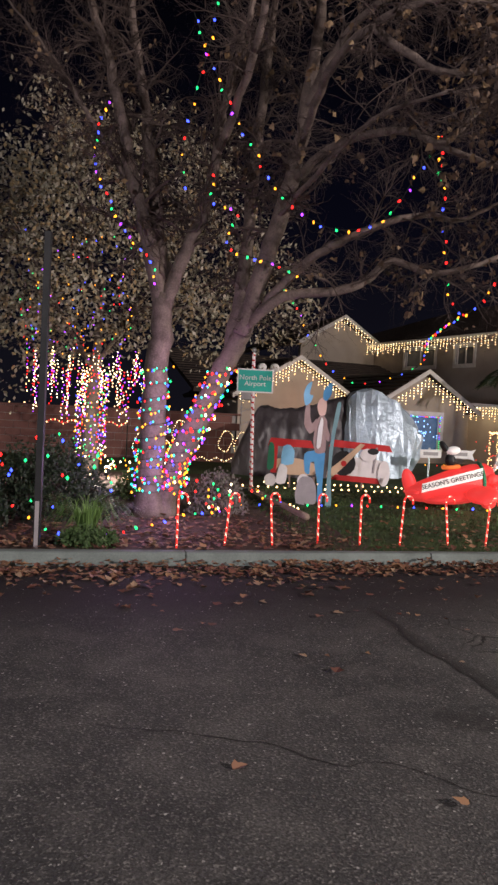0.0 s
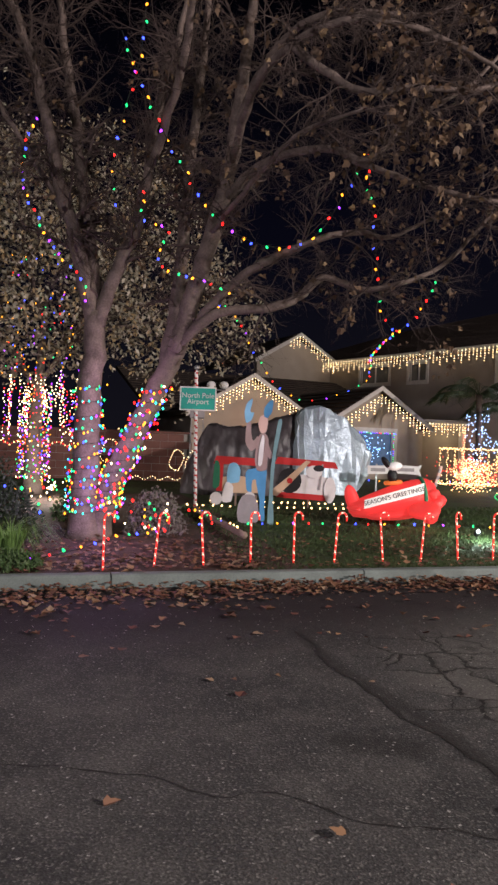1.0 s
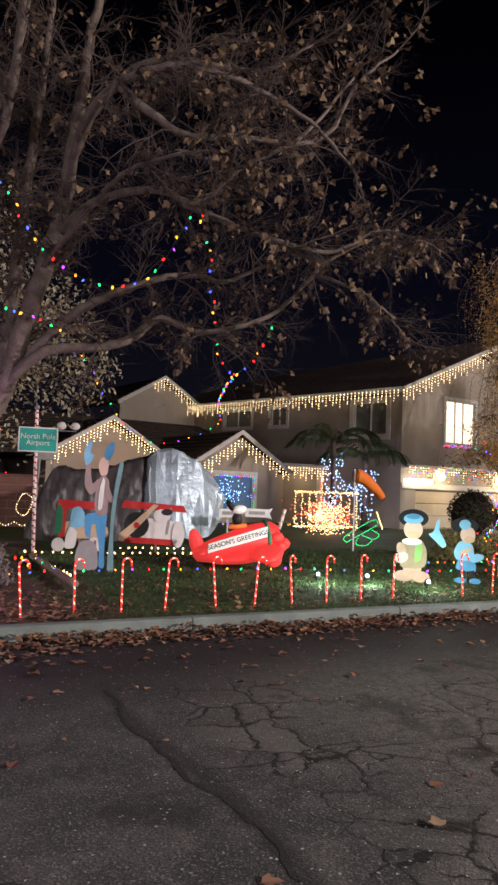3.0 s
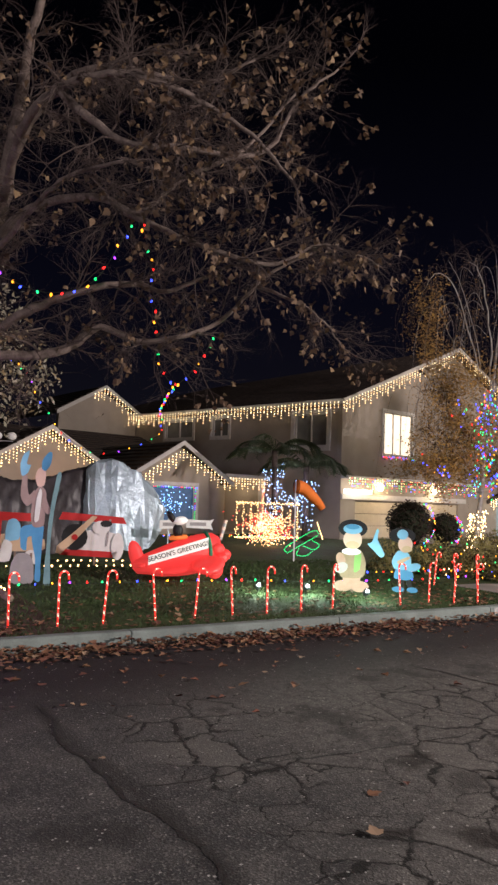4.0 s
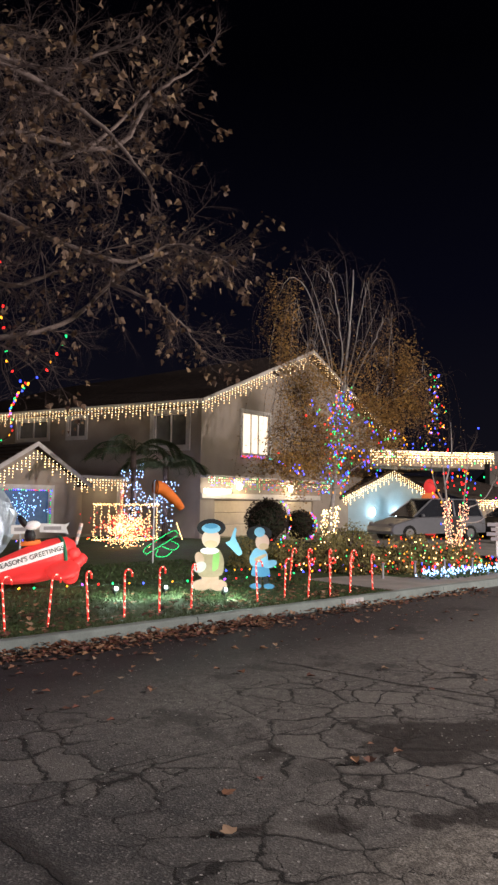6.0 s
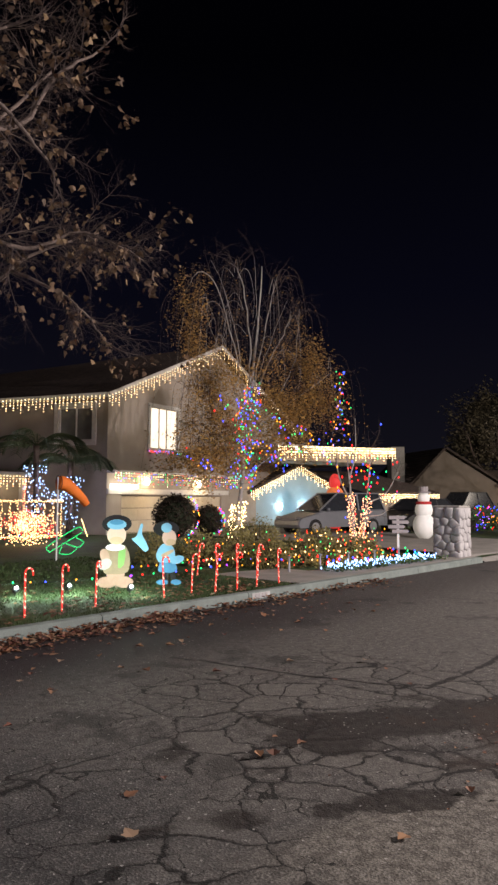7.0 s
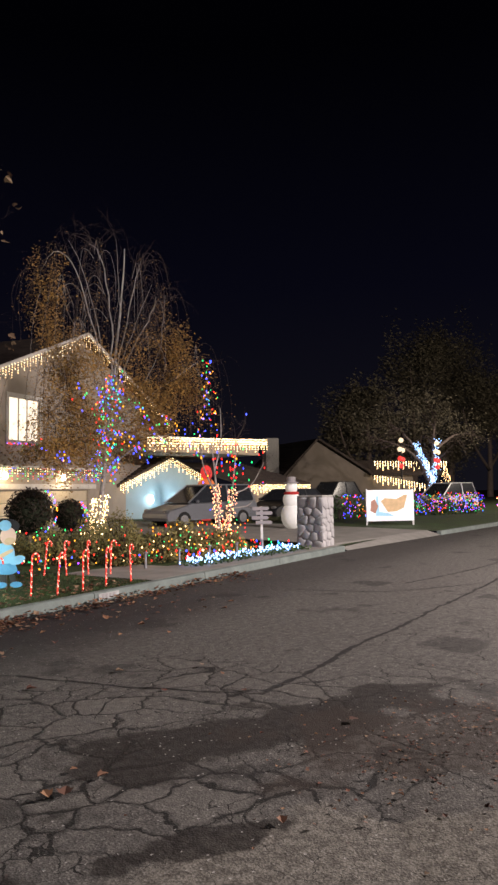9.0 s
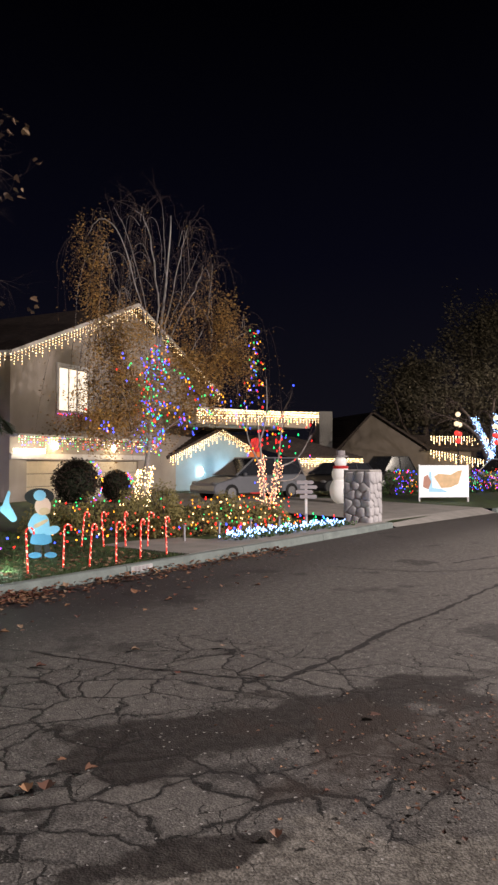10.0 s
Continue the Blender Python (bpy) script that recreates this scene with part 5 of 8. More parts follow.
bulb_string([(0.2, 13.8, 0.32), (1.2, 13.7, 0.32), (2.4, 13.8, 0.32), (3.9, 14.0, 0.32), (4.0, 14.8, 0.32), (2.6, 14.9, 0.32), (0.6, 14.9, 0.32)], 0.17, "w", "warm white bulbs laid as a runway on the lawn", up=True, seed=10)
bulb_string([(0.42, 13.0, 0.33), (0.6, 12.2, 0.31), (0.8, 11.4, 0.31), (1.1, 10.5, 0.29)], 0.1, "wywgwbw", "white and coloured bulbs beside the log edging", up=True, seed=11)
bulb_string([(-9.0, 21.9, 1.875), (-0.6, 21.9, 1.875)], 0.42, "wwwr", "warm bulbs along the top of the garden wall", up=True, seed=12)


def wrap(pts, radius, turns, n, mats, label, r=0.016, spread=0.055, seed=1):
    """Small lights wound round a stem."""
    rng = random.Random(seed)
    line = spline(pts, 10)
    bulbs, wire = [], []
    for i in range(n):
        t = i / (n - 1)
        k = t * (len(line) - 1)
        j = min(int(k), len(line) - 2)
        c = line[j].lerp(line[j + 1], k - j)
        a = t * turns * 2 * math.pi
        rr = radius[0] + (radius[1] - radius[0]) * t
        p = c + Vector((math.cos(a), math.sin(a), 0)) * (rr + 0.012)
        wire.append(p)
        bulbs.append(p + Vector((rng.uniform(-spread, spread), rng.uniform(-spread, spread), rng.uniform(-spread, spread))) + Vector((math.cos(a), math.sin(a), 0)) * 0.012)
    minis("light_wrap", None, bulbs, mats, label, r, Geo().tube(wire, 0.004, 3), "light wraps")


wrap([(-1.22, 10.0, 0.45), (-1.22, 10.0, 1.23), (-1.2, 10.0, 2.4)], (0.235, 0.18), 12, 250, [R_, T_, B_, Y_, T_, P_, G_], "multicoloured lights wound round the upright trunk", 0.0155, seed=2)
wrap([(-0.98, 10.1, 0.5), (-0.85, 10.1, 0.94), (-0.55, 10.1, 1.66), (-0.2, 10.1, 2.42)], (0.21, 0.16), 13, 330, MULTI + [Y_, T_, CREAM, R_], "multicoloured lights wound round the leaning trunk", 0.0175, seed=3)
wrap([(-3.45, 16, 0.6), (-3.45, 16, 1.5), (-3.4, 16.1, 2.6)], (0.3, 0.3), 14, 420, MULTI + [CREAM], "multicoloured lights wound round the street tree's trunk", 0.014, seed=4)
wrap([(BXX, BYB, 0.4), (BXX + 0.15, BYB, 1.6)], (0.2, 0.22), 9, 170, [CREAM, WARM], "warm lights wound round the birch's foot", 0.019, seed=5)
wrap([(BXX + 0.25, BYB, 2.0), (BXX + 0.5, BYB, 4.2), (BXX + 0.66, BYB, 5.4)], (0.35, 0.12), 14, 210, [B_, T_, R_, Y_, B_, G_], "multicoloured lights wound round the birch", 0.025, 0.18, seed=6)
rng = random.Random(31)
bulbs = []
for x0, z0, x1, z1, n in ((13.2, 4.8, 14.6, 2.6, 26), (14.4, 3.6, 16.2, 2.6, 34), (15.2, 4.6, 16.6, 3.0, 34), (12.2, 3.0, 13.0, 2.6, 16), (14.0, 4.9, 14.3, 2.4, 34), (18.4, 6.2, 18.0, 3.4, 46), (18.2, 6.1, 18.6, 4.0, 26), (16.4, 4.2, 18.0, 2.9, 26)):
    for k in range(n):
        t = rng.random()
        bulbs.append(Vector((x0 + (x1 - x0) * t + rng.gauss(0, 0.08), BYB - 0.9 + rng.gauss(0, 0.15), z0 + (z1 - z0) * t + rng.gauss(0, 0.1))))
minis("tree_lights", None, bulbs, [B_, G_, R_, Y_, B_], "multicoloured lights hung through the birch's branches", 0.024)
bulbs = []
for k in range(46):
    x = -4.8 + 2.7 * k / 45
    top = 2.85 + 0.25 * math.sin(k * 0.8)
    for j in range(rng.randrange(7, 18)):
        bulbs.append(Vector((x + rng.gauss(0, 0.02), 15.4 + 0.25 * math.sin(k), top - 0.075 * j)))
minis("light_curtain", None, bulbs, [CREAM, P_, WARM, CREAM, R_], "hanging strands of white and pink lights under the street tree", 0.0125)
bulbs = [Vector((rng.uniform(-4.7, -2.3), 14.5 + rng.uniform(-0.2, 0.2), 2.9 + 2.6 * rng.random() ** 1.4)) for _ in range(150)]
minis("tree_lights", None, bulbs, MULTI + [Y_], "multicoloured lights scattered through the street tree's leaves", 0.013)
bulbs = []
for cx, cz, rr in ((-2.35, 1.2, 0.42), (-1.75, 1.25, 0.36), (-2.2, 0.7, 0.3), (-0.35, 1.0, 0.36), (0.15, 0.95, 0.4), (0.6, 0.9, 0.36), (-2.9, 0.8, 0.4)):
    for k in range(26):
        a = 2 * math.pi * k / 26
        bulbs.append(Vector((cx + 0.55 * rr * math.cos(a) * (1 + 0.25 * math.sin(2 * a)), 20.5, cz + 0.85 * rr * math.sin(a))))
for k in range(60):
    bulbs.append(Vector((-3 + 4.3 * k / 59, 20.4, 0.45 + 0.05 * math.sin(k))))
sw = Geo().tube([p for p in bulbs[-60:]], 0.006, 3)
for k in range(7):
    sw.tube([Vector(b) for b in bulbs[26 * k:26 * k + 26]], 0.004, 3, closed=True)
for x in (-2.9, -2.35, -1.75, -0.35, 0.15, 0.6, 1.2):
    sw.tube([(x, 20.42, 0.2), (x, 20.45, 1.0)], 0.01, 4)
minis("scroll_lights", None, bulbs, [WARM, CREAM], "warm white lights in scrolls before the garden wall", 0.011, sw)
bulbs = [Vector((-5.6 + 2.4 * k / 40, 19.8, 1.3 + 0.12 * abs(math.sin(k * 0.35)))) for k in range(40)]
sw = Geo().tube(bulbs, 0.008, 4)
for x in (-5.6, -4.4, -3.2):
    sw.tube([(x, 19.8, 0.2), (x, 19.8, 1.35)], 0.02, 5)
minis("rope_lights", None, bulbs, [R_, WARM], "red and warm lights on a low rail", 0.016, sw)

# ---- planting at the near left ----


def shrub(name, label, at, r, material, count, leaf_size, seed, stems=True):
    rng = random.Random(seed)
    ob = thing(name, label, "shrub", at)
    g, w = Geo(), Geo()
    for _ in range(count):
        d = Vector((rng.gauss(0, 1), rng.gauss(0, 1), abs(rng.gauss(0, 1)))).normalized()
        s = rng.uniform(0.55, 1.02) * (1 + 0.22 * noise.noise(d * 2.3 + Vector((seed, 0, 0))))
        small_leaf(g, (d.x * r[0] * s, d.y * r[1] * s, d.z * r[2] * s), leaf_size * rng.uniform(0.6, 1.3), rng)
    for _ in range(9):
        d = Vector((rng.gauss(0, 0.6), rng.gauss(0, 0.6), 1)).normalized()
        w.tube([(0, 0, -0.05), (d.x * r[0] * 0.4, d.y * r[1] * 0.4, r[2] * 0.4), (d.x * r[0] * 0.8, d.y * r[1] * 0.8, r[2] * 0.8)], [0.02, 0.012, 0.005], 5)
    part("stem_mass", w, M_TWIG, ob, kind="stuff")
    part("foliage", g, material, ob, kind="stuff")
    return ob


shrub("bush", "dark green bush dotted with coloured lights", on(-2.6, 9.5), (0.9, 0.75, 1.15), M_DARKBUSH, 6000, 0.03, 1)
shrub("bush", "low green bush by the kerb", on(-1.62, 7.62), (0.40, 0.28, 0.20), M_GREEN, 1900, 0.024, 2)
shrub("lavender_bush", "rounded grey-mauve bush with small lights", on(-0.22, 10.55), (0.48, 0.45, 0.68), M_MAUVE, 2600, 0.028, 3)
shrub("bush", "low brown bush under the tree", on(-1.6, 11.6), (0.5, 0.4, 0.6), M_GREEN, 900, 0.035, 4)
shrub("bush", "dark bush beside the kerb post", on(-3.4, 8.4), (0.6, 0.5, 0.8), M_DARKBUSH, 1500, 0.045, 5)
rng = random.Random(12)
g = Geo()
for _ in range(190):
    a, ln = rng.uniform(0, 6.28), rng.uniform(0.45, 0.8)
    d = Vector((math.cos(a), math.sin(a), 0))
    s = Vector((-d.y, d.x, 0)) * 0.008
    pts = [Vector((0, 0, 0)) + d * 0.05, d * ln * 0.3 + Vector((0, 0, ln * 0.55)), d * ln * 0.7 + Vector((0, 0, ln * 0.62)), d * ln * rng.uniform(0.9, 1.1) + Vector((0, 0, ln * rng.uniform(0.2, 0.5)))]
    n = len(g.v)
    for i, p in enumerate(pts):
        g.v += [tuple(p - s * (1 - 0.3 * i)), tuple(p + s * (1 - 0.3 * i))]
    for i in range(3):
        g.f.append((n + 2 * i, n + 2 * i + 1, n + 2 * i + 3, n + 2 * i + 2))
        g.m.append(0)
tuft = thing("grass_tuft", "arching green ornamental grass clump", "grass clump", on(-1.72, 8.0))
part("blades", g, mat("bright_grass", (0.14, 0.24, 0.06), (0.07, 0.13, 0.035), 0.5, bump=0), tuft, kind="stuff")
bulbs = [Vector((-2.55 + rng.gauss(0, 0.5), 8.75 + rng.uniform(-0.2, 0.1), rng.uniform(0.4, 1.4))) for _ in range(26)]
minis("bush_lights", None, bulbs, [G_, B_, B_, G_, R_], "green and blue lights in the dark bush", 0.02)
bulbs = [Vector((-0.22 + rng.gauss(0, 0.28), 10.1 + rng.uniform(-0.1, 0.1), rng.uniform(0.25, 0.8))) for _ in range(26)]
minis("bush_lights", None, bulbs, [Y_, G_, Y_, R_, CREAM], "amber and green lights in the mauve bush", 0.018)
bulbs = [Vector((-2.2 + rng.gauss(0, 0.5), 14.0 + rng.uniform(-0.5, 0.5), rng.uniform(0.3, 0.8))) for _ in range(60)]
minis("ground_lights", None, bulbs, [CREAM, Y_, CREAM, G_], "pale lights among the plants under the trees", 0.016)

post = thing("sign_post", "dark metal street post standing at the kerb", "post", (-2.12, 7.3, 0.12))
part("post", Geo().box(-0.035, -0.035, 0, 0.035, 0.035, 3.55, bev=0.008), M_METAL, post)
part("sleeve", Geo().box(-0.022, -0.045, 0, 0.022, -0.036, 0.55), M_GREY, post, "bright steel foot sleeve")
g = Geo().tube(spline([(0.36, 13.2, 0.32), (0.75, 11.6, 0.3), (1.16, 9.95, 0.27)], 6), 0.055, 8)
solo("edging_log", g, M_WOODB, "weathered log edging between bed and lawn", "log", smooth=True)

gw = thing("garden_wall", "reddish block garden wall", "garden wall", (-5.0, 22.0, 0.1), kind="structure")
for i in range(22):
    for j in range(7):
        x = -6.2 + 0.5 * i + (0.25 if j % 2 else 0)
        part("block", Geo().box(x + 0.006, -0.1, 0.24 * j + 0.006, x + 0.494, 0.1, 0.24 * j + 0.234, bev=0.008), M_BLOCK, gw)
part("cap", Geo().box(-6.25, -0.13, 1.685, 5.1, 0.13, 1.75, bev=0.01), M_BLOCK, gw)
part("core", Geo().box(-6.15, -0.08, 0, 4.9, 0.08, 1.68), M_MORTAR, gw)

# ---- the airport sign ----


def lettering(body, size, m, material, parent, name="lettering"):
    cu = bpy.data.curves.new(name, "FONT")
    cu.body, cu.size, cu.align_x, cu.align_y, cu.extrude, cu.space_line = body, size, "CENTER", "CENTER", 0.002, 0.85
    tmp = new(name, cu)
    me = bpy.data.meshes.new_from_object(tmp.evaluated_get(bpy.context.evaluated_depsgraph_get()))
    bpy.data.objects.remove(tmp)
    me.materials.clear()
    me.materials.append(material)
    ob = new(name, me)
    ob.parent = parent
    ob.matrix_basis = m
    return ob


sign = thing("airport_sign", "green board lettered North Pole Airport on a candy-striped pole", "sign", on(0.36, 13.5), -2)
g = Geo()
pts = [Vector((-0.0009 * k, 0, 0.035 * k)) for k in range(80)]
g.tube(pts, 0.035, 12)
for i in range(79 * 12):
    g.m[i] = 1 if ((i // 12) * 3.5 + i % 12) % 12 < 4 else 0
part("pole", g, [M_WHITE, M_REDP], sign, smooth=True)
part("finial", Geo().ell((-0.07, 0, 2.82), 0.05, 10, 6), M_STEEL, sign, smooth=True)
sb = part("board", Geo().box(-0.36, -0.07, 1.98, 0.33, -0.045, 2.42, bev=0.004), M_GREENP, sign)
g = Geo().box(-0.375, -0.076, 1.965, 0.345, -0.055, 1.99).box(-0.375, -0.076, 2.41, 0.345, -0.055, 2.435).box(-0.375, -0.076, 1.99, -0.35, -0.055, 2.41).box(0.32, -0.076, 1.99, 0.345, -0.055, 2.41)
part("border", g, M_WHITE, sb)
lettering("North Pole\nAirport", 0.14, pose(-0.015, -0.074, 2.2, 90, 0, 0), M_WHITE, sb)
part("base", Geo().box(-0.12, -0.12, -0.02, 0.12, 0.12, 0.05, bev=0.01), M_METAL, sign)

# ---- lattice tower with flood lamps ----
tw = thing("lattice_tower", "grey lattice stand with a box and twin floodlights", "tower", on(0.25, 18.9))
for x in (-0.2, 0.2):
    for y in (-0.2, 0.2):
        part("leg", Geo().tube([(x, y, -0.05), (x * 0.8, y * 0.8, 2.0)], 0.014, 6), M_STEEL, tw)
for k in range(6):
    z = 0.15 + 0.36 * k
    part("brace", Geo().tube([(-0.19, -0.19, z), (0.19, -0.19, z + 0.18), (0.19, 0.19, z), (-0.19, 0.19, z + 0.18)], 0.008, 4, closed=True), M_STEEL, tw)
part("box", Geo().box(-0.2, -0.2, 1.95, 0.2, 0.2, 2.4, bev=0.02), M_GREY, tw)
part("arm", Geo().tube([(0, 0, 2.4), (0.02, 0, 2.75), (0.75, 0, 2.75)], 0.02, 6), M_STEEL, tw)
for x in (0.35, 0.7):
    part("flood_head", Geo().ell((x, -0.05, 2.88), (0.13, 0.1, 0.11), 10, 6), M_WHITE, tw, smooth=True)

# ---- the covered aeroplane ----


def drape(name, label, at, stations, material, seed, amp=0.12, crisp=False):
    """A sheet thrown over a form: stations of (x, front foot, back foot, height, foot z)."""
    g = Geo()
    nv, per = (15, 4) if crisp else (40, 12)
    rng = random.Random(4)
    xs = spline([(s[0], s[3], s[4]) for s in stations], per)
    ds = spline([(s[0], s[1], s[2]) for s in stations], per)
    for (x, h, f), (_, y0, y1) in zip(xs, ds):
        for j in range(nv + 1):
            t = j / nv
            a = math.pi * t
            yy = y0 + (y1 - y0) * (0.5 - 0.5 * math.cos(a))
            zz = f + (h - f) * min(1.0, 1.25 * math.sin(a) ** 0.8)
            q = Vector((x * 2.1 + 0.4 * zz, yy * 2, zz * 1.1 + seed))
            w = amp * (0.7 * noise.noise(q) + 0.7 * (0.3 - abs(noise.noise(q * 1.7))) + 0.7 * (0.25 - abs(noise.noise(q * 3.3))) + 0.4 * (0.25 - abs(noise.noise(q * 7.0))))
            fold = 0.35 * amp * math.sin(9 * x + 5 * noise.noise(q * 0.7)) * (1 - math.sin(a) ** 2)
            if crisp:
                w, fold = 0.6 * w + rng.uniform(-0.045, 0.045), 0.0
                x += rng.uniform(-0.012, 0.012)
            g.v.append((x + w * 0.5, yy - (w + fold) * math.cos(a), max(0.0, zz + w * math.sin(a))))
    m = nv + 1
    for i in range(len(xs) - 1):
        for j in range(nv):
            q = (i * m + j, (i + 1) * m + j, (i + 1) * m + j + 1, i * m + j + 1)
            g.f += [(q[0], q[1], q[2]), (q[0], q[2], q[3])] if (i + j) % 2 else [(q[0], q[1], q[3]), (q[1], q[2], q[3])]
            g.m += [0, 0]
    n = len(xs) - 1
    g.f += [tuple(range(m)), tuple(n * m + j for j in reversed(range(m)))]
    g.m += [0, 0]
    return solo(name, g, material, label, "tarpaulin", at, smooth=not crisp)


drape("dark_tarp", "dark wrinkled tarpaulin draped over a parked aeroplane", on(0.0, 17.6), [(-0.1, -0.3, 0.6, 0.3, 0.0), (0.2, -0.5, 0.8, 1.05, 0.0), (0.55, -0.6, 0.9, 1.72, 0.0), (1.1, -0.6, 1.0, 1.68, 0.0), (1.8, -0.6, 1.0, 1.8, 0.0), (2.6, -0.6, 1.0, 2.05, 0.05), (3.3, -0.55, 1.0, 2.15, 0.1), (3.5, -0.3, 0.8, 1.9, 0.2)], M_TARPD, 1.0)
drape("silver_tarp", "silver tarpaulin bound over the aeroplane's nose", on(0.0, 17.5), [(2.72, -0.45, 0.6, 1.7, 0.7), (2.85, -0.75, 0.95, 2.15, 0.45), (3.3, -0.85, 1.05, 2.3, 0.25), (3.9, -0.8, 1.0, 2.08, 0.12), (4.4, -0.6, 0.8, 1.7, 0.25), (4.74, -0.25, 0.45, 1.2, 0.75)], M_TARPS, 7.0, 0.10, True)

# ---- painted plywood boards ----


def blob(cx, cz, rx, rz, n=14, tilt=0.0):
    c, s = math.cos(tilt), math.sin(tilt)
    return [(cx + rx * math.cos(a) * c - rz * math.sin(a) * s, cz + rx * math.cos(a) * s + rz * math.sin(a) * c) for a in (2 * math.pi * k / n for k in range(n))]


def rounded(outline, per=3):
    """A closed outline with its corners swept into curves."""
    p = [Vector((x, z, 0)) for x, z in outline]
    n, out = len(p), []
    for i in range(n):
        a, b, c, d = p[i - 1], p[i], p[(i + 1) % n], p[(i + 2) % n]
        for k in range(per):
            t = k / per
            q = 0.5 * (2 * b + (c - a) * t * 0.8 + (2 * a - 5 * b + 4 * c - d) * t * t * 0.8 + (3 * b - a - 3 * c + d) * t ** 3 * 0.8)
            q = q if k else b
            out.append((q.x, q.y))
    return out


STRAIGHT = ("upper_wing", "lower_wing", "strut_shape", "plank", "propeller")


def cutout(name, label, at, rz, pieces):
    """A plywood cut-out: pieces of (part name, outline, material), each laid a little before the last."""
    ob = thing(name, label, "lawn cut-out", at, rz)
    for k, (pn, outline, material) in enumerate(pieces):
        shape = outline if pn in STRAIGHT or len(outline) > 13 else rounded(outline)
        part(pn, Geo().plate(shape, 0.016, pose(0, -0.005 * k, 0)), material, ob)
    part("stake", Geo().box(-0.02, 0.009, -0.1, 0.02, 0.035, 0.5), M_WOODB, ob)
    return ob


M_MAUVEP = mat("mauve_paint", (0.40, 0.29, 0.27), (0.30, 0.21, 0.20), 0.7, scale=7, bump=0.05)
cutout("plywood_figure", "tall painted plywood shape in blue and mauve holding a plank", on(1.45, 11.95), -4, [
    ("boulder_shape", [(-0.3, 0.02), (0.04, 0.02), (0.05, 0.3), (-0.03, 0.48), (-0.2, 0.5), (-0.3, 0.35)], M_GREY),
    ("leg_shape", [(0.0, 0.97), (0.17, 0.97), (0.17, 0.7), (0.16, 0.3), (0.17, 0.06), (0.08, 0.06), (0.07, 0.4), (0.0, 0.72)], M_BLUE),
    ("leg_shape", [(0.02, 0.97), (-0.1, 0.96), (-0.19, 0.9), (-0.17, 0.6), (-0.08, 0.55), (-0.07, 0.76), (0.06, 0.8)], M_BLUE),
    ("body_shape", [(0.0, 0.95), (0.17, 0.95), (0.19, 1.2), (0.19, 1.5), (0.1, 1.62), (0.0, 1.52), (-0.04, 1.2)], M_MAUVEP),
    ("arm_shape", [(0.0, 1.55), (-0.08, 1.46), (-0.12, 1.6), (-0.13, 1.79), (-0.2, 1.79), (-0.22, 1.45), (-0.12, 1.28), (-0.01, 1.36)], M_MAUVEP),
    ("arm_shape", [(0.16, 1.5), (0.22, 1.34), (0.28, 1.2), (0.22, 1.15), (0.13, 1.3)], M_MAUVEP),
    ("shirt_shape", [(0.02, 1.05), (0.09, 1.05), (0.12, 1.48), (0.09, 1.58), (0.04, 1.4)], M_WHITE),
    ("head_shape", [(0.04, 1.62), (0.14, 1.62), (0.17, 1.8), (0.13, 1.93), (0.04, 1.9), (0.0, 1.78)], M_PINK),
    ("cap_shape", [(0.1, 1.9), (0.1, 2.05), (0.19, 2.18), (0.25, 2.18), (0.24, 2.0), (0.17, 1.88)], M_BLUE),
    ("mitt_shape", [(-0.22, 1.78), (-0.13, 1.82), (-0.08, 1.96), (-0.15, 1.98), (-0.11, 2.2), (-0.2, 2.14), (-0.25, 1.98)], M_SKYBLUE),
    ("ski", rounded([(0.22, 0.0), (0.33, 0.0), (0.3, 0.6), (0.33, 1.2), (0.42, 1.8), (0.36, 1.85), (0.3, 1.5), (0.25, 1.0), (0.24, 0.6)]), mat("plank_paint", (0.20, 0.34, 0.36), (0.14, 0.25, 0.27), 0.7))])
cutout("plywood_biplane", "painted plywood biplane with red wings and a plain figure aboard", on(1.2, 14.5), 0, [
    ("fuselage", [(-0.32, 0.3), (0.5, 0.28), (0.55, 0.5), (0.2, 0.62), (-0.3, 0.6)], M_TANP),
    ("upper_wing", [(-0.5, 0.88), (0.5, 0.86), (0.42, 1.02), (-0.44, 1.05)], M_REDP),
    ("strut_shape", [(-0.42, 0.3), (-0.3, 0.3), (-0.28, 0.9), (-0.4, 0.9)], M_REDP),
    ("rider_shape", [(-0.2, 0.5), (0.05, 0.5), (0.08, 0.75), (0.0, 0.9), (-0.16, 0.88)], M_SKYBLUE),
    ("wheel_shape", blob(-0.42, 0.14, 0.13, 0.14), M_WHITE), ("wheel_shape", blob(0.3, 0.14, 0.14, 0.16), M_WHITE),
    ("float_shape", [(-0.3, 0.1), (-0.1, 0.08), (-0.06, 0.4), (-0.22, 0.5)], M_WHITE),
    ("tail_shape", [(-0.5, 0.4), (-0.36, 0.4), (-0.36, 0.85), (-0.46, 0.95)], M_DGREEN)])
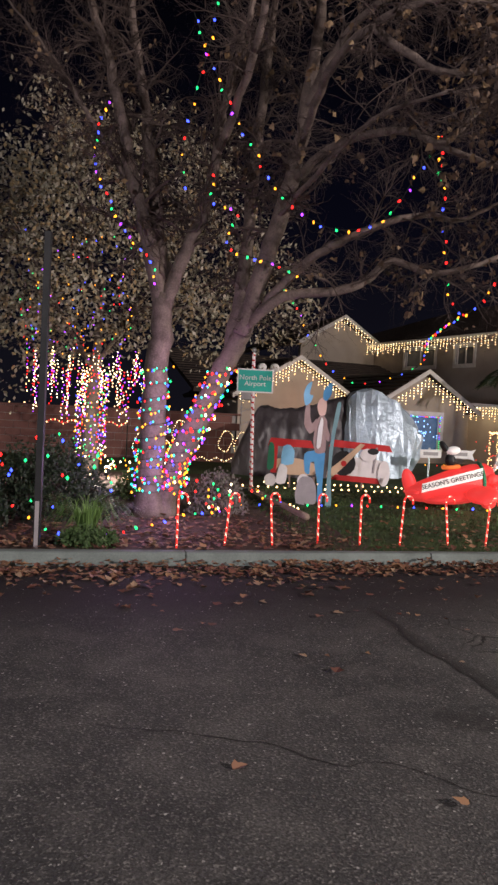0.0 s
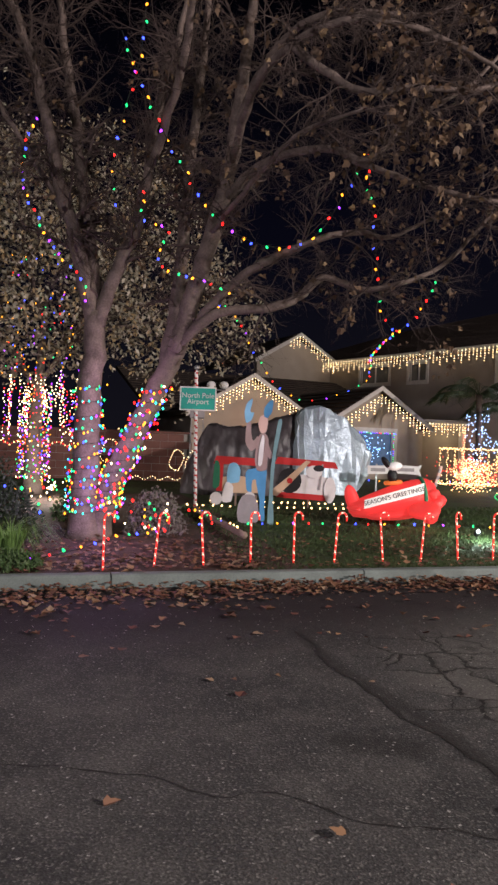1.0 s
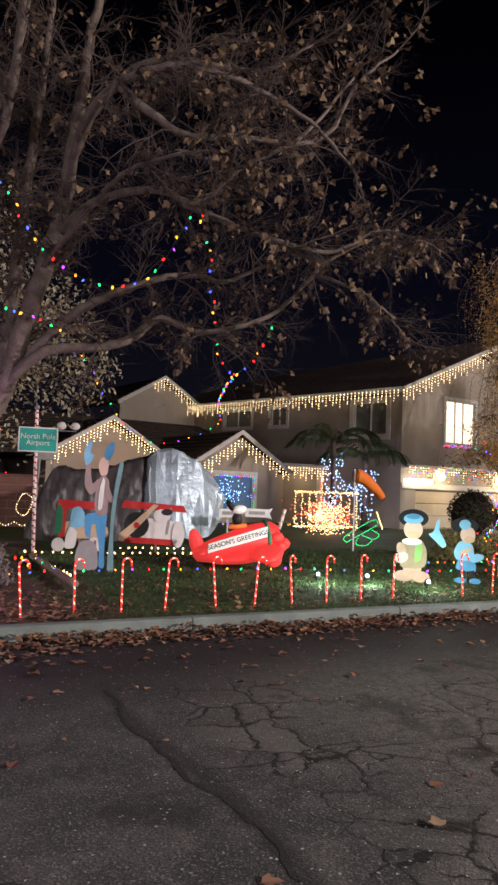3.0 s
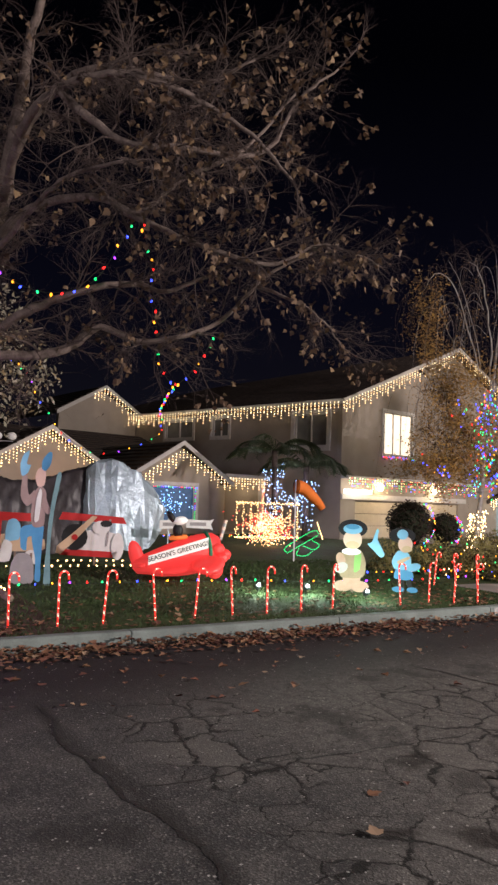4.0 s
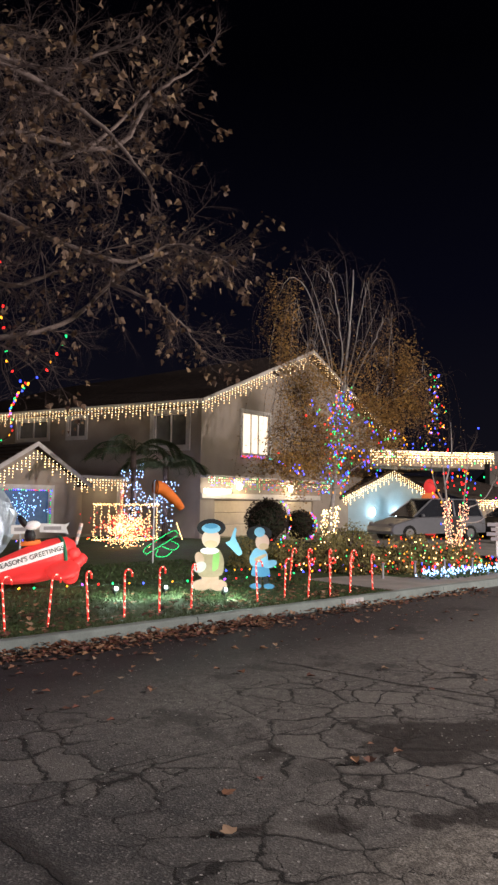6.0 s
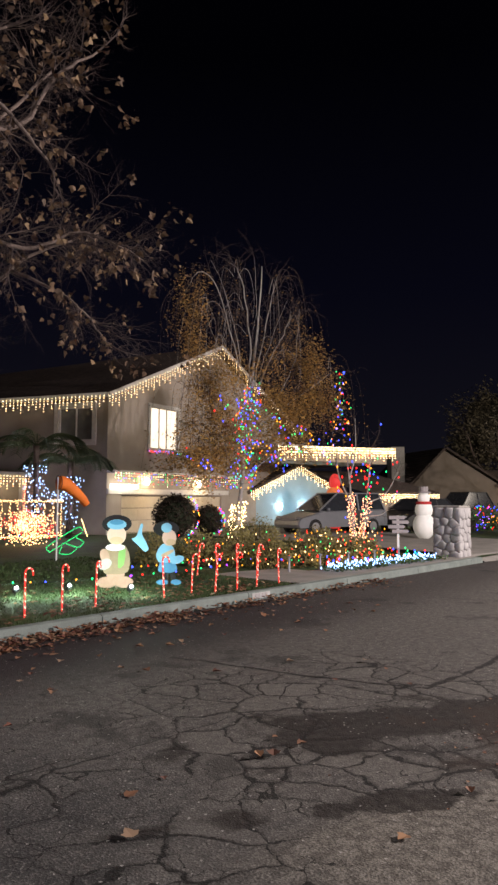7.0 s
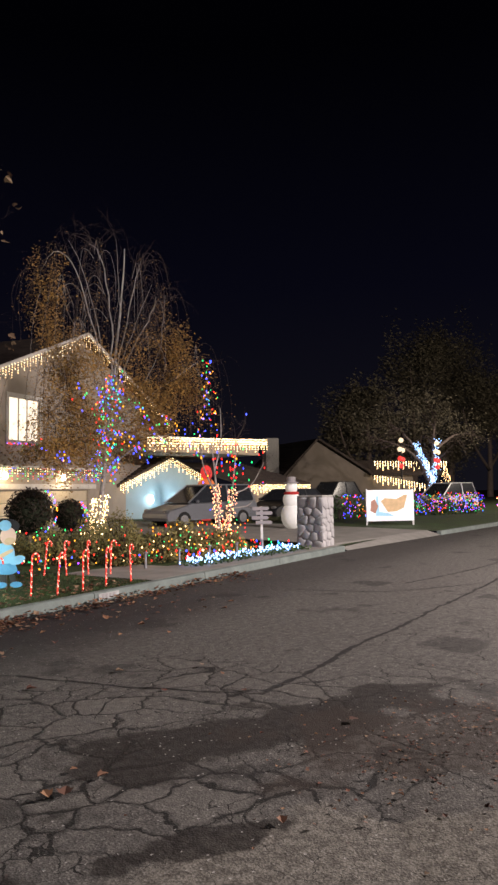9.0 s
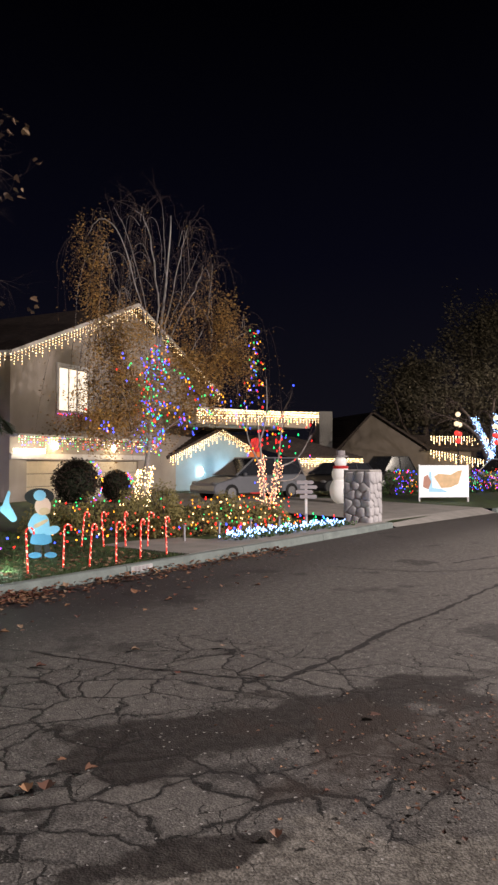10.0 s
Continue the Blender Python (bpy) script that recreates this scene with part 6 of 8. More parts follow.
cutout("plywood_biplane", "painted plywood biplane with a tan propeller and white cowling", on(2.75, 14.4), 0, [
    ("fuselage", [(-0.55, 0.3), (0.3, 0.25), (0.55, 0.35), (0.5, 0.62), (0.05, 0.72), (-0.5, 0.65)], M_WHITE),
    ("lower_wing", [(-0.7, 0.22), (0.45, 0.16), (0.5, 0.28), (-0.65, 0.34)], M_REDP),
    ("upper_wing", [(-0.75, 0.93), (0.62, 0.86), (0.55, 1.0), (-0.68, 1.08)], M_REDP),
    ("cowl", blob(-0.42, 0.58, 0.26, 0.27), M_BLACK),
    ("strut_shape", [(0.2, 0.4), (0.24, 0.4), (0.3, 0.95), (0.26, 0.95)], M_GREY),
    ("rider_shape", blob(0.1, 0.78, 0.18, 0.14), M_WHITE), ("rider_cap", blob(0.2, 0.86, 0.12, 0.07), M_BLACK),
    ("wheel_shape", blob(0.45, 0.4, 0.13, 0.28), M_WHITE),
    ("propeller", [(-0.78, 0.26), (-0.68, 0.24), (-0.4, 0.52), (-0.1, 0.86), (0.02, 1.0), (-0.08, 1.02), (-0.46, 0.66), (-0.76, 0.4)], M_TANP),
    ("hub", blob(-0.42, 0.58, 0.06, 0.06), M_REDP)])
M_COAT = mat("coat_paint", (0.24, 0.17, 0.11), (0.17, 0.12, 0.08), 0.7, scale=9, bump=0.05)
M_MINT = mat("pale_green_paint", (0.17, 0.32, 0.09), (0.12, 0.24, 0.07), 0.7, bump=0.05)
M_SHOE = mat("shoe_tan_paint", (0.36, 0.22, 0.17), (0.28, 0.17, 0.13), 0.7, scale=8, bump=0.05)
cutout("plywood_cutout", "painted plywood shape in tan and green with a pale blue wing", on(6.92, 11.1), -28, [
    ("hood_shape", blob(0.0, 1.12, 0.26, 0.16, 18), M_BLACK),
    ("foot_shape", blob(-0.16, 0.1, 0.17, 0.1), M_SHOE), ("foot_shape", blob(0.14, 0.1, 0.16, 0.1), M_SHOE),
    ("leg_shape", [(-0.15, 0.12), (-0.02, 0.16), (0.12, 0.12), (0.14, 0.34), (-0.14, 0.34)], M_SHOE),
    ("body_shape", [(-0.21, 0.27), (0.0, 0.24), (0.2, 0.28), (0.24, 0.5), (0.15, 0.74), (-0.13, 0.75), (-0.25, 0.52)], M_COAT),
    ("sleeve_shape", blob(-0.2, 0.56, 0.08, 0.13, 12, 0.3), M_SHOE),
    ("front_shape", [(0.03, 0.36), (0.13, 0.4), (0.16, 0.66), (0.05, 0.68)], M_MINT),
    ("collar_shape", blob(-0.02, 0.71, 0.17, 0.06), M_WHITE), ("bag_shape", blob(-0.19, 0.42, 0.12, 0.09, 12, 0.5), M_GREY),
    ("head_shape", blob(0.0, 0.92, 0.165, 0.17, 18), M_PINK), ("chin_shape", blob(0.0, 0.83, 0.12, 0.07), M_TANP),
    ("cap_shape", blob(0.0, 1.11, 0.17, 0.09), M_SKYBLUE), ("goggles_shape", blob(0.0, 1.15, 0.12, 0.045), M_BLUE),
    ("wing_shape", [(0.26, 0.86), (0.34, 0.9), (0.42, 1.12), (0.46, 1.1), (0.44, 0.94), (0.56, 0.7), (0.5, 0.63), (0.36, 0.76)], M_SKYBLUE)])
cutout("plywood_cutout", "painted plywood shape in blue and pale pink", on(7.9, 11.0), -32, [
    ("hood_shape", blob(-0.03, 1.02, 0.24, 0.14, 18), M_BLACK),
    ("leg_shape", [(-0.1, 0.06), (0.0, 0.06), (0.0, 0.3), (-0.08, 0.3)], M_BLACK), ("leg_shape", [(0.08, 0.06), (0.17, 0.08), (0.1, 0.3), (0.03, 0.3)], M_BLACK),
    ("foot_shape", blob(-0.09, 0.05, 0.11, 0.05), M_BLUE), ("foot_shape", blob(0.16, 0.05, 0.1, 0.05), M_BLUE),
    ("skirt_shape", [(-0.17, 0.26), (0.02, 0.22), (0.18, 0.27), (0.1, 0.46), (-0.1, 0.46)], M_BLUE),
    ("body_shape", [(-0.16, 0.42), (0.12, 0.42), (0.13, 0.62), (0.05, 0.74), (-0.1, 0.74), (-0.2, 0.58)], M_SKYBLUE),
    ("sash_shape", [(-0.08, 0.5), (0.1, 0.6), (0.1, 0.65), (-0.1, 0.56)], M_TANP),
    ("head_shape", blob(0.03, 0.86, 0.13, 0.15, 16), M_PINK), ("chin_shape", blob(0.06, 0.78, 0.09, 0.06), M_TANP),
    ("cap_shape", blob(-0.02, 1.04, 0.1, 0.09), M_SKYBLUE), ("mitt_shape", blob(0.18, 0.46, 0.13, 0.07, 12, 0.3), M_SKYBLUE)])

# ---- red inflatable aeroplane ----
M_INFL = mat("lit_red_nylon", (0.62, 0.03, 0.03), (0.5, 0.02, 0.025), 0.5, scale=2, bump=0.3, fine=9, emit=(1.0, 0.07, 0.06), power=0.46)
M_INFLW = mat("lit_white_nylon", (0.8, 0.78, 0.76), (0.7, 0.68, 0.66), 0.5, scale=2, bump=0.2, fine=9, emit=(1.0, 0.92, 0.85), power=0.22)
infl = thing("inflatable_plane", "glowing red inflatable aeroplane with a lettered white sash", "inflatable", on(4.05, 12.3), 2)
infl.matrix_world = pose(4.05, 12.3, gz(4.05, 12.3) + 0.03, 0, -7, 2)
g = Geo()
st = [(-0.82, 0.05, 0.34), (-0.75, 0.14, 0.34), (-0.45, 0.22, 0.36), (0.0, 0.29, 0.42), (0.4, 0.31, 0.47), (0.68, 0.28, 0.5), (0.8, 0.2, 0.5), (0.84, 0.06, 0.5)]
n = 16
for x, r, z in st:
    g.v += [(x, r * 0.9 * math.cos(6.2832 * j / n), z + r * math.sin(6.2832 * j / n)) for j in range(n)]
for i in range(len(st) - 1):
    g.f += [(i * n + j, (i + 1) * n + j, (i + 1) * n + (j + 1) % n, i * n + (j + 1) % n) for j in range(n)]
g.f += [tuple(range(n)), tuple((len(st) - 1) * n + j for j in reversed(range(n)))]
g.m = [0] * len(g.f)
part("fuselage", g, M_INFL, infl, smooth=True)
part("tail_fin", Geo().ell((-0.74, 0, 0.52), (0.13, 0.06, 0.28), 10, 8, m=pose(0, 0, 0, 0, -12, 0)), M_INFL, infl, smooth=True)
part("tailplane", Geo().ell((-0.72, 0, 0.36), (0.12, 0.34, 0.05), 12, 6), M_INFL, infl, smooth=True)
part("wing", Geo().ell((0.45, -0.42, 0.26), (0.3, 0.42, 0.1), 14, 7, m=pose(0, 0, 0, 14, 0, -18)), M_INFL, infl, smooth=True)
part("wing", Geo().ell((0.35, 0.42, 0.3), (0.26, 0.42, 0.09), 14, 7, m=pose(0, 0, 0, -14, 0, 18)), M_INFL, infl, smooth=True)
part("wheel", Geo().ell((0.6, -0.3, 0.1), (0.15, 0.09, 0.13), 10, 7), M_INFL, infl, smooth=True)
part("nose_ring", Geo().tube([(0.56, 0.275 * math.cos(a), 0.49 + 0.3 * math.sin(a)) for a in (6.2832 * k / 20 for k in range(20))], 0.035, 6, closed=True), M_DGREEN, infl, smooth=True)
sash = part("sash", Geo().plate([(-0.6, 0.36), (0.5, 0.54), (0.52, 0.73), (-0.58, 0.52)], 0.012, pose(0, -0.31, 0.0, 0, 0, -4.5)), M_INFLW, infl, "white sash")
lettering("SEASON'S GREETINGS", 0.116, pose(-0.04, -0.323, 0.54, 90, -9.3, -4.5), M_BLACK, sash)
part("belly", Geo().ell((0.1, -0.1, 0.2), (0.66, 0.32, 0.11), 18, 9, lump=0.12), M_INFL, infl, smooth=True)
for x, y, z, r in ((0.72, -0.24, 0.5, 0.10), (0.86, -0.12, 0.36, 0.11), (0.76, -0.3, 0.33, 0.09), (0.6, -0.36, 0.17, 0.12)):
    part("engine_lobe", Geo().ell((x, y, z), (r * 1.2, r, r), 12, 8, lump=0.15), M_INFL, infl, smooth=True)
g = Geo().tube([(0.84 + 0.012 * k, 0.0, 0.62 + 0.03 * k) for k in range(13)], 0.035, 8)
for i in range(12 * 8):
    g.m[i] = (i // 8) // 2 % 2
part("propeller", g, [M_GREY, M_PINK], infl, "grey and pink striped propeller blade", smooth=True)
part("rider_seat", Geo().tube([(0.05 + 0.14 * math.cos(a), 0.12 * math.sin(a), 0.76) for a in (6.2832 * k / 16 for k in range(16))], 0.04, 6, closed=True), mat("orange_ring", (0.8, 0.2, 0.05), None, 0.5, emit=(1, 0.25, 0.05), power=0.4), infl, smooth=True)
part("rider_body", Geo().ell((0.05, 0, 0.88), (0.1, 0.1, 0.13), 10, 8), M_BLACK, infl, smooth=True)
part("rider", Geo().ell((0.1, -0.04, 1.06), (0.14, 0.09, 0.08), 10, 7), M_INFLW, infl, "plain white rounded shape", smooth=True)
part("rider_cap", Geo().ell((-0.05, 0, 1.14), (0.06, 0.1, 0.13), 10, 7, m=pose(0, 0, 0, 0, -30, 0)), M_BLACK, infl, smooth=True)
lamp("inflatable_glow", "POINT", Vector(infl.location) + Vector((0.0, -0.75, 0.35)), 2.0, (1.0, 0.15, 0.1), 0.2)

# ---- white direction boards ----
ds = thing("arrow_sign", "white arrow board with unreadable bars on a thin stake", "sign", on(5.0, 16.0), 0)
part("stake", Geo().box(-0.42, 0.012, -0.05, -0.38, 0.04, 0.95), M_STEEL, ds)
part("board", Geo().plate([(-0.62, 0.7), (-0.12, 0.72), (-0.12, 0.92), (-0.62, 0.9)], 0.02), M_WHITE, ds)
part("arrow", Geo().plate([(0.02, 0.74), (0.6, 0.72), (0.68, 0.68), (0.62, 0.83), (0.7, 0.96), (0.6, 0.92), (0.02, 0.94)], 0.02), M_WHITE, ds)
part("bar", Geo().box(-0.55, -0.014, 0.77, -0.2, -0.0105, 0.85), M_GREY, ds)
part("bar", Geo().box(0.1, -0.014, 0.79, 0.5, -0.0105, 0.87), M_GREY, ds)

# ---- framework aeroplane of lights ----
fr = thing("light_frame_biplane", "wire-frame biplane packed with warm white and red lights", "light sculpture", on(8.0, 21.0), 8)
lines = []
for z in (0.25, 1.35):
    lines.append([(0, 0, z), (2.1, 0, z), (2.1, 0.5, z), (0, 0.5, z), (0, 0, z)])
for x in (0.05, 0.55, 1.45, 2.05):
    lines += [[(x, 0, 0.25), (x, 0, 1.35)], [(x, 0.5, 0.25), (x, 0.5, 1.35)]]
for r in (0.18, 0.3, 0.42):
    lines.append([(1.05 + r * math.cos(a), -0.1, 0.62 + r * 0.8 * math.sin(a)) for a in (6.2832 * k / 18 for k in range(19))])
g, bg = Geo(), Geo()
rng = random.Random(77)
for k, ln in enumerate(lines):
    g.tube([Vector(p) for p in ln], 0.008, 4)
    for p in along(ln, 0.045):
        bg.octa(p + Vector((rng.gauss(0, 0.012), rng.gauss(0, 0.012), rng.gauss(0, 0.02))), 0.016, 1 if k >= 10 and rng.random() < 0.5 else 0)
for _ in range(620):
    bg.octa((rng.gauss(1.05, 0.45), rng.uniform(-0.1, 0.4), rng.gauss(0.6, 0.24)), 0.018, 1 if rng.random() < 0.35 else 0)
for _ in range(70):
    bg.octa((rng.gauss(0.9, 0.3), rng.uniform(-0.3, 0.1), rng.uniform(0.02, 0.3)), 0.014, 0)
part("frame", g, M_METAL, fr)
part("bulbs", bg, [WARM, R_], fr, kind="stuff")
gp = thing("light_frame_plane", "small wire-frame aeroplane outlined in green lights", "light sculpture", on(8.45, 17.0), 12)
lines = [[(-0.5, 0, 0.1), (0.45, 0, 0.55)], [(-0.5, 0, 0.1), (-0.55, 0, 0.25), (0.3, 0, 0.68), (0.5, 0, 0.6)], [(0.0, 0, 0.28), (0.35, 0, 0.18), (0.52, 0, 0.3), (0.3, 0, 0.42)], [(-0.15, 0, 0.2), (-0.2, 0, 0.05), (0.1, 0, 0.02), (0.3, 0, 0.14)]]
g, bg = Geo(), Geo()
for ln in lines:
    g.tube([Vector(p) for p in spline(ln, 5)], 0.008, 4)
    for p in along(spline(ln, 5), 0.035):
        bg.octa(p, 0.015, 0)
for p in along([(0.42, -0.02, 0.9), (0.62, -0.02, 0.45)], 0.03):
    bg.octa(p, 0.016, 1)
part("frame", g, M_METAL, gp)
part("bulbs", bg, [G_, WARM], gp, kind="stuff")

# ---- windsock ----
ws = thing("windsock", "orange fabric windsock hanging from a pale pole", "windsock", on(7.62, 15.6), 5)
part("pole", Geo().tube([(0, 0, -0.05), (0, 0, 1.95)], 0.02, 8), M_WHITE, ws)
part("sock", Geo().tube(spline([(0.02, 0, 1.82), (0.2, 0, 1.78), (0.45, 0, 1.6), (0.66, 0, 1.42), (0.76, 0, 1.3)], 4), [0.17, 0.168, 0.165, 0.162, 0.158, 0.152, 0.146, 0.14, 0.134, 0.128, 0.12, 0.114, 0.108, 0.102, 0.097, 0.092, 0.088][:17], 12, caps=True), M_ORANGE, ws, smooth=True)
part("ring", Geo().tube([(0.02, 0.17 * math.cos(a), 1.82 + 0.17 * math.sin(a)) for a in (6.2832 * k / 16 for k in range(16))], 0.008, 5, closed=True), M_METAL, ws)

# ---- lawn spotlights ----
for x, y, tx, ty, w in ((5.13, 11.05, 5.2, 12.4, 9), (5.97, 10.93, 6.9, 12.2, 9), (6.78, 10.3, 7.2, 11.4, 16)):
    sp = thing("lawn_spotlight", "small bright spotlight staked in the lawn", "spotlight", on(x, y), group="lawn spotlights")
    part("stake", Geo().tube([(0, 0, -0.1), (0, 0, 0.08)], 0.01, 5), M_METAL, sp)
    part("housing", Geo().tube([(0, 0.06, 0.06), (0, 0, 0.1), (0, -0.05, 0.13)], [0.03, 0.055, 0.06], 10), M_BLACK, sp, smooth=True)
    part("lens", Geo().ell((0, -0.055, 0.135), (0.028, 0.015, 0.028), 10, 6), M_COOLLAMP, sp, smooth=True)
    lamp("spot_lamp", "SPOT", (x, y + 0.03, gz(x, y) + 0.24), w * 2.4, (0.8, 1.0, 0.84), 0.05, (tx, ty, 0.35), 120, 0.8)
    lamp("spot_spill", "POINT", (x + 0.02, y - 0.22, gz(x, y) + 0.2), (36 if w < 10 else 30), (0.72, 1.0, 0.82), 0.06)

# light thrown by the massed bulbs on the two trunks
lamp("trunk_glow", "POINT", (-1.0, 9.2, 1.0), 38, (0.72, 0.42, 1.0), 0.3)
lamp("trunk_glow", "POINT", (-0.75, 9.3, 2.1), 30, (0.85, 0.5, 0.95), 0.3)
# fixture and lamp added only to brighten the street tree from below
fl = thing("added_floodlight", "small added floodlight to brighten the street tree's leaves", "floodlight", on(-2.7, 14.3))
part("stake", Geo().tube([(0, 0, -0.1), (0, 0, 0.12)], 0.012, 5), M_METAL, fl)
part("housing", Geo().tube([(0, -0.05, 0.1), (0, 0.0, 0.14), (0, 0.05, 0.2)], [0.04, 0.07, 0.08], 10), M_BLACK, fl)
part("lens", Geo().ell((0, 0.06, 0.21), (0.07, 0.03, 0.07), 8, 6), M_COOLLAMP, fl)
lamp("tree_fill_lamp", "POINT", (-2.7, 14.45, 0.75), 150, (1.0, 0.9, 0.8), 0.12)

# ---- palms and clipped shrubs by the house ----


def palm(at, height, seed):
    rng = random.Random(seed)
    ob = thing("palm_tree", "small feathery palm with lights wound on its trunk", "palm tree", at, group="palms by the house")
    part("trunk", Geo().tube([(0, 0, -0.05), (0.04, 0, height * 0.5), (0.0, 0, height)], [0.13, 0.1, 0.11], 9), M_BARK, ob, smooth=True)
    for k in range(15):
        a = 2 * math.pi * k / 15 + rng.uniform(-0.2, 0.2)
        rise, ln = rng.uniform(0.1, 0.9), rng.uniform(1.3, 1.8)
        d = Vector((math.cos(a), math.sin(a), 0))
        spine = spline([(0, 0, height), tuple(d * ln * 0.4 + Vector((0, 0, height + rise * 0.6))), tuple(d * ln * 0.8 + Vector((0, 0, height + rise * 0.45))), tuple(d * ln + Vector((0, 0, height + rise * 0.1 - 0.25)))], 6)
        g = Geo().tube(spine, 0.012, 4)
        side = Vector((-d.y, d.x, 0))
        for i, p in enumerate(spine[2:]):
            for s in (-1, 1):
                tip = p + (side * s * 0.9 + d * 0.6 + Vector((0, 0, -0.55))) * rng.uniform(0.28, 0.44)
                w = d * 0.03
                g.add([p - w, p + w, tip], [(0, 1, 2)])
                q = p + d * 0.035
                tip = q + (side * s * 0.9 + d * 0.6 + Vector((0, 0, -0.45))) * rng.uniform(0.28, 0.44)
                g.add([q - w, q + w, tip], [(0, 1, 2)])
        part("frond", g, M_PALM, ob)


palm(on(10.15, 24.0), 3.3, 1)
palm(on(11.6, 24.4), 2.8, 2)
wrap([(10.15, 24.0, 0.8), (10.15, 24.0, 3.0)], (0.16, 0.3), 10, 90, [COOL], "cool white lights wound round a palm", 0.02, 0.14, seed=8)
wrap([(11.6, 24.4, 0.8), (11.6, 24.4, 2.5)], (0.16, 0.3), 9, 80, [COOL], "cool white lights wound round the lower palm", 0.02, 0.16, seed=9)
rng = random.Random(5)
bulbs = [Vector((10.15 + 1.45 * t + rng.gauss(0, 0.08), 23.8, 1.6 + 0.7 * abs(2 * t - 1) + rng.gauss(0, 0.15))) for t in (rng.random() for _ in range(50))]
minis("tree_lights", None, bulbs, [COOL], "cool white lights strung between the palms", 0.02)
bulbs = [HOUSE @ Vector((-6.6 + 2.25 * t, 3.9, 2.13)) for t in (k / 26 for k in range(27))] + [HOUSE @ Vector((-4.42, 3.9, 0.85 + 1.3 * k / 16)) for k in range(17)]
minis("window_lights", None, bulbs, [G_, R_, B_, P_, G_], "coloured lights framing the front window", 0.018)
bulbs = [HOUSE @ Vector((-5.6 + rng.gauss(0, 0.42), 3.9, 1.5 + rng.gauss(0, 0.28))) for _ in range(90)]
minis("window_lights", None, bulbs, [COOL, glow("ice_bulb", (0.2, 0.5, 1.0), 5)], "blue-white lights behind the front window", 0.018)
bulbs = [HOUSE @ Vector((2.5 + 2.3 * t, -0.12, 3.72 + 0.1 * rng.random())) for t in (k / 30 for k in range(31))]
minis("window_lights", None, bulbs, [B_, R_, G_, B_], "blue and red lights along the upper window sill", 0.02)
bulbs = [HOUSE @ Vector((-0.88 + rng.gauss(0, 0.03), 3.72, 0.5 + 2.0 * k / 40)) for k in range(41)]
minis("post_lights", None, bulbs, [WARM, R_], "warm lights wound on the porch post", 0.018)
bulbs = [HOUSE @ Vector((-7 + 6.0 * k / 24, 2.2 + 0.4 * math.sin(k), 0.32)) for k in range(25)]
minis("path_lights", None, bulbs, [B_, G_, Y_, R_], "coloured lights along the foot of the house", 0.022)
lamp("palm_glow", "POINT", (10.9, 23.2, 2.0), 95, (0.72, 0.66, 1.0), 0.3)


M_TOPIARY = mat("dark_clipped_leaf", (0.05, 0.036, 0.024), (0.022, 0.016, 0.012), 0.6, scale=3, bump=0, fine=20)


def topiary(at, r, seed):
    rng = random.Random(seed)
    ob = thing("topiary_ball", "dark clipped ball shrub with lights on one side", "topiary", at, group="clipped shrubs")
    part("stem", Geo().tube([(0, 0, -0.05), (0, 0, r)], 0.05, 7), M_BARK, ob)
    # dark body added inside to stand in for shade between the leaves
    part("core", Geo().ell((0, 0, r * 1.25), r * 0.86, 14, 10, lump=0.1), mat("shrub_shade_core", (0.02, 0.025, 0.012), None, 0.9, bump=0.2), ob, smooth=True)
    g = Geo()
    for _ in range(int(2600 * r)):
        d = Vector((rng.gauss(0, 1), rng.gauss(0, 1), rng.gauss(0, 1))).normalized()
        small_leaf(g, d * r * rng.uniform(0.8, 1.02) + Vector((0, 0, r * 1.25)), 0.05, rng)
    part("foliage", g, M_TOPIARY, ob, kind="stuff")
    bulbs = [Vector(at) + Vector((r * 1.1 * math.cos(a) * math.cos(b), -r * 1.1 * math.sin(a) * math.cos(b), r * (1.25 + 1.1 * math.sin(b)))) for a, b in ((rng.uniform(0.3, 1.3), rng.uniform(-0.9, 0.9)) for _ in range(34))]
    minis("bush_lights", None, bulbs, MULTI, "coloured lights on a clipped shrub", 0.022)


topiary(on(12.85, 19.0), 0.72, 1)
topiary(on(15.2, 20.6), 0.55, 2)

# ---- the hedge with its lights ----
rng = random.Random(15)
for k, (x, y, h) in enumerate(((9.6, 14.2, 0.75), (10.3, 13.6, 0.8), (11.0, 13.0, 0.85), (11.5, 12.4, 0.8), (12.3, 12.3, 0.78), (13.1, 12.35, 0.74), (13.9, 12.45, 0.72), (14.7, 12.6, 0.66), (12.0, 14.6, 1.0), (13.3, 15.2, 1.05), (14.6, 14.2, 0.8))):
    shrub("hedge_shrub", "clipped green and bronze hedge shrub hung with lights", on(x, y), (0.62, 0.5, h), mat("hedge_leaf", (0.30, 0.25, 0.09), (0.13, 0.12, 0.045), 0.6, scale=3, bump=0, fine=14) if k == 0 else bpy.data.materials["hedge_leaf"], 1700, 0.036, 40 + k)
bulbs = []
for _ in range(190):
    t = rng.random()
    x = 9.4 + 5.8 * t
    y = (14.0 - 1.05 * (x - 9.4) if x < 11.2 else 12.1 + 0.12 * (x - 11.2)) - 0.42 + rng.gauss(0, 0.06)
    bulbs.append(Vector((x, y, 0.25 + rng.random() ** 1.3 * 0.75)))
minis("hedge_lights", None, bulbs, [WARM, Y_, R_, G_, WARM, Y_, R_], "warm, red and green lights spread over the hedge", 0.0155)
bulbs = [Vector((11.9 + 4.5 * t, 11.0 + 0.75 * t + rng.uniform(-0.25, 0.25), 0.2 + 0.14 * rng.random())) for t in (rng.random() for _ in range(210))]
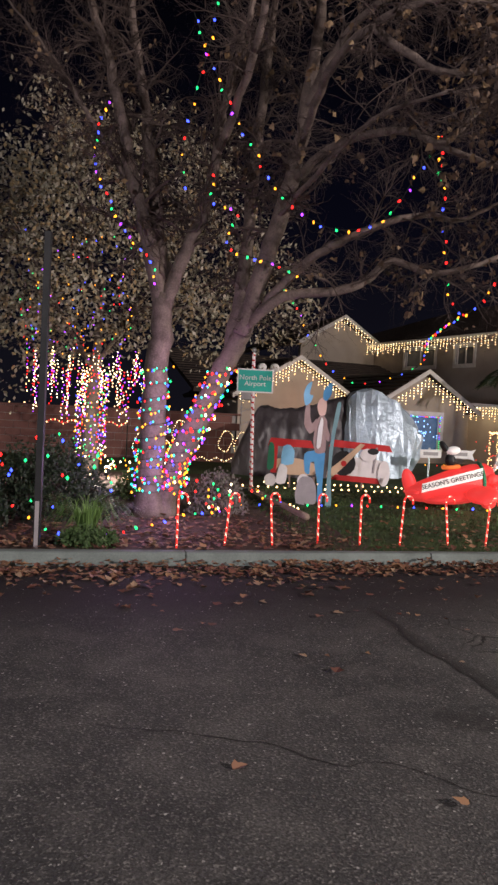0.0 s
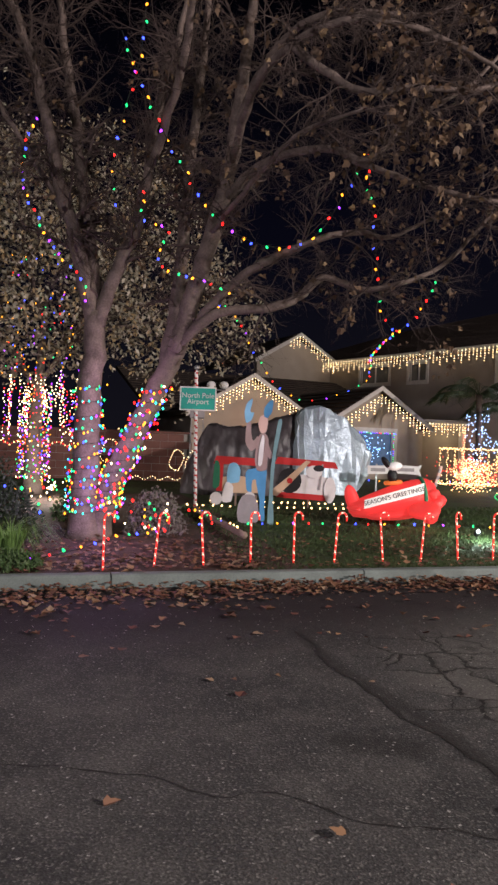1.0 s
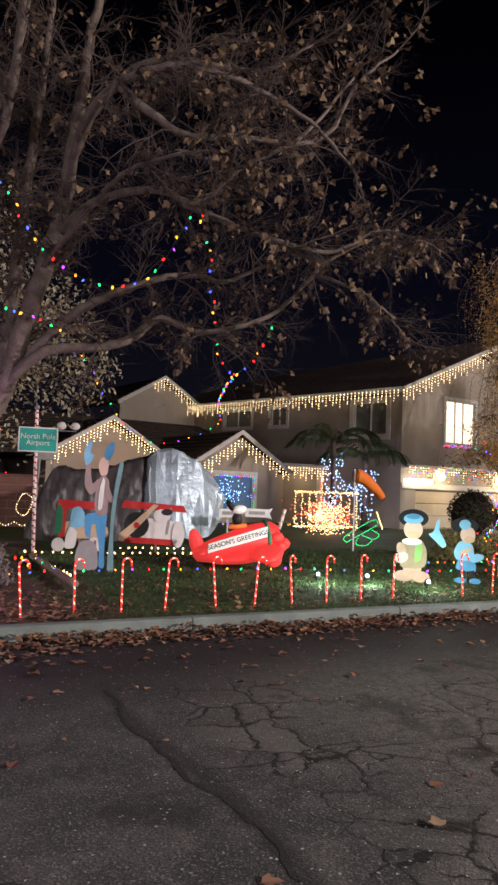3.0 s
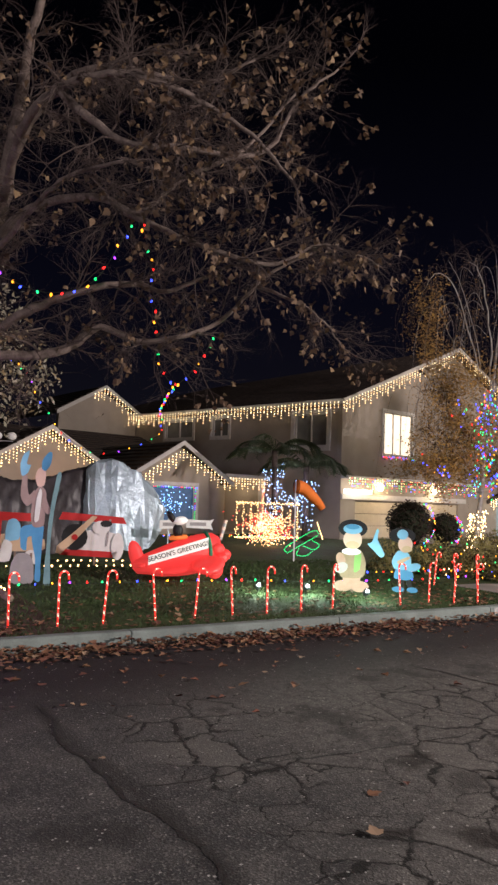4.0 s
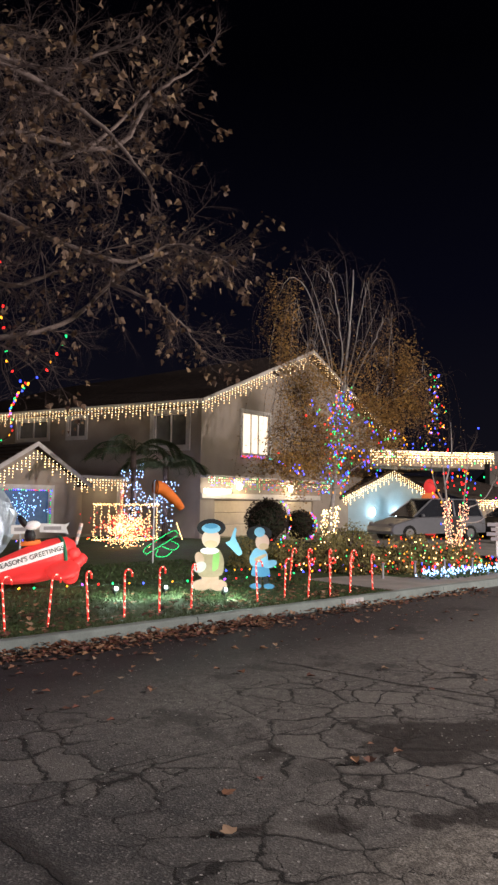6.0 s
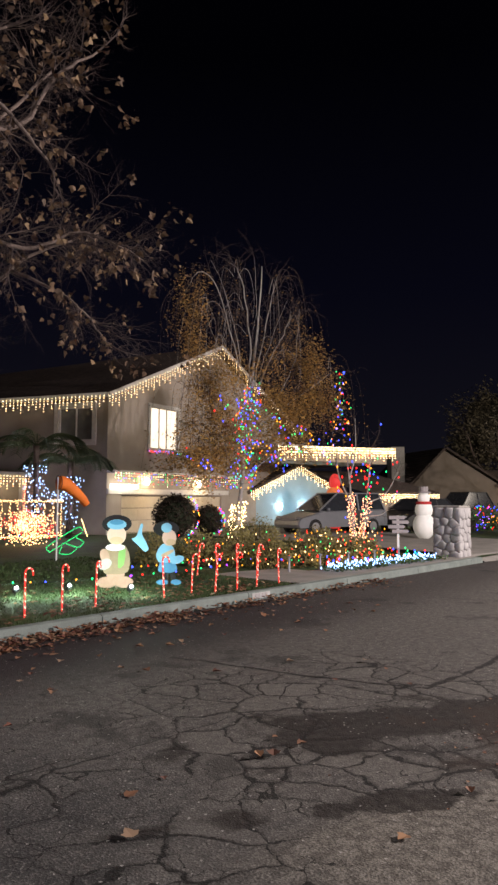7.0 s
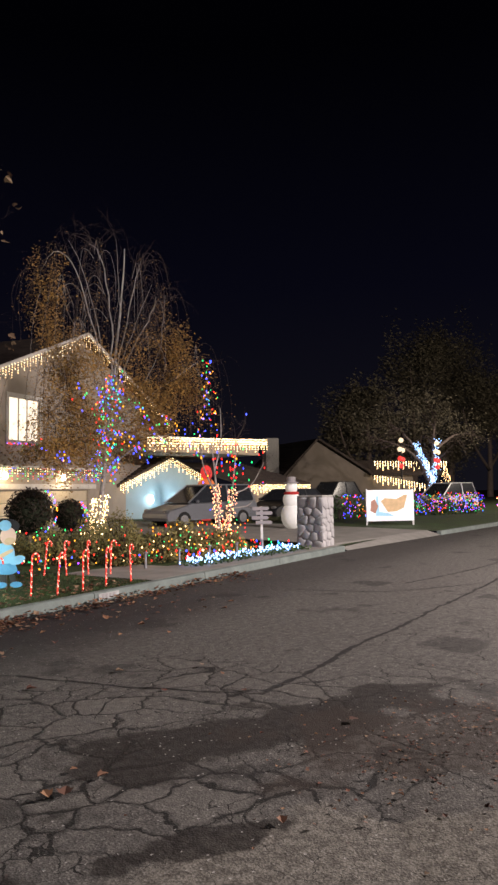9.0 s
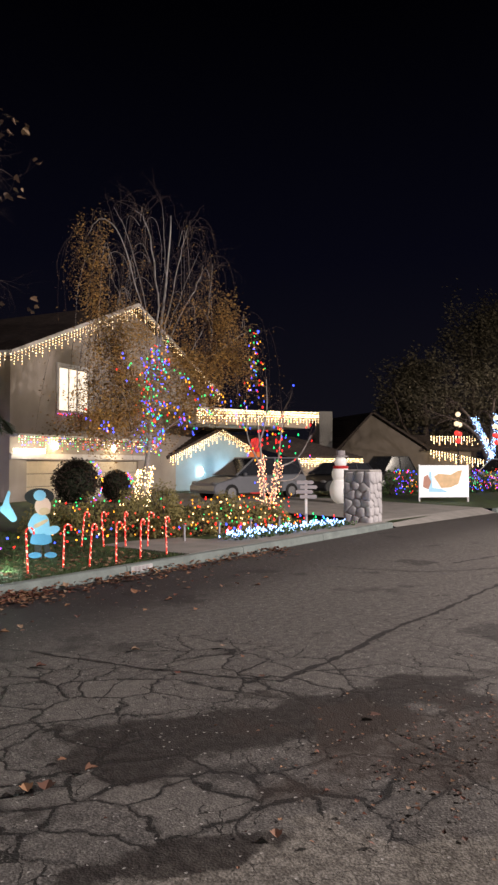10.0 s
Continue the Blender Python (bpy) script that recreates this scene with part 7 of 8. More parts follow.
minis("bed_lights", None, bulbs, [COOL], "cool white lights massed over the low bed by the kerb", 0.021)
bulbs = [Vector((11.9 + 4.9 * t, 11.35 + 0.8 * t + rng.uniform(-0.1, 0.1), 0.25 + 0.22 * rng.random())) for t in (rng.random() for _ in range(36))]
minis("bed_lights", None, bulbs, [R_, G_, B_, R_], "coloured lights at the back of the low bed", 0.024)
g = Geo()
for _ in range(900):
    t = rng.random()
    small_leaf(g, (11.9 + 4.8 * t, 10.95 + 0.8 * t + rng.uniform(-0.3, 0.4), 0.16 + 0.1 * rng.random()), 0.05, rng)
solo("ground_cover", g, M_GREEN, "low green ground cover in the kerb bed", "plants", kind="stuff")
for k in range(5):
    x = 11.2 + 1.0 * k
    pk = thing("path_light", "small grey stake light in the hedge bed", "path light", on(x, 11.45 + 0.1 * k), group="path lights")
    part("stake", Geo().box(-0.02, -0.02, -0.05, 0.02, 0.02, 0.3), M_STEEL, pk)
    part("cap", Geo().ell((0, 0, 0.32), (0.05, 0.05, 0.03), 8, 5), M_STEEL, pk)

# ---- twin-stemmed tree in white lights ----
leafy_tree("twin_tree", "small bare twin-stemmed tree wound with warm white lights", on(16.75, 14.8), [(16.65, 14.8, 0.2), (16.55, 14.8, 1.2), (16.45, 14.8, 2.2), (16.3, 14.8, 3.2)],
           [(0.05, [(16.75, 14.8, 0.2), (17.0, 14.75, 1.0), (17.15, 14.75, 1.9), (17.35, 14.75, 3.3)]), (0.03, [(17.1, 14.75, 1.6), (17.8, 14.6, 1.9), (18.3, 14.5, 2.6)]), (0.03, [(16.5, 14.8, 1.6), (15.9, 14.7, 2.4), (15.8, 14.7, 3.2)]), (0.025, [(17.1, 14.75, 1.2), (17.6, 14.5, 1.3), (18.0, 14.4, 1.9)]), (0.03, [(16.4, 14.8, 2.2), (16.7, 14.8, 3.2), (16.7, 14.8, 4.2)])],
           [], M_BLEAF, M_BIRCH, 0.04, 0, 9, 0.06, 9, 0.9)
wrap([(16.65, 14.8, 0.25), (16.55, 14.8, 1.2), (16.48, 14.8, 1.9)], (0.085, 0.075), 16, 150, [WARM, glow("rose_bulb", (1.0, 0.42, 0.26), 5), bpy.data.materials["rose_bulb"]], "warm white lights wound round a twin stem", 0.0155, seed=10)
wrap([(16.78, 14.8, 0.25), (17.0, 14.75, 1.0), (17.13, 14.75, 1.8)], (0.085, 0.075), 16, 150, [WARM, bpy.data.materials["rose_bulb"], bpy.data.materials["rose_bulb"]], "warm white lights wound round the other twin stem", 0.0155, seed=11)
bulbs = [Vector((16.9 + rng.gauss(0, 0.55), 14.6 + rng.gauss(0, 0.2), 2.5 + rng.gauss(0, 0.5))) for _ in range(70)]
minis("tree_lights", None, bulbs, [R_, G_, B_, Y_, R_], "coloured lights in the twin-stemmed tree's top", 0.026)

# ---- stone pillar, signpost, snowman, banner ----
pil = thing("stone_pillar", "square pillar of rounded river stones in mortar", "pillar", (17.68, 12.05, 0.12), 14)
part("core", Geo().box(-0.36, -0.36, -0.1, 0.36, 0.36, 1.4), M_MORTAR, pil)


def cell(points, i, box):
    """The part of a rectangle that is nearest to the i-th of some points."""
    x0, z0, x1, z1 = box
    poly = [(x0, z0), (x1, z0), (x1, z1), (x0, z1)]
    cx, cz = points[i]
    for k, (px, pz) in enumerate(points):
        if k == i:
            continue
        nx, nz, mx, mz = px - cx, pz - cz, (px + cx) / 2, (pz + cz) / 2
        out = []
        for a, b in zip(poly, poly[1:] + poly[:1]):
            da, db = (a[0] - mx) * nx + (a[1] - mz) * nz, (b[0] - mx) * nx + (b[1] - mz) * nz
            if da <= 0:
                out.append(a)
            if da * db < 0:
                t = da / (da - db)
                out.append((a[0] + (b[0] - a[0]) * t, a[1] + (b[1] - a[1]) * t))
        poly = out
        if len(poly) < 3:
            return []
    return poly


for face in range(4):
    rot = pose(0, 0, 0, 0, 0, 90 * face)
    pts = [(-0.28 + 0.24 * c + (0.12 if r % 2 else 0.0) + rng.uniform(-0.07, 0.07), 0.1 + 0.22 * r + rng.uniform(-0.06, 0.06)) for r in range(6) for c in range(3)]
    for i in range(len(pts)):
        poly = cell(pts, i, (-0.385, 0.0, 0.385, 1.4))
        if len(poly) < 3:
            continue
        cx, cz = sum(p[0] for p in poly) / len(poly), sum(p[1] for p in poly) / len(poly)
        g = Geo()
        n = len(poly)
        deep = rng.uniform(0.02, 0.045)
        for shrink, y in ((0.93, -0.362), (0.90, -0.37 - deep * 0.6), (0.62, -0.37 - deep)):
            g.v += [tuple(rot @ Vector((cx + (x - cx) * shrink, y, cz + (z - cz) * shrink))) for x, z in poly]
        for r in range(2):
            g.f += [(r * n + k, r * n + (k + 1) % n, (r + 1) * n + (k + 1) % n, (r + 1) * n + k) for k in range(n)]
        g.f.append(tuple(2 * n + k for k in range(n)))
        g.m = [0] * len(g.f)
        part("stone", g, M_STONE, pil, smooth=True)
part("cap", Geo().box(-0.38, -0.38, 1.38, 0.38, 0.38, 1.44, bev=0.02), M_MORTAR, pil)
sp = thing("direction_post", "white post with stacked small direction boards", "signpost", on(15.6, 12.2), -40)
part("post", Geo().box(-0.03, -0.03, -0.05, 0.03, 0.03, 1.15), M_WHITE, sp)
for k, (dx, z) in enumerate(((-0.04, 1.1), (0.05, 0.98), (-0.06, 0.86), (0.04, 0.74))):
    part("board", Geo().plate([(-0.2 + dx, z - 0.045), (0.2 + dx, z - 0.045), (0.24 + dx, z), (0.2 + dx, z + 0.045), (-0.2 + dx, z + 0.045)], 0.02, pose(0, -0.045, 0)), M_GREY, sp)
M_SNOW = mat("lit_white_nylon_snow", (0.82, 0.82, 0.8), (0.74, 0.74, 0.72), 0.6, bump=0.1, emit=(1.0, 0.92, 0.75), power=0.14)
sn = thing("inflatable_snowman", "glowing white inflatable snowman shape with a red scarf", "inflatable", on(22.6, 17.0), -35)
part("body", Geo().ell((0, 0, 0.5), (0.42, 0.4, 0.52), 14, 10).ell((0, 0, 1.1), (0.34, 0.32, 0.36), 14, 9), M_SNOW, sn, smooth=True)
part("head", Geo().ell((0, 0, 1.55), (0.24, 0.23, 0.25), 12, 9), M_SNOW, sn, smooth=True)
part("scarf", Geo().tube([(0.24 * math.cos(a), 0.23 * math.sin(a), 1.36) for a in (6.2832 * k / 14 for k in range(14))], 0.06, 6, closed=True), M_REDP, sn, smooth=True)
part("hat", Geo().tube([(0, 0, 1.74), (0, 0, 1.78), (0, 0, 1.8), (0, 0, 1.98)], [0.27, 0.27, 0.17, 0.17], 12), M_GREY, sn)
bn = thing("banner", "white lit banner with a plain brown and blue picture", "banner", (26.45, 16.2, 0.3), -36.7)
part("sheet", Geo().box(0, -0.012, 0.08, 2.06, 0.012, 1.36, bev=0.004), M_BANNER, bn)
for x in (0.02, 2.04):
    part("post", Geo().box(x - 0.03, 0.013, -0.35, x + 0.03, 0.06, 1.4), M_WHITE, bn)
part("picture", Geo().plate([(0.62, 0.9), (0.8, 1.02), (1.3, 0.98), (1.62, 1.14), (1.78, 1.16), (1.62, 0.62), (1.3, 0.48), (0.92, 0.45)], 0.01, pose(0, -0.018, 0)), M_BANT, bn, "plain brown bowl-like shape")
part("picture", Geo().plate([(0.16, 0.5), (0.38, 0.4), (0.5, 0.7), (0.36, 0.98), (0.2, 0.9)], 0.01, pose(0, -0.019, 0)), M_BANR, bn)
part("picture", Geo().plate([(0.4, 0.3), (1.2, 0.28), (0.95, 0.4), (0.55, 0.46), (0.5, 1.1), (0.42, 1.1)], 0.01, pose(0, -0.016, 0)), M_BANB, bn)

# ---- parked cars ----


def car(name, label, at, rz, paint, length=4.6, height=1.62, van=False):
    """A parked car: body shell lofted from its side outline, glass, wheels and lamps; it faces -x."""
    ob = thing(name, label, "car", at, rz)
    L, H = length, height
    low = [(0.0, 0.42), (0.02, 0.58), (0.14, 0.70), (0.75 / 4.6 * L, 0.86), (1.15 / 4.6 * L, 0.98), (L - 0.35, 1.04), (L - 0.05, 0.98), (L, 0.6), (L - 0.02, 0.35), (0.06, 0.3)]
    g = Geo()
    n = len(low)
    for y in (-0.88, -0.82, 0.82, 0.88):
        k = 1.0 if abs(y) < 0.85 else 0.94
        g.v += [(L / 2 + (x - L / 2) * (1 if abs(y) < 0.85 else 0.985), y, 0.3 + (z - 0.3) * k) for x, z in low]
    for r in range(3):
        g.f += [(r * n + i, r * n + (i + 1) % n, (r + 1) * n + (i + 1) % n, (r + 1) * n + i) for i in range(n)]
    g.f += [tuple(reversed(range(n))), tuple(3 * n + i for i in range(n))]
    g.m = [0] * len(g.f)
    body = part("body", g, paint, ob)
    a, b, c, d = 1.05 / 4.6 * L, 2.05 / 4.6 * L, (L - 0.75 if not van else L - 0.35), L - 0.12
    cab = Geo()
    cab.v = [(a, -0.8, 1.0), (b, -0.64, H), (c, -0.64, H), (d, -0.8, 1.0), (a, 0.8, 1.0), (b, 0.64, H), (c, 0.64, H), (d, 0.8, 1.0)]
    cab.f = [(0, 3, 2, 1), (4, 5, 6, 7), (0, 1, 5, 4), (2, 3, 7, 6), (1, 2, 6, 5)]
    cab.m = [0] * 5
    part("glass", cab, M_GLASS, ob)
    part("roof", Geo().box(b - 0.06, -0.66, H - 0.02, c + 0.06, 0.66, H + 0.03, bev=0.015), paint, ob)
    for s in (-1, 1):
        for x0, z0, x1, z1 in ((a, 1.0, b, H), (d, 1.0, c, H), ((b + c) / 2 - 0.1, 1.0, (b + c) / 2 - 0.1, H)):
            part("pillar", Geo().tube([(x0, s * 0.81, z0), (x1, s * 0.655, z1)], 0.035, 5), paint, ob)
        for x in (0.85, L - 0.9):
            w = part("wheel", Geo().tube([(x, s * 0.72, 0.33), (x, s * 0.9, 0.33)], 0.33, 18), M_TYRE, ob)
            part("rim", Geo().tube([(x, s * 0.89, 0.33), (x, s * 0.915, 0.33)], 0.2, 12), M_STEEL, w)
        part("headlight", Geo().ell((0.12, s * 0.66, 0.7), (0.1, 0.16, 0.07), 8, 6), M_STEEL, ob)
        part("tail_light", Geo().ell((L - 0.04, s * 0.72, 0.85), (0.05, 0.1, 0.14), 8, 6), M_REDP, ob)
        part("mirror", Geo().ell((a + 0.35, s * 0.95, 1.05), (0.07, 0.1, 0.07), 8, 6), paint, ob)
    return ob


car("parked_car", "silver hatchback parked on the neighbouring drive", (19.9, 21.9, 0.25), -4, M_CAR, 4.9, 1.72, True)
car("parked_car", "dark car parked behind the hedge", (25.2, 21.0, 0.25), 6, M_BLACK, 4.4, 1.5)
car("parked_car", "dark car parked before the far house", (34.5, 25.5, 0.25), 0, M_BLACK, 4.4, 1.9)
car("parked_suv", "white sport utility car parked along the far kerb", (40.2, 21.4, 0.25), -6, M_CARW, 4.9, 1.75, True)

# ---- neighbouring houses ----
nb = thing("neighbour_house", "neighbouring house lit pale blue-white with icicle lights", "house", (24.0, 27.5, 0.0), 0)
# pale stucco with the wall lamps' blue tint put into its colour
M_BLUELITW = mat("blue_lit_stucco", (0.40, 0.54, 0.60), (0.33, 0.45, 0.50), 0.9, scale=1.5, bump=0.3)
wall(nb, (0.2, 2.5), (6.5, 2.5), -0.1, 2.1, 0.25, material=M_BLUELITW)
part("gable", Geo().add([(0.2, 2.5, 2.1), (6.5, 2.5, 2.1), (3.4, 2.5, 3.5), (0.2, 2.75, 2.1), (6.5, 2.75, 2.1), (3.4, 2.75, 3.5)], [(0, 1, 2), (5, 4, 3), (0, 2, 5, 3), (1, 4, 5, 2)]), M_BLUELITW, nb)
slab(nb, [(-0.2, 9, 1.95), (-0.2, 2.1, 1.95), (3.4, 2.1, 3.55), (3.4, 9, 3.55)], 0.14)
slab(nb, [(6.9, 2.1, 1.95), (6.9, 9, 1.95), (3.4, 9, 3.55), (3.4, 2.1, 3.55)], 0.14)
part("upper_storey", Geo().box(-0.6, -0.8, 3.7, 7.4, 6.0, 4.3), M_STUCCO, nb)
part("eave", Geo().box(-0.9, -1.2, 4.3, 7.7, 6.4, 4.45), M_TRIM, nb)
wall(nb, (6.6, 0.0), (12.0, 0.0), -0.1, 1.95, 0.25)
slab(nb, [(6.4, -0.5, 2.0), (12.4, -0.5, 2.0), (12.4, 5.5, 3.4), (6.4, 5.5, 3.4)], 0.14)
NB = Matrix.Translation((24.0, 27.5, 0))
icicles([(-0.9, -1.25, 4.3), (7.7, -1.25, 4.55)], "yellow-white icicle lights along the neighbour's upper eave", 0.12, m=NB, r=0.032, gap=0.13)
icicles([(-0.1, 2.0, 2.05), (3.4, 2.0, 3.55), (6.9, 2.0, 2.05)], "white icicle lights on the neighbour's gable", 0.16, m=NB, r=0.026)
icicles([(6.4, -0.55, 2.0), (12.4, -0.55, 2.0)], "yellow-white icicle lights on the neighbour's low eave", 0.13, m=NB, r=0.03)
for x, z in ((2.2, 1.3), (3.9, 1.25)):
    wl = part("wall_lamp", Geo().ell((x, 2.36, z), (0.12, 0.1, 0.22), 8, 6), M_COOLLAMP, nb, "bright cool wall lamp")
    part("bracket", Geo().box(x - 0.04, 2.44, z - 0.05, x + 0.04, 2.498, z + 0.05), M_METAL, wl)
    lamp("neighbour_light", "POINT", NB @ Vector((x, 1.7, z + 0.3)), 24, (0.5, 0.84, 1.0), 0.12)
inf = thing("inflatable_ornament", "plain red and orange inflatable ornament behind the car", "inflatable", on(25.9, 25.2), 0)
M_OINF = mat("lit_orange_nylon", (0.8, 0.25, 0.08), (0.7, 0.2, 0.06), 0.5, bump=0.2, emit=(1.0, 0.22, 0.06), power=0.3)
part("body", Geo().ell((0, 0, 0.7), (0.7, 0.55, 0.75), 14, 9), M_INFL, inf, smooth=True)
part("middle", Geo().ell((0, 0, 1.6), (0.5, 0.42, 0.5), 14, 9), M_OINF, inf, smooth=True)
part("top", Geo().ell((0, 0, 2.3), (0.3, 0.3, 0.42), 12, 8), M_INFL, inf, smooth=True)

M_FARWALL = mat("dark_far_stucco", (0.20, 0.165, 0.135), (0.15, 0.125, 0.10), 0.9, scale=1.0, bump=0.3)
fh = thing("far_house", "dim far house with a chimney and icicle lights", "house", (52.0, 42.0, 0.0), -25)
wall(fh, (0, 0), (14, 0), -0.1, 3.0, 0.3, material=M_FARWALL)
part("gable", Geo().add([(0, 0, 3.0), (9, 0, 3.0), (3.2, 0, 6.3), (0, 0.3, 3.0), (9, 0.3, 3.0), (3.2, 0.3, 6.3)], [(0, 1, 2), (5, 4, 3), (0, 2, 5, 3), (1, 4, 5, 2)]), M_FARWALL, fh)
slab(fh, [(-0.4, 10, 2.9), (-0.4, -0.4, 2.9), (3.2, -0.4, 6.4), (3.2, 10, 6.4)])
slab(fh, [(9.6, -0.4, 2.8), (9.6, 10, 2.8), (3.2, 10, 6.4), (3.2, -0.4, 6.4)])
slab(fh, [(8.6, -0.8, 3.0), (18, -0.8, 3.0), (18, 6, 4.6), (8.6, 6, 4.6)])
part("chimney", Geo().box(-1.6, 1.0, 0, -0.3, 2.0, 6.6, bev=0.03), M_MORTAR, fh)
FH = pose(52, 42, 0, 0, 0, -25)
icicles([(9.0, -0.9, 4.3), (17.5, -0.9, 4.3)], "yellow icicle lights on the far house", 0.3, m=FH, r=0.05, gap=0.16)
icicles([(9.2, -0.5, 3.0), (17.5, -0.9, 1.6)], "yellow icicle lights falling along the far house", 0.3, m=FH, r=0.05, gap=0.16)

# ---- the far side of the drive ----
wt = leafy_tree("lit_tree", "forked tree trunk wrapped in cool white lights", (46.9, 24.7, 0.25), [(46.9, 24.7, 0.2), (47.0, 24.7, 1.4), (47.2, 24.7, 2.4)],
           [(0.22, [(47.1, 24.7, 2.2), (46.2, 24.7, 3.4), (44.9, 24.7, 4.8), (43, 25, 6.0)]), (0.22, [(47.2, 24.7, 2.2), (47.8, 24.7, 3.6), (47.9, 24.7, 5.2), (49, 25, 7.0)]), (0.14, [(46.2, 24.7, 3.4), (44, 24.7, 4.4), (41, 25, 5.0)]), (0.14, [(47.9, 24.7, 4.4), (51, 24.7, 5.6), (54, 25, 6.0)])],
           [(44, 25, 6.4, 3.0, 2.0, 1.4), (49, 25, 7.2, 3.2, 2.0, 1.5), (53, 25, 6.0, 2.4, 1.6, 1.2), (41, 25, 5.6, 1.8, 1.4, 1.0)], M_FARLEAF, M_BARK, 0.1, 5000, 61, 0.35, 14, 2.0)
rng = random.Random(62)
bulbs = []
for c in ([(46.9, 24.4, 0.6), (47.0, 24.4, 1.4), (47.2, 24.4, 2.4)], [(47.1, 24.4, 2.2), (46.2, 24.4, 3.4), (44.9, 24.4, 4.8)], [(47.2, 24.4, 2.2), (47.8, 24.4, 3.6), (47.9, 24.4, 5.2)]):
    for p in along(spline(c, 6), 0.018):
        bulbs.append(p + Vector((rng.gauss(0, 0.16), rng.gauss(0, 0.08), rng.gauss(0, 0.05))))
minis("trunk_lights", None, bulbs, [COOL], "cool white lights covering the forked trunk", 0.03)
GLOBEW, GLOBER = glow("white_globe", (1.0, 0.78, 0.5), 1.3), glow("red_globe", (1.0, 0.06, 0.05), 1.1)
for x, y in ((39.0, 22.0), (43.4, 22.0)):
    lp = thing("ball_lamp_post", "tall post with red and white globe lights", "lamp post", (x, y, 0.25), group="globe posts")
    part("pole", Geo().tube([(0, 0, -0.05), (0, 0, 4.3)], 0.04, 7), M_METAL, lp)
    for dx, z, m_ in ((0.0, 4.35, GLOBEW), (-0.16, 3.8, GLOBEW), (0.16, 3.75, GLOBEW), (-0.15, 3.25, GLOBER), (0.15, 3.2, GLOBER), (0.0, 2.8, GLOBER)):
        part("globe", Geo().ell((dx, 0, z), 0.15, 10, 7), m_, lp, smooth=True)
for k in range(12):
    x, y = 29.6 + 1.0 * k, 19.8 - 0.12 * k
    shrub("hedge_shrub", "dark hedge shrub covered with coloured lights", (x, y, 0.22), (0.75, 0.45, 1.3), M_GREEN, 260, 0.09, 80 + k)
bulbs = [Vector((29 + 12 * t, 19.25 - 1.4 * t + rng.uniform(-0.1, 0.1), 0.35 + 1.1 * rng.random())) for t in (rng.random() for _ in range(520))]
minis("hedge_lights", None, bulbs, [B_, R_, G_, P_, B_, Y_], "blue, red and green lights netted over the far hedge", 0.021)
bulbs = [Vector((44 + 6 * t, 18.3 - 0.3 * t + rng.uniform(-0.2, 0.2), 0.3 + 0.8 * rng.random())) for t in (rng.random() for _ in range(150))]
minis("hedge_lights", None, bulbs, [WARM, Y_, P_, R_], "gold and pink lights on the low end of the far hedge", 0.035)
g = Geo()
gt = thing("gold_light_tree", "cone of gold lights standing by the far drive", "light sculpture", (51.4, 25.6, 0.25))
for k in range(90):
    t = rng.random()
    a = rng.uniform(0, 6.28)
    g.octa((0.62 * (1 - t) * math.cos(a), 0.62 * (1 - t) * math.sin(a), 1.3 + 1.9 * t), 0.03)
part("bulbs", g, [WARM], gt, kind="stuff")
part("pole", Geo().tube([(0, 0, -0.05), (0, 0, 3.2)], 0.04, 6), M_METAL, gt)

# ---- fallen leaves and grass ----


def litter(name, label, spots, seed, size):
    rng = random.Random(seed)
    g = Geo()
    for x, y, z in spots:
        leaf(g, (x, y, z + rng.uniform(0.004, 0.025)), (1, 0, 0), rng.uniform(*size), rng, flat=True)
    solo(name, g, M_LITTER, label, "fallen leaves", kind="stuff")


rng = random.Random(99)
spots = []
while len(spots) < 3000:
    a = rng.uniform(-7, 13)
    b = -abs(rng.gauss(0, 0.42 if a < 1 else 0.26))
    if rng.random() < (1.0 if a < 7 else 0.35):
        p = street(a, b - 0.03)
        spots.append((p.x, p.y, max(0.0, 0.07 * (1 + b * 5)) * rng.random() if b > -0.2 else 0.0))
for _ in range(240):
    p = street(rng.uniform(-6, 10), -0.4 - abs(rng.gauss(0, 1.0)))
    spots.append((p.x, p.y, 0.0))
for _ in range(26):
    spots.append((rng.uniform(-1, 8), rng.uniform(1.0, 6.0), 0.0))
for x, y in ((0.89, 5.52), (1.23, 2.54), (3.14, 5.19), (4.32, 3.5), (6.53, 4.18), (6.5, 3.02), (0.84, 4.14), (4.25, 3.55)):
    spots.append((x, y, 0.005))
litter("gutter_leaves", "brown and reddish sycamore leaves piled in the gutter", spots, 1, (0.04, 0.105))
spots = [(rng.gauss(6.6, 0.7), rng.gauss(2.3, 0.42), -0.003) for _ in range(420)]
litter("leaf_crumbs", "crumbled leaf bits on the road", spots, 3, (0.012, 0.034))
spots = []
for _ in range(1500):
    p = street(rng.uniform(-5, 1.5), 0.16 + abs(rng.gauss(0, 1.3)))
    spots.append(on(p.x, p.y))
for _ in range(520):
    p = street(rng.uniform(1.5, 10), 0.18 + abs(rng.gauss(0, 1.2)))
    spots.append(on(p.x, p.y))
litter("bed_leaves", "dry leaves scattered over bed and lawn", spots, 2, (0.05, 0.11))
g = Geo()
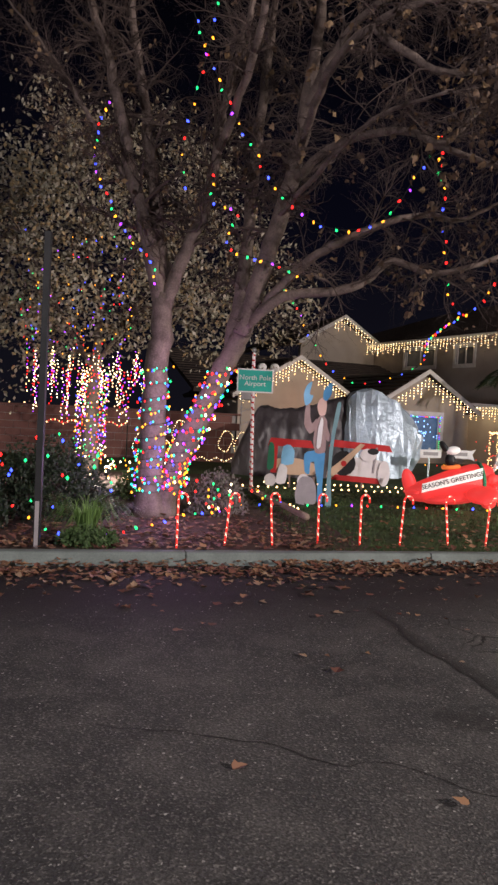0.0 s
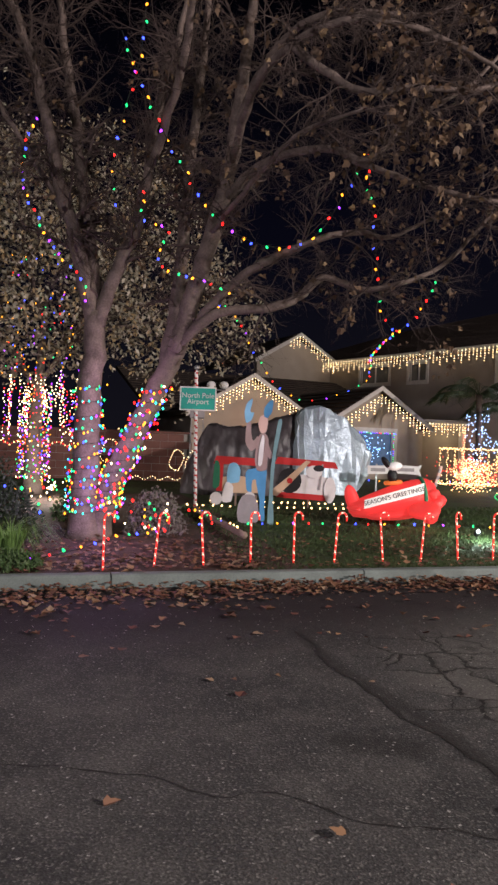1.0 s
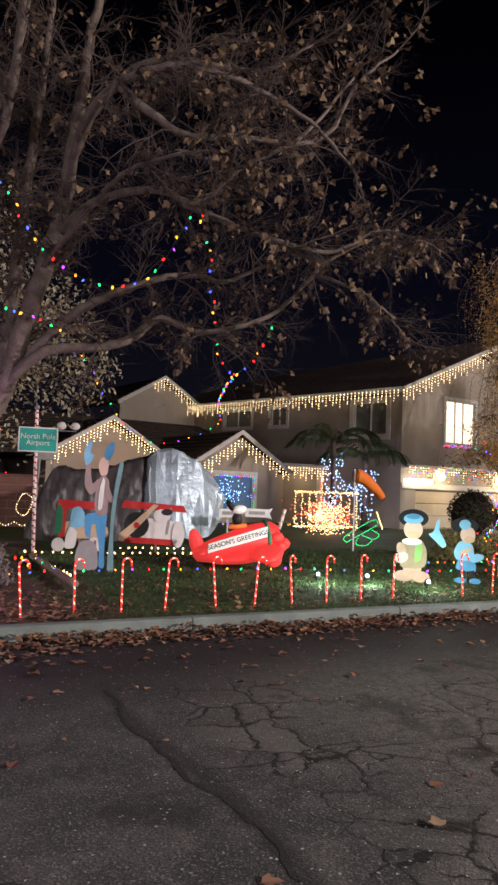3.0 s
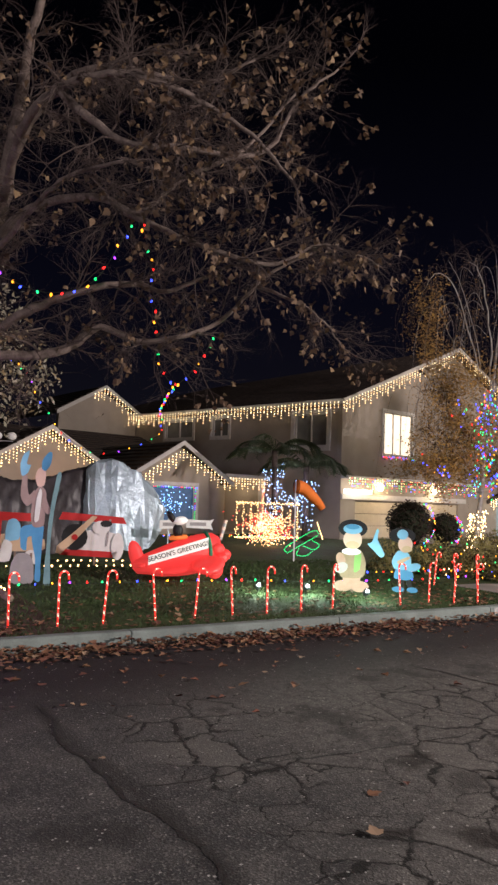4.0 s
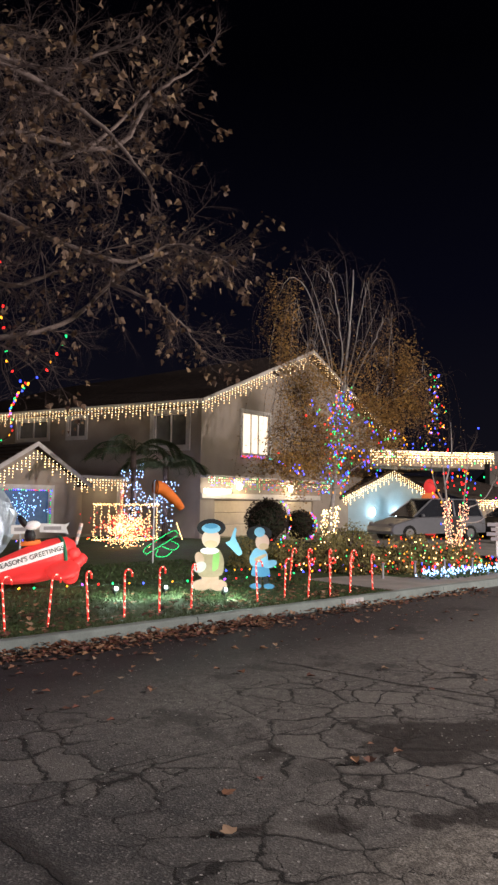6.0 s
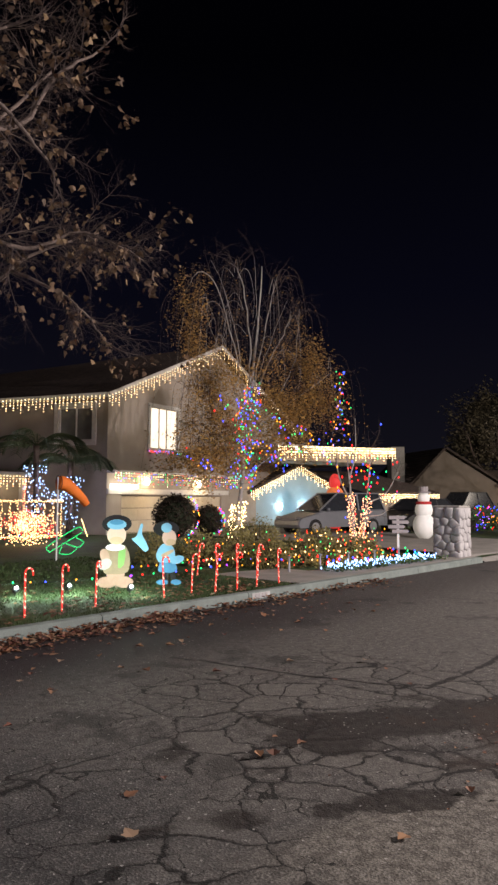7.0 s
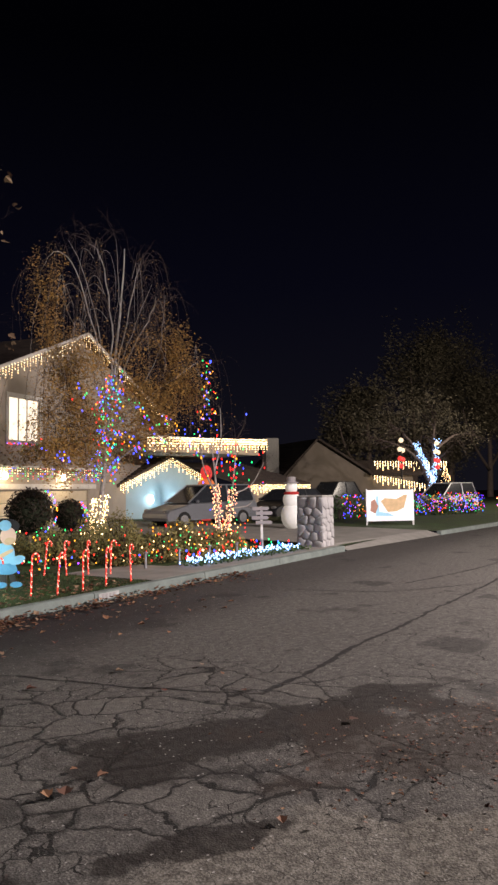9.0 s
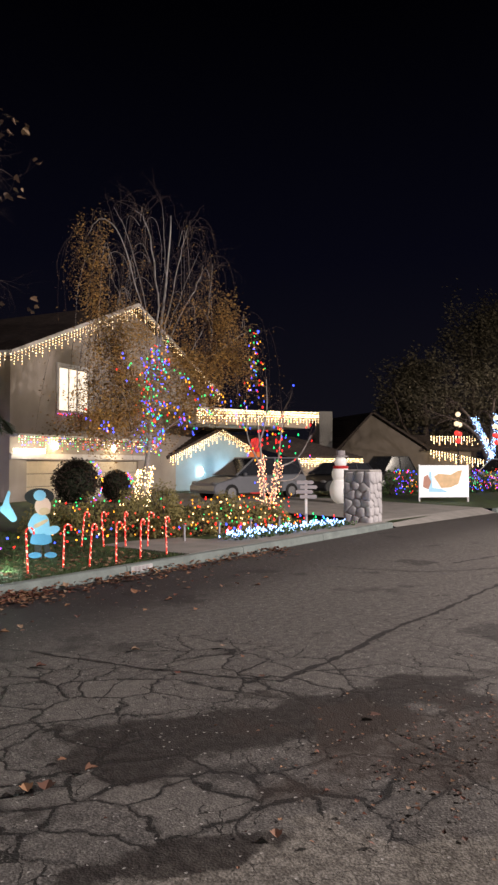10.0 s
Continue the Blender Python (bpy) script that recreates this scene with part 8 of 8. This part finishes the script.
for _ in range(16000):
    a, b = rng.uniform(1.2, 10.3), 0.18 + 6.5 * rng.random() ** 1.5
    p = street(a, b)
    z = gz(p.x, p.y) - 0.01
    d = rng.uniform(0, 6.28)
    w, h = 0.006 + 0.003 * b, rng.uniform(0.02, 0.05)
    lean = Vector((rng.gauss(0, 0.02), rng.gauss(0, 0.02), h))
    s = Vector((math.cos(d) * w, math.sin(d) * w, 0))
    q = Vector((p.x, p.y, z))
    g.add([q - s, q + s, q + lean], [(0, 1, 2)])
solo("grass", g, M_GRASS, "short green lawn grass", "grass", kind="stuff")

# ---- the near car's front corner with its door mirror ----
nc = thing("car_front_corner", "dark front corner of a halted car with a black door mirror", "car", (2.629, 0.063, 0.0), 13)
skin = part("door_skin", Geo().plate(rounded([(0.95, 0.42), (1.9, 0.42), (1.9, 1.16), (1.6, 1.2), (0.98, 1.22)]), 0.06, pose(0, -0.07, 0)), M_BLACK, nc)
part("sill", Geo().box(0.95, -0.16, 0.24, 2.0, -0.05, 0.44, bev=0.03), M_BLACK, nc)
arch = [(1.92, 0.42)] + [(2.38 - 0.42 * math.cos(a), 0.36 + 0.42 * math.sin(a)) for a in (0.15, 0.6, 1.05, 1.5, 1.95, 2.4, 2.95)] + [(3.0, 0.42), (3.05, 0.7), (2.9, 0.92), (2.4, 1.06), (1.92, 1.14)]
part("fender", Geo().plate(arch, 0.06, pose(0, -0.08, 0)), M_BLACK, nc)
wheel = part("wheel", Geo().tube([(2.38, -0.32, 0.34), (2.38, -0.3, 0.34), (2.38, -0.12, 0.34), (2.38, -0.1, 0.34)], [0.3, 0.34, 0.34, 0.3], 24), M_TYRE, nc, smooth=True)
part("rim", Geo().tube([(2.38, -0.12, 0.34), (2.38, -0.085, 0.34)], [0.22, 0.2], 16), M_STEEL, wheel)
M_GLOSS = mat("gloss_black_plastic", (0.02, 0.02, 0.022), (0.014, 0.014, 0.016), 0.18, bump=0, spec=0.6)


def oval(cx, cz, w, h, x, n=28, power=0.55):
    """A rounded rectangle standing across the car."""
    out = []
    for k in range(n):
        c, q = math.cos(2 * math.pi * k / n), math.sin(2 * math.pi * k / n)
        out.append((x, cx + w * math.copysign(abs(c) ** power, c), cz + h * math.copysign(abs(q) ** power, q) + 0.02 * c))
    return out


g, n = Geo(), 28
for ring in (oval(0.215, 1.4, 0.108, 0.072, 1.285), oval(0.215, 1.4, 0.112, 0.076, 1.268), oval(0.215, 1.4, 0.128, 0.09, 1.27), oval(0.215, 1.4, 0.13, 0.092, 1.30), oval(0.21, 1.4, 0.115, 0.08, 1.35), oval(0.2, 1.39, 0.07, 0.05, 1.39)):
    g.v += ring
for r in range(5):
    g.f += [(r * n + k, (r + 1) * n + k, (r + 1) * n + (k + 1) % n, r * n + (k + 1) % n) for k in range(n)]
g.f.append(tuple(5 * n + k for k in range(n)))
g.m = [0] * len(g.f)
mirror = part("mirror", g, M_GLOSS, nc, "glossy black door mirror housing", smooth=True)
g = Geo().add(oval(0.215, 1.4, 0.109, 0.073, 1.282) + oval(0.215, 1.4, 0.109, 0.073, 1.288), [tuple(range(n)), tuple(reversed(range(n, 2 * n)))] + [(k, n + k, n + (k + 1) % n, (k + 1) % n) for k in range(n)])
part("mirror_glass", g, mat("mirror_glass", (0.55, 0.56, 0.58), (0.5, 0.51, 0.53), 0.06, 1.0, bump=0), mirror)
part("mirror_arm", Geo().tube([(1.34, 0.12, 1.34), (1.38, 0.03, 1.28), (1.42, -0.06, 1.17)], [0.03, 0.028, 0.035], 8), M_GLOSS, mirror, smooth=True)
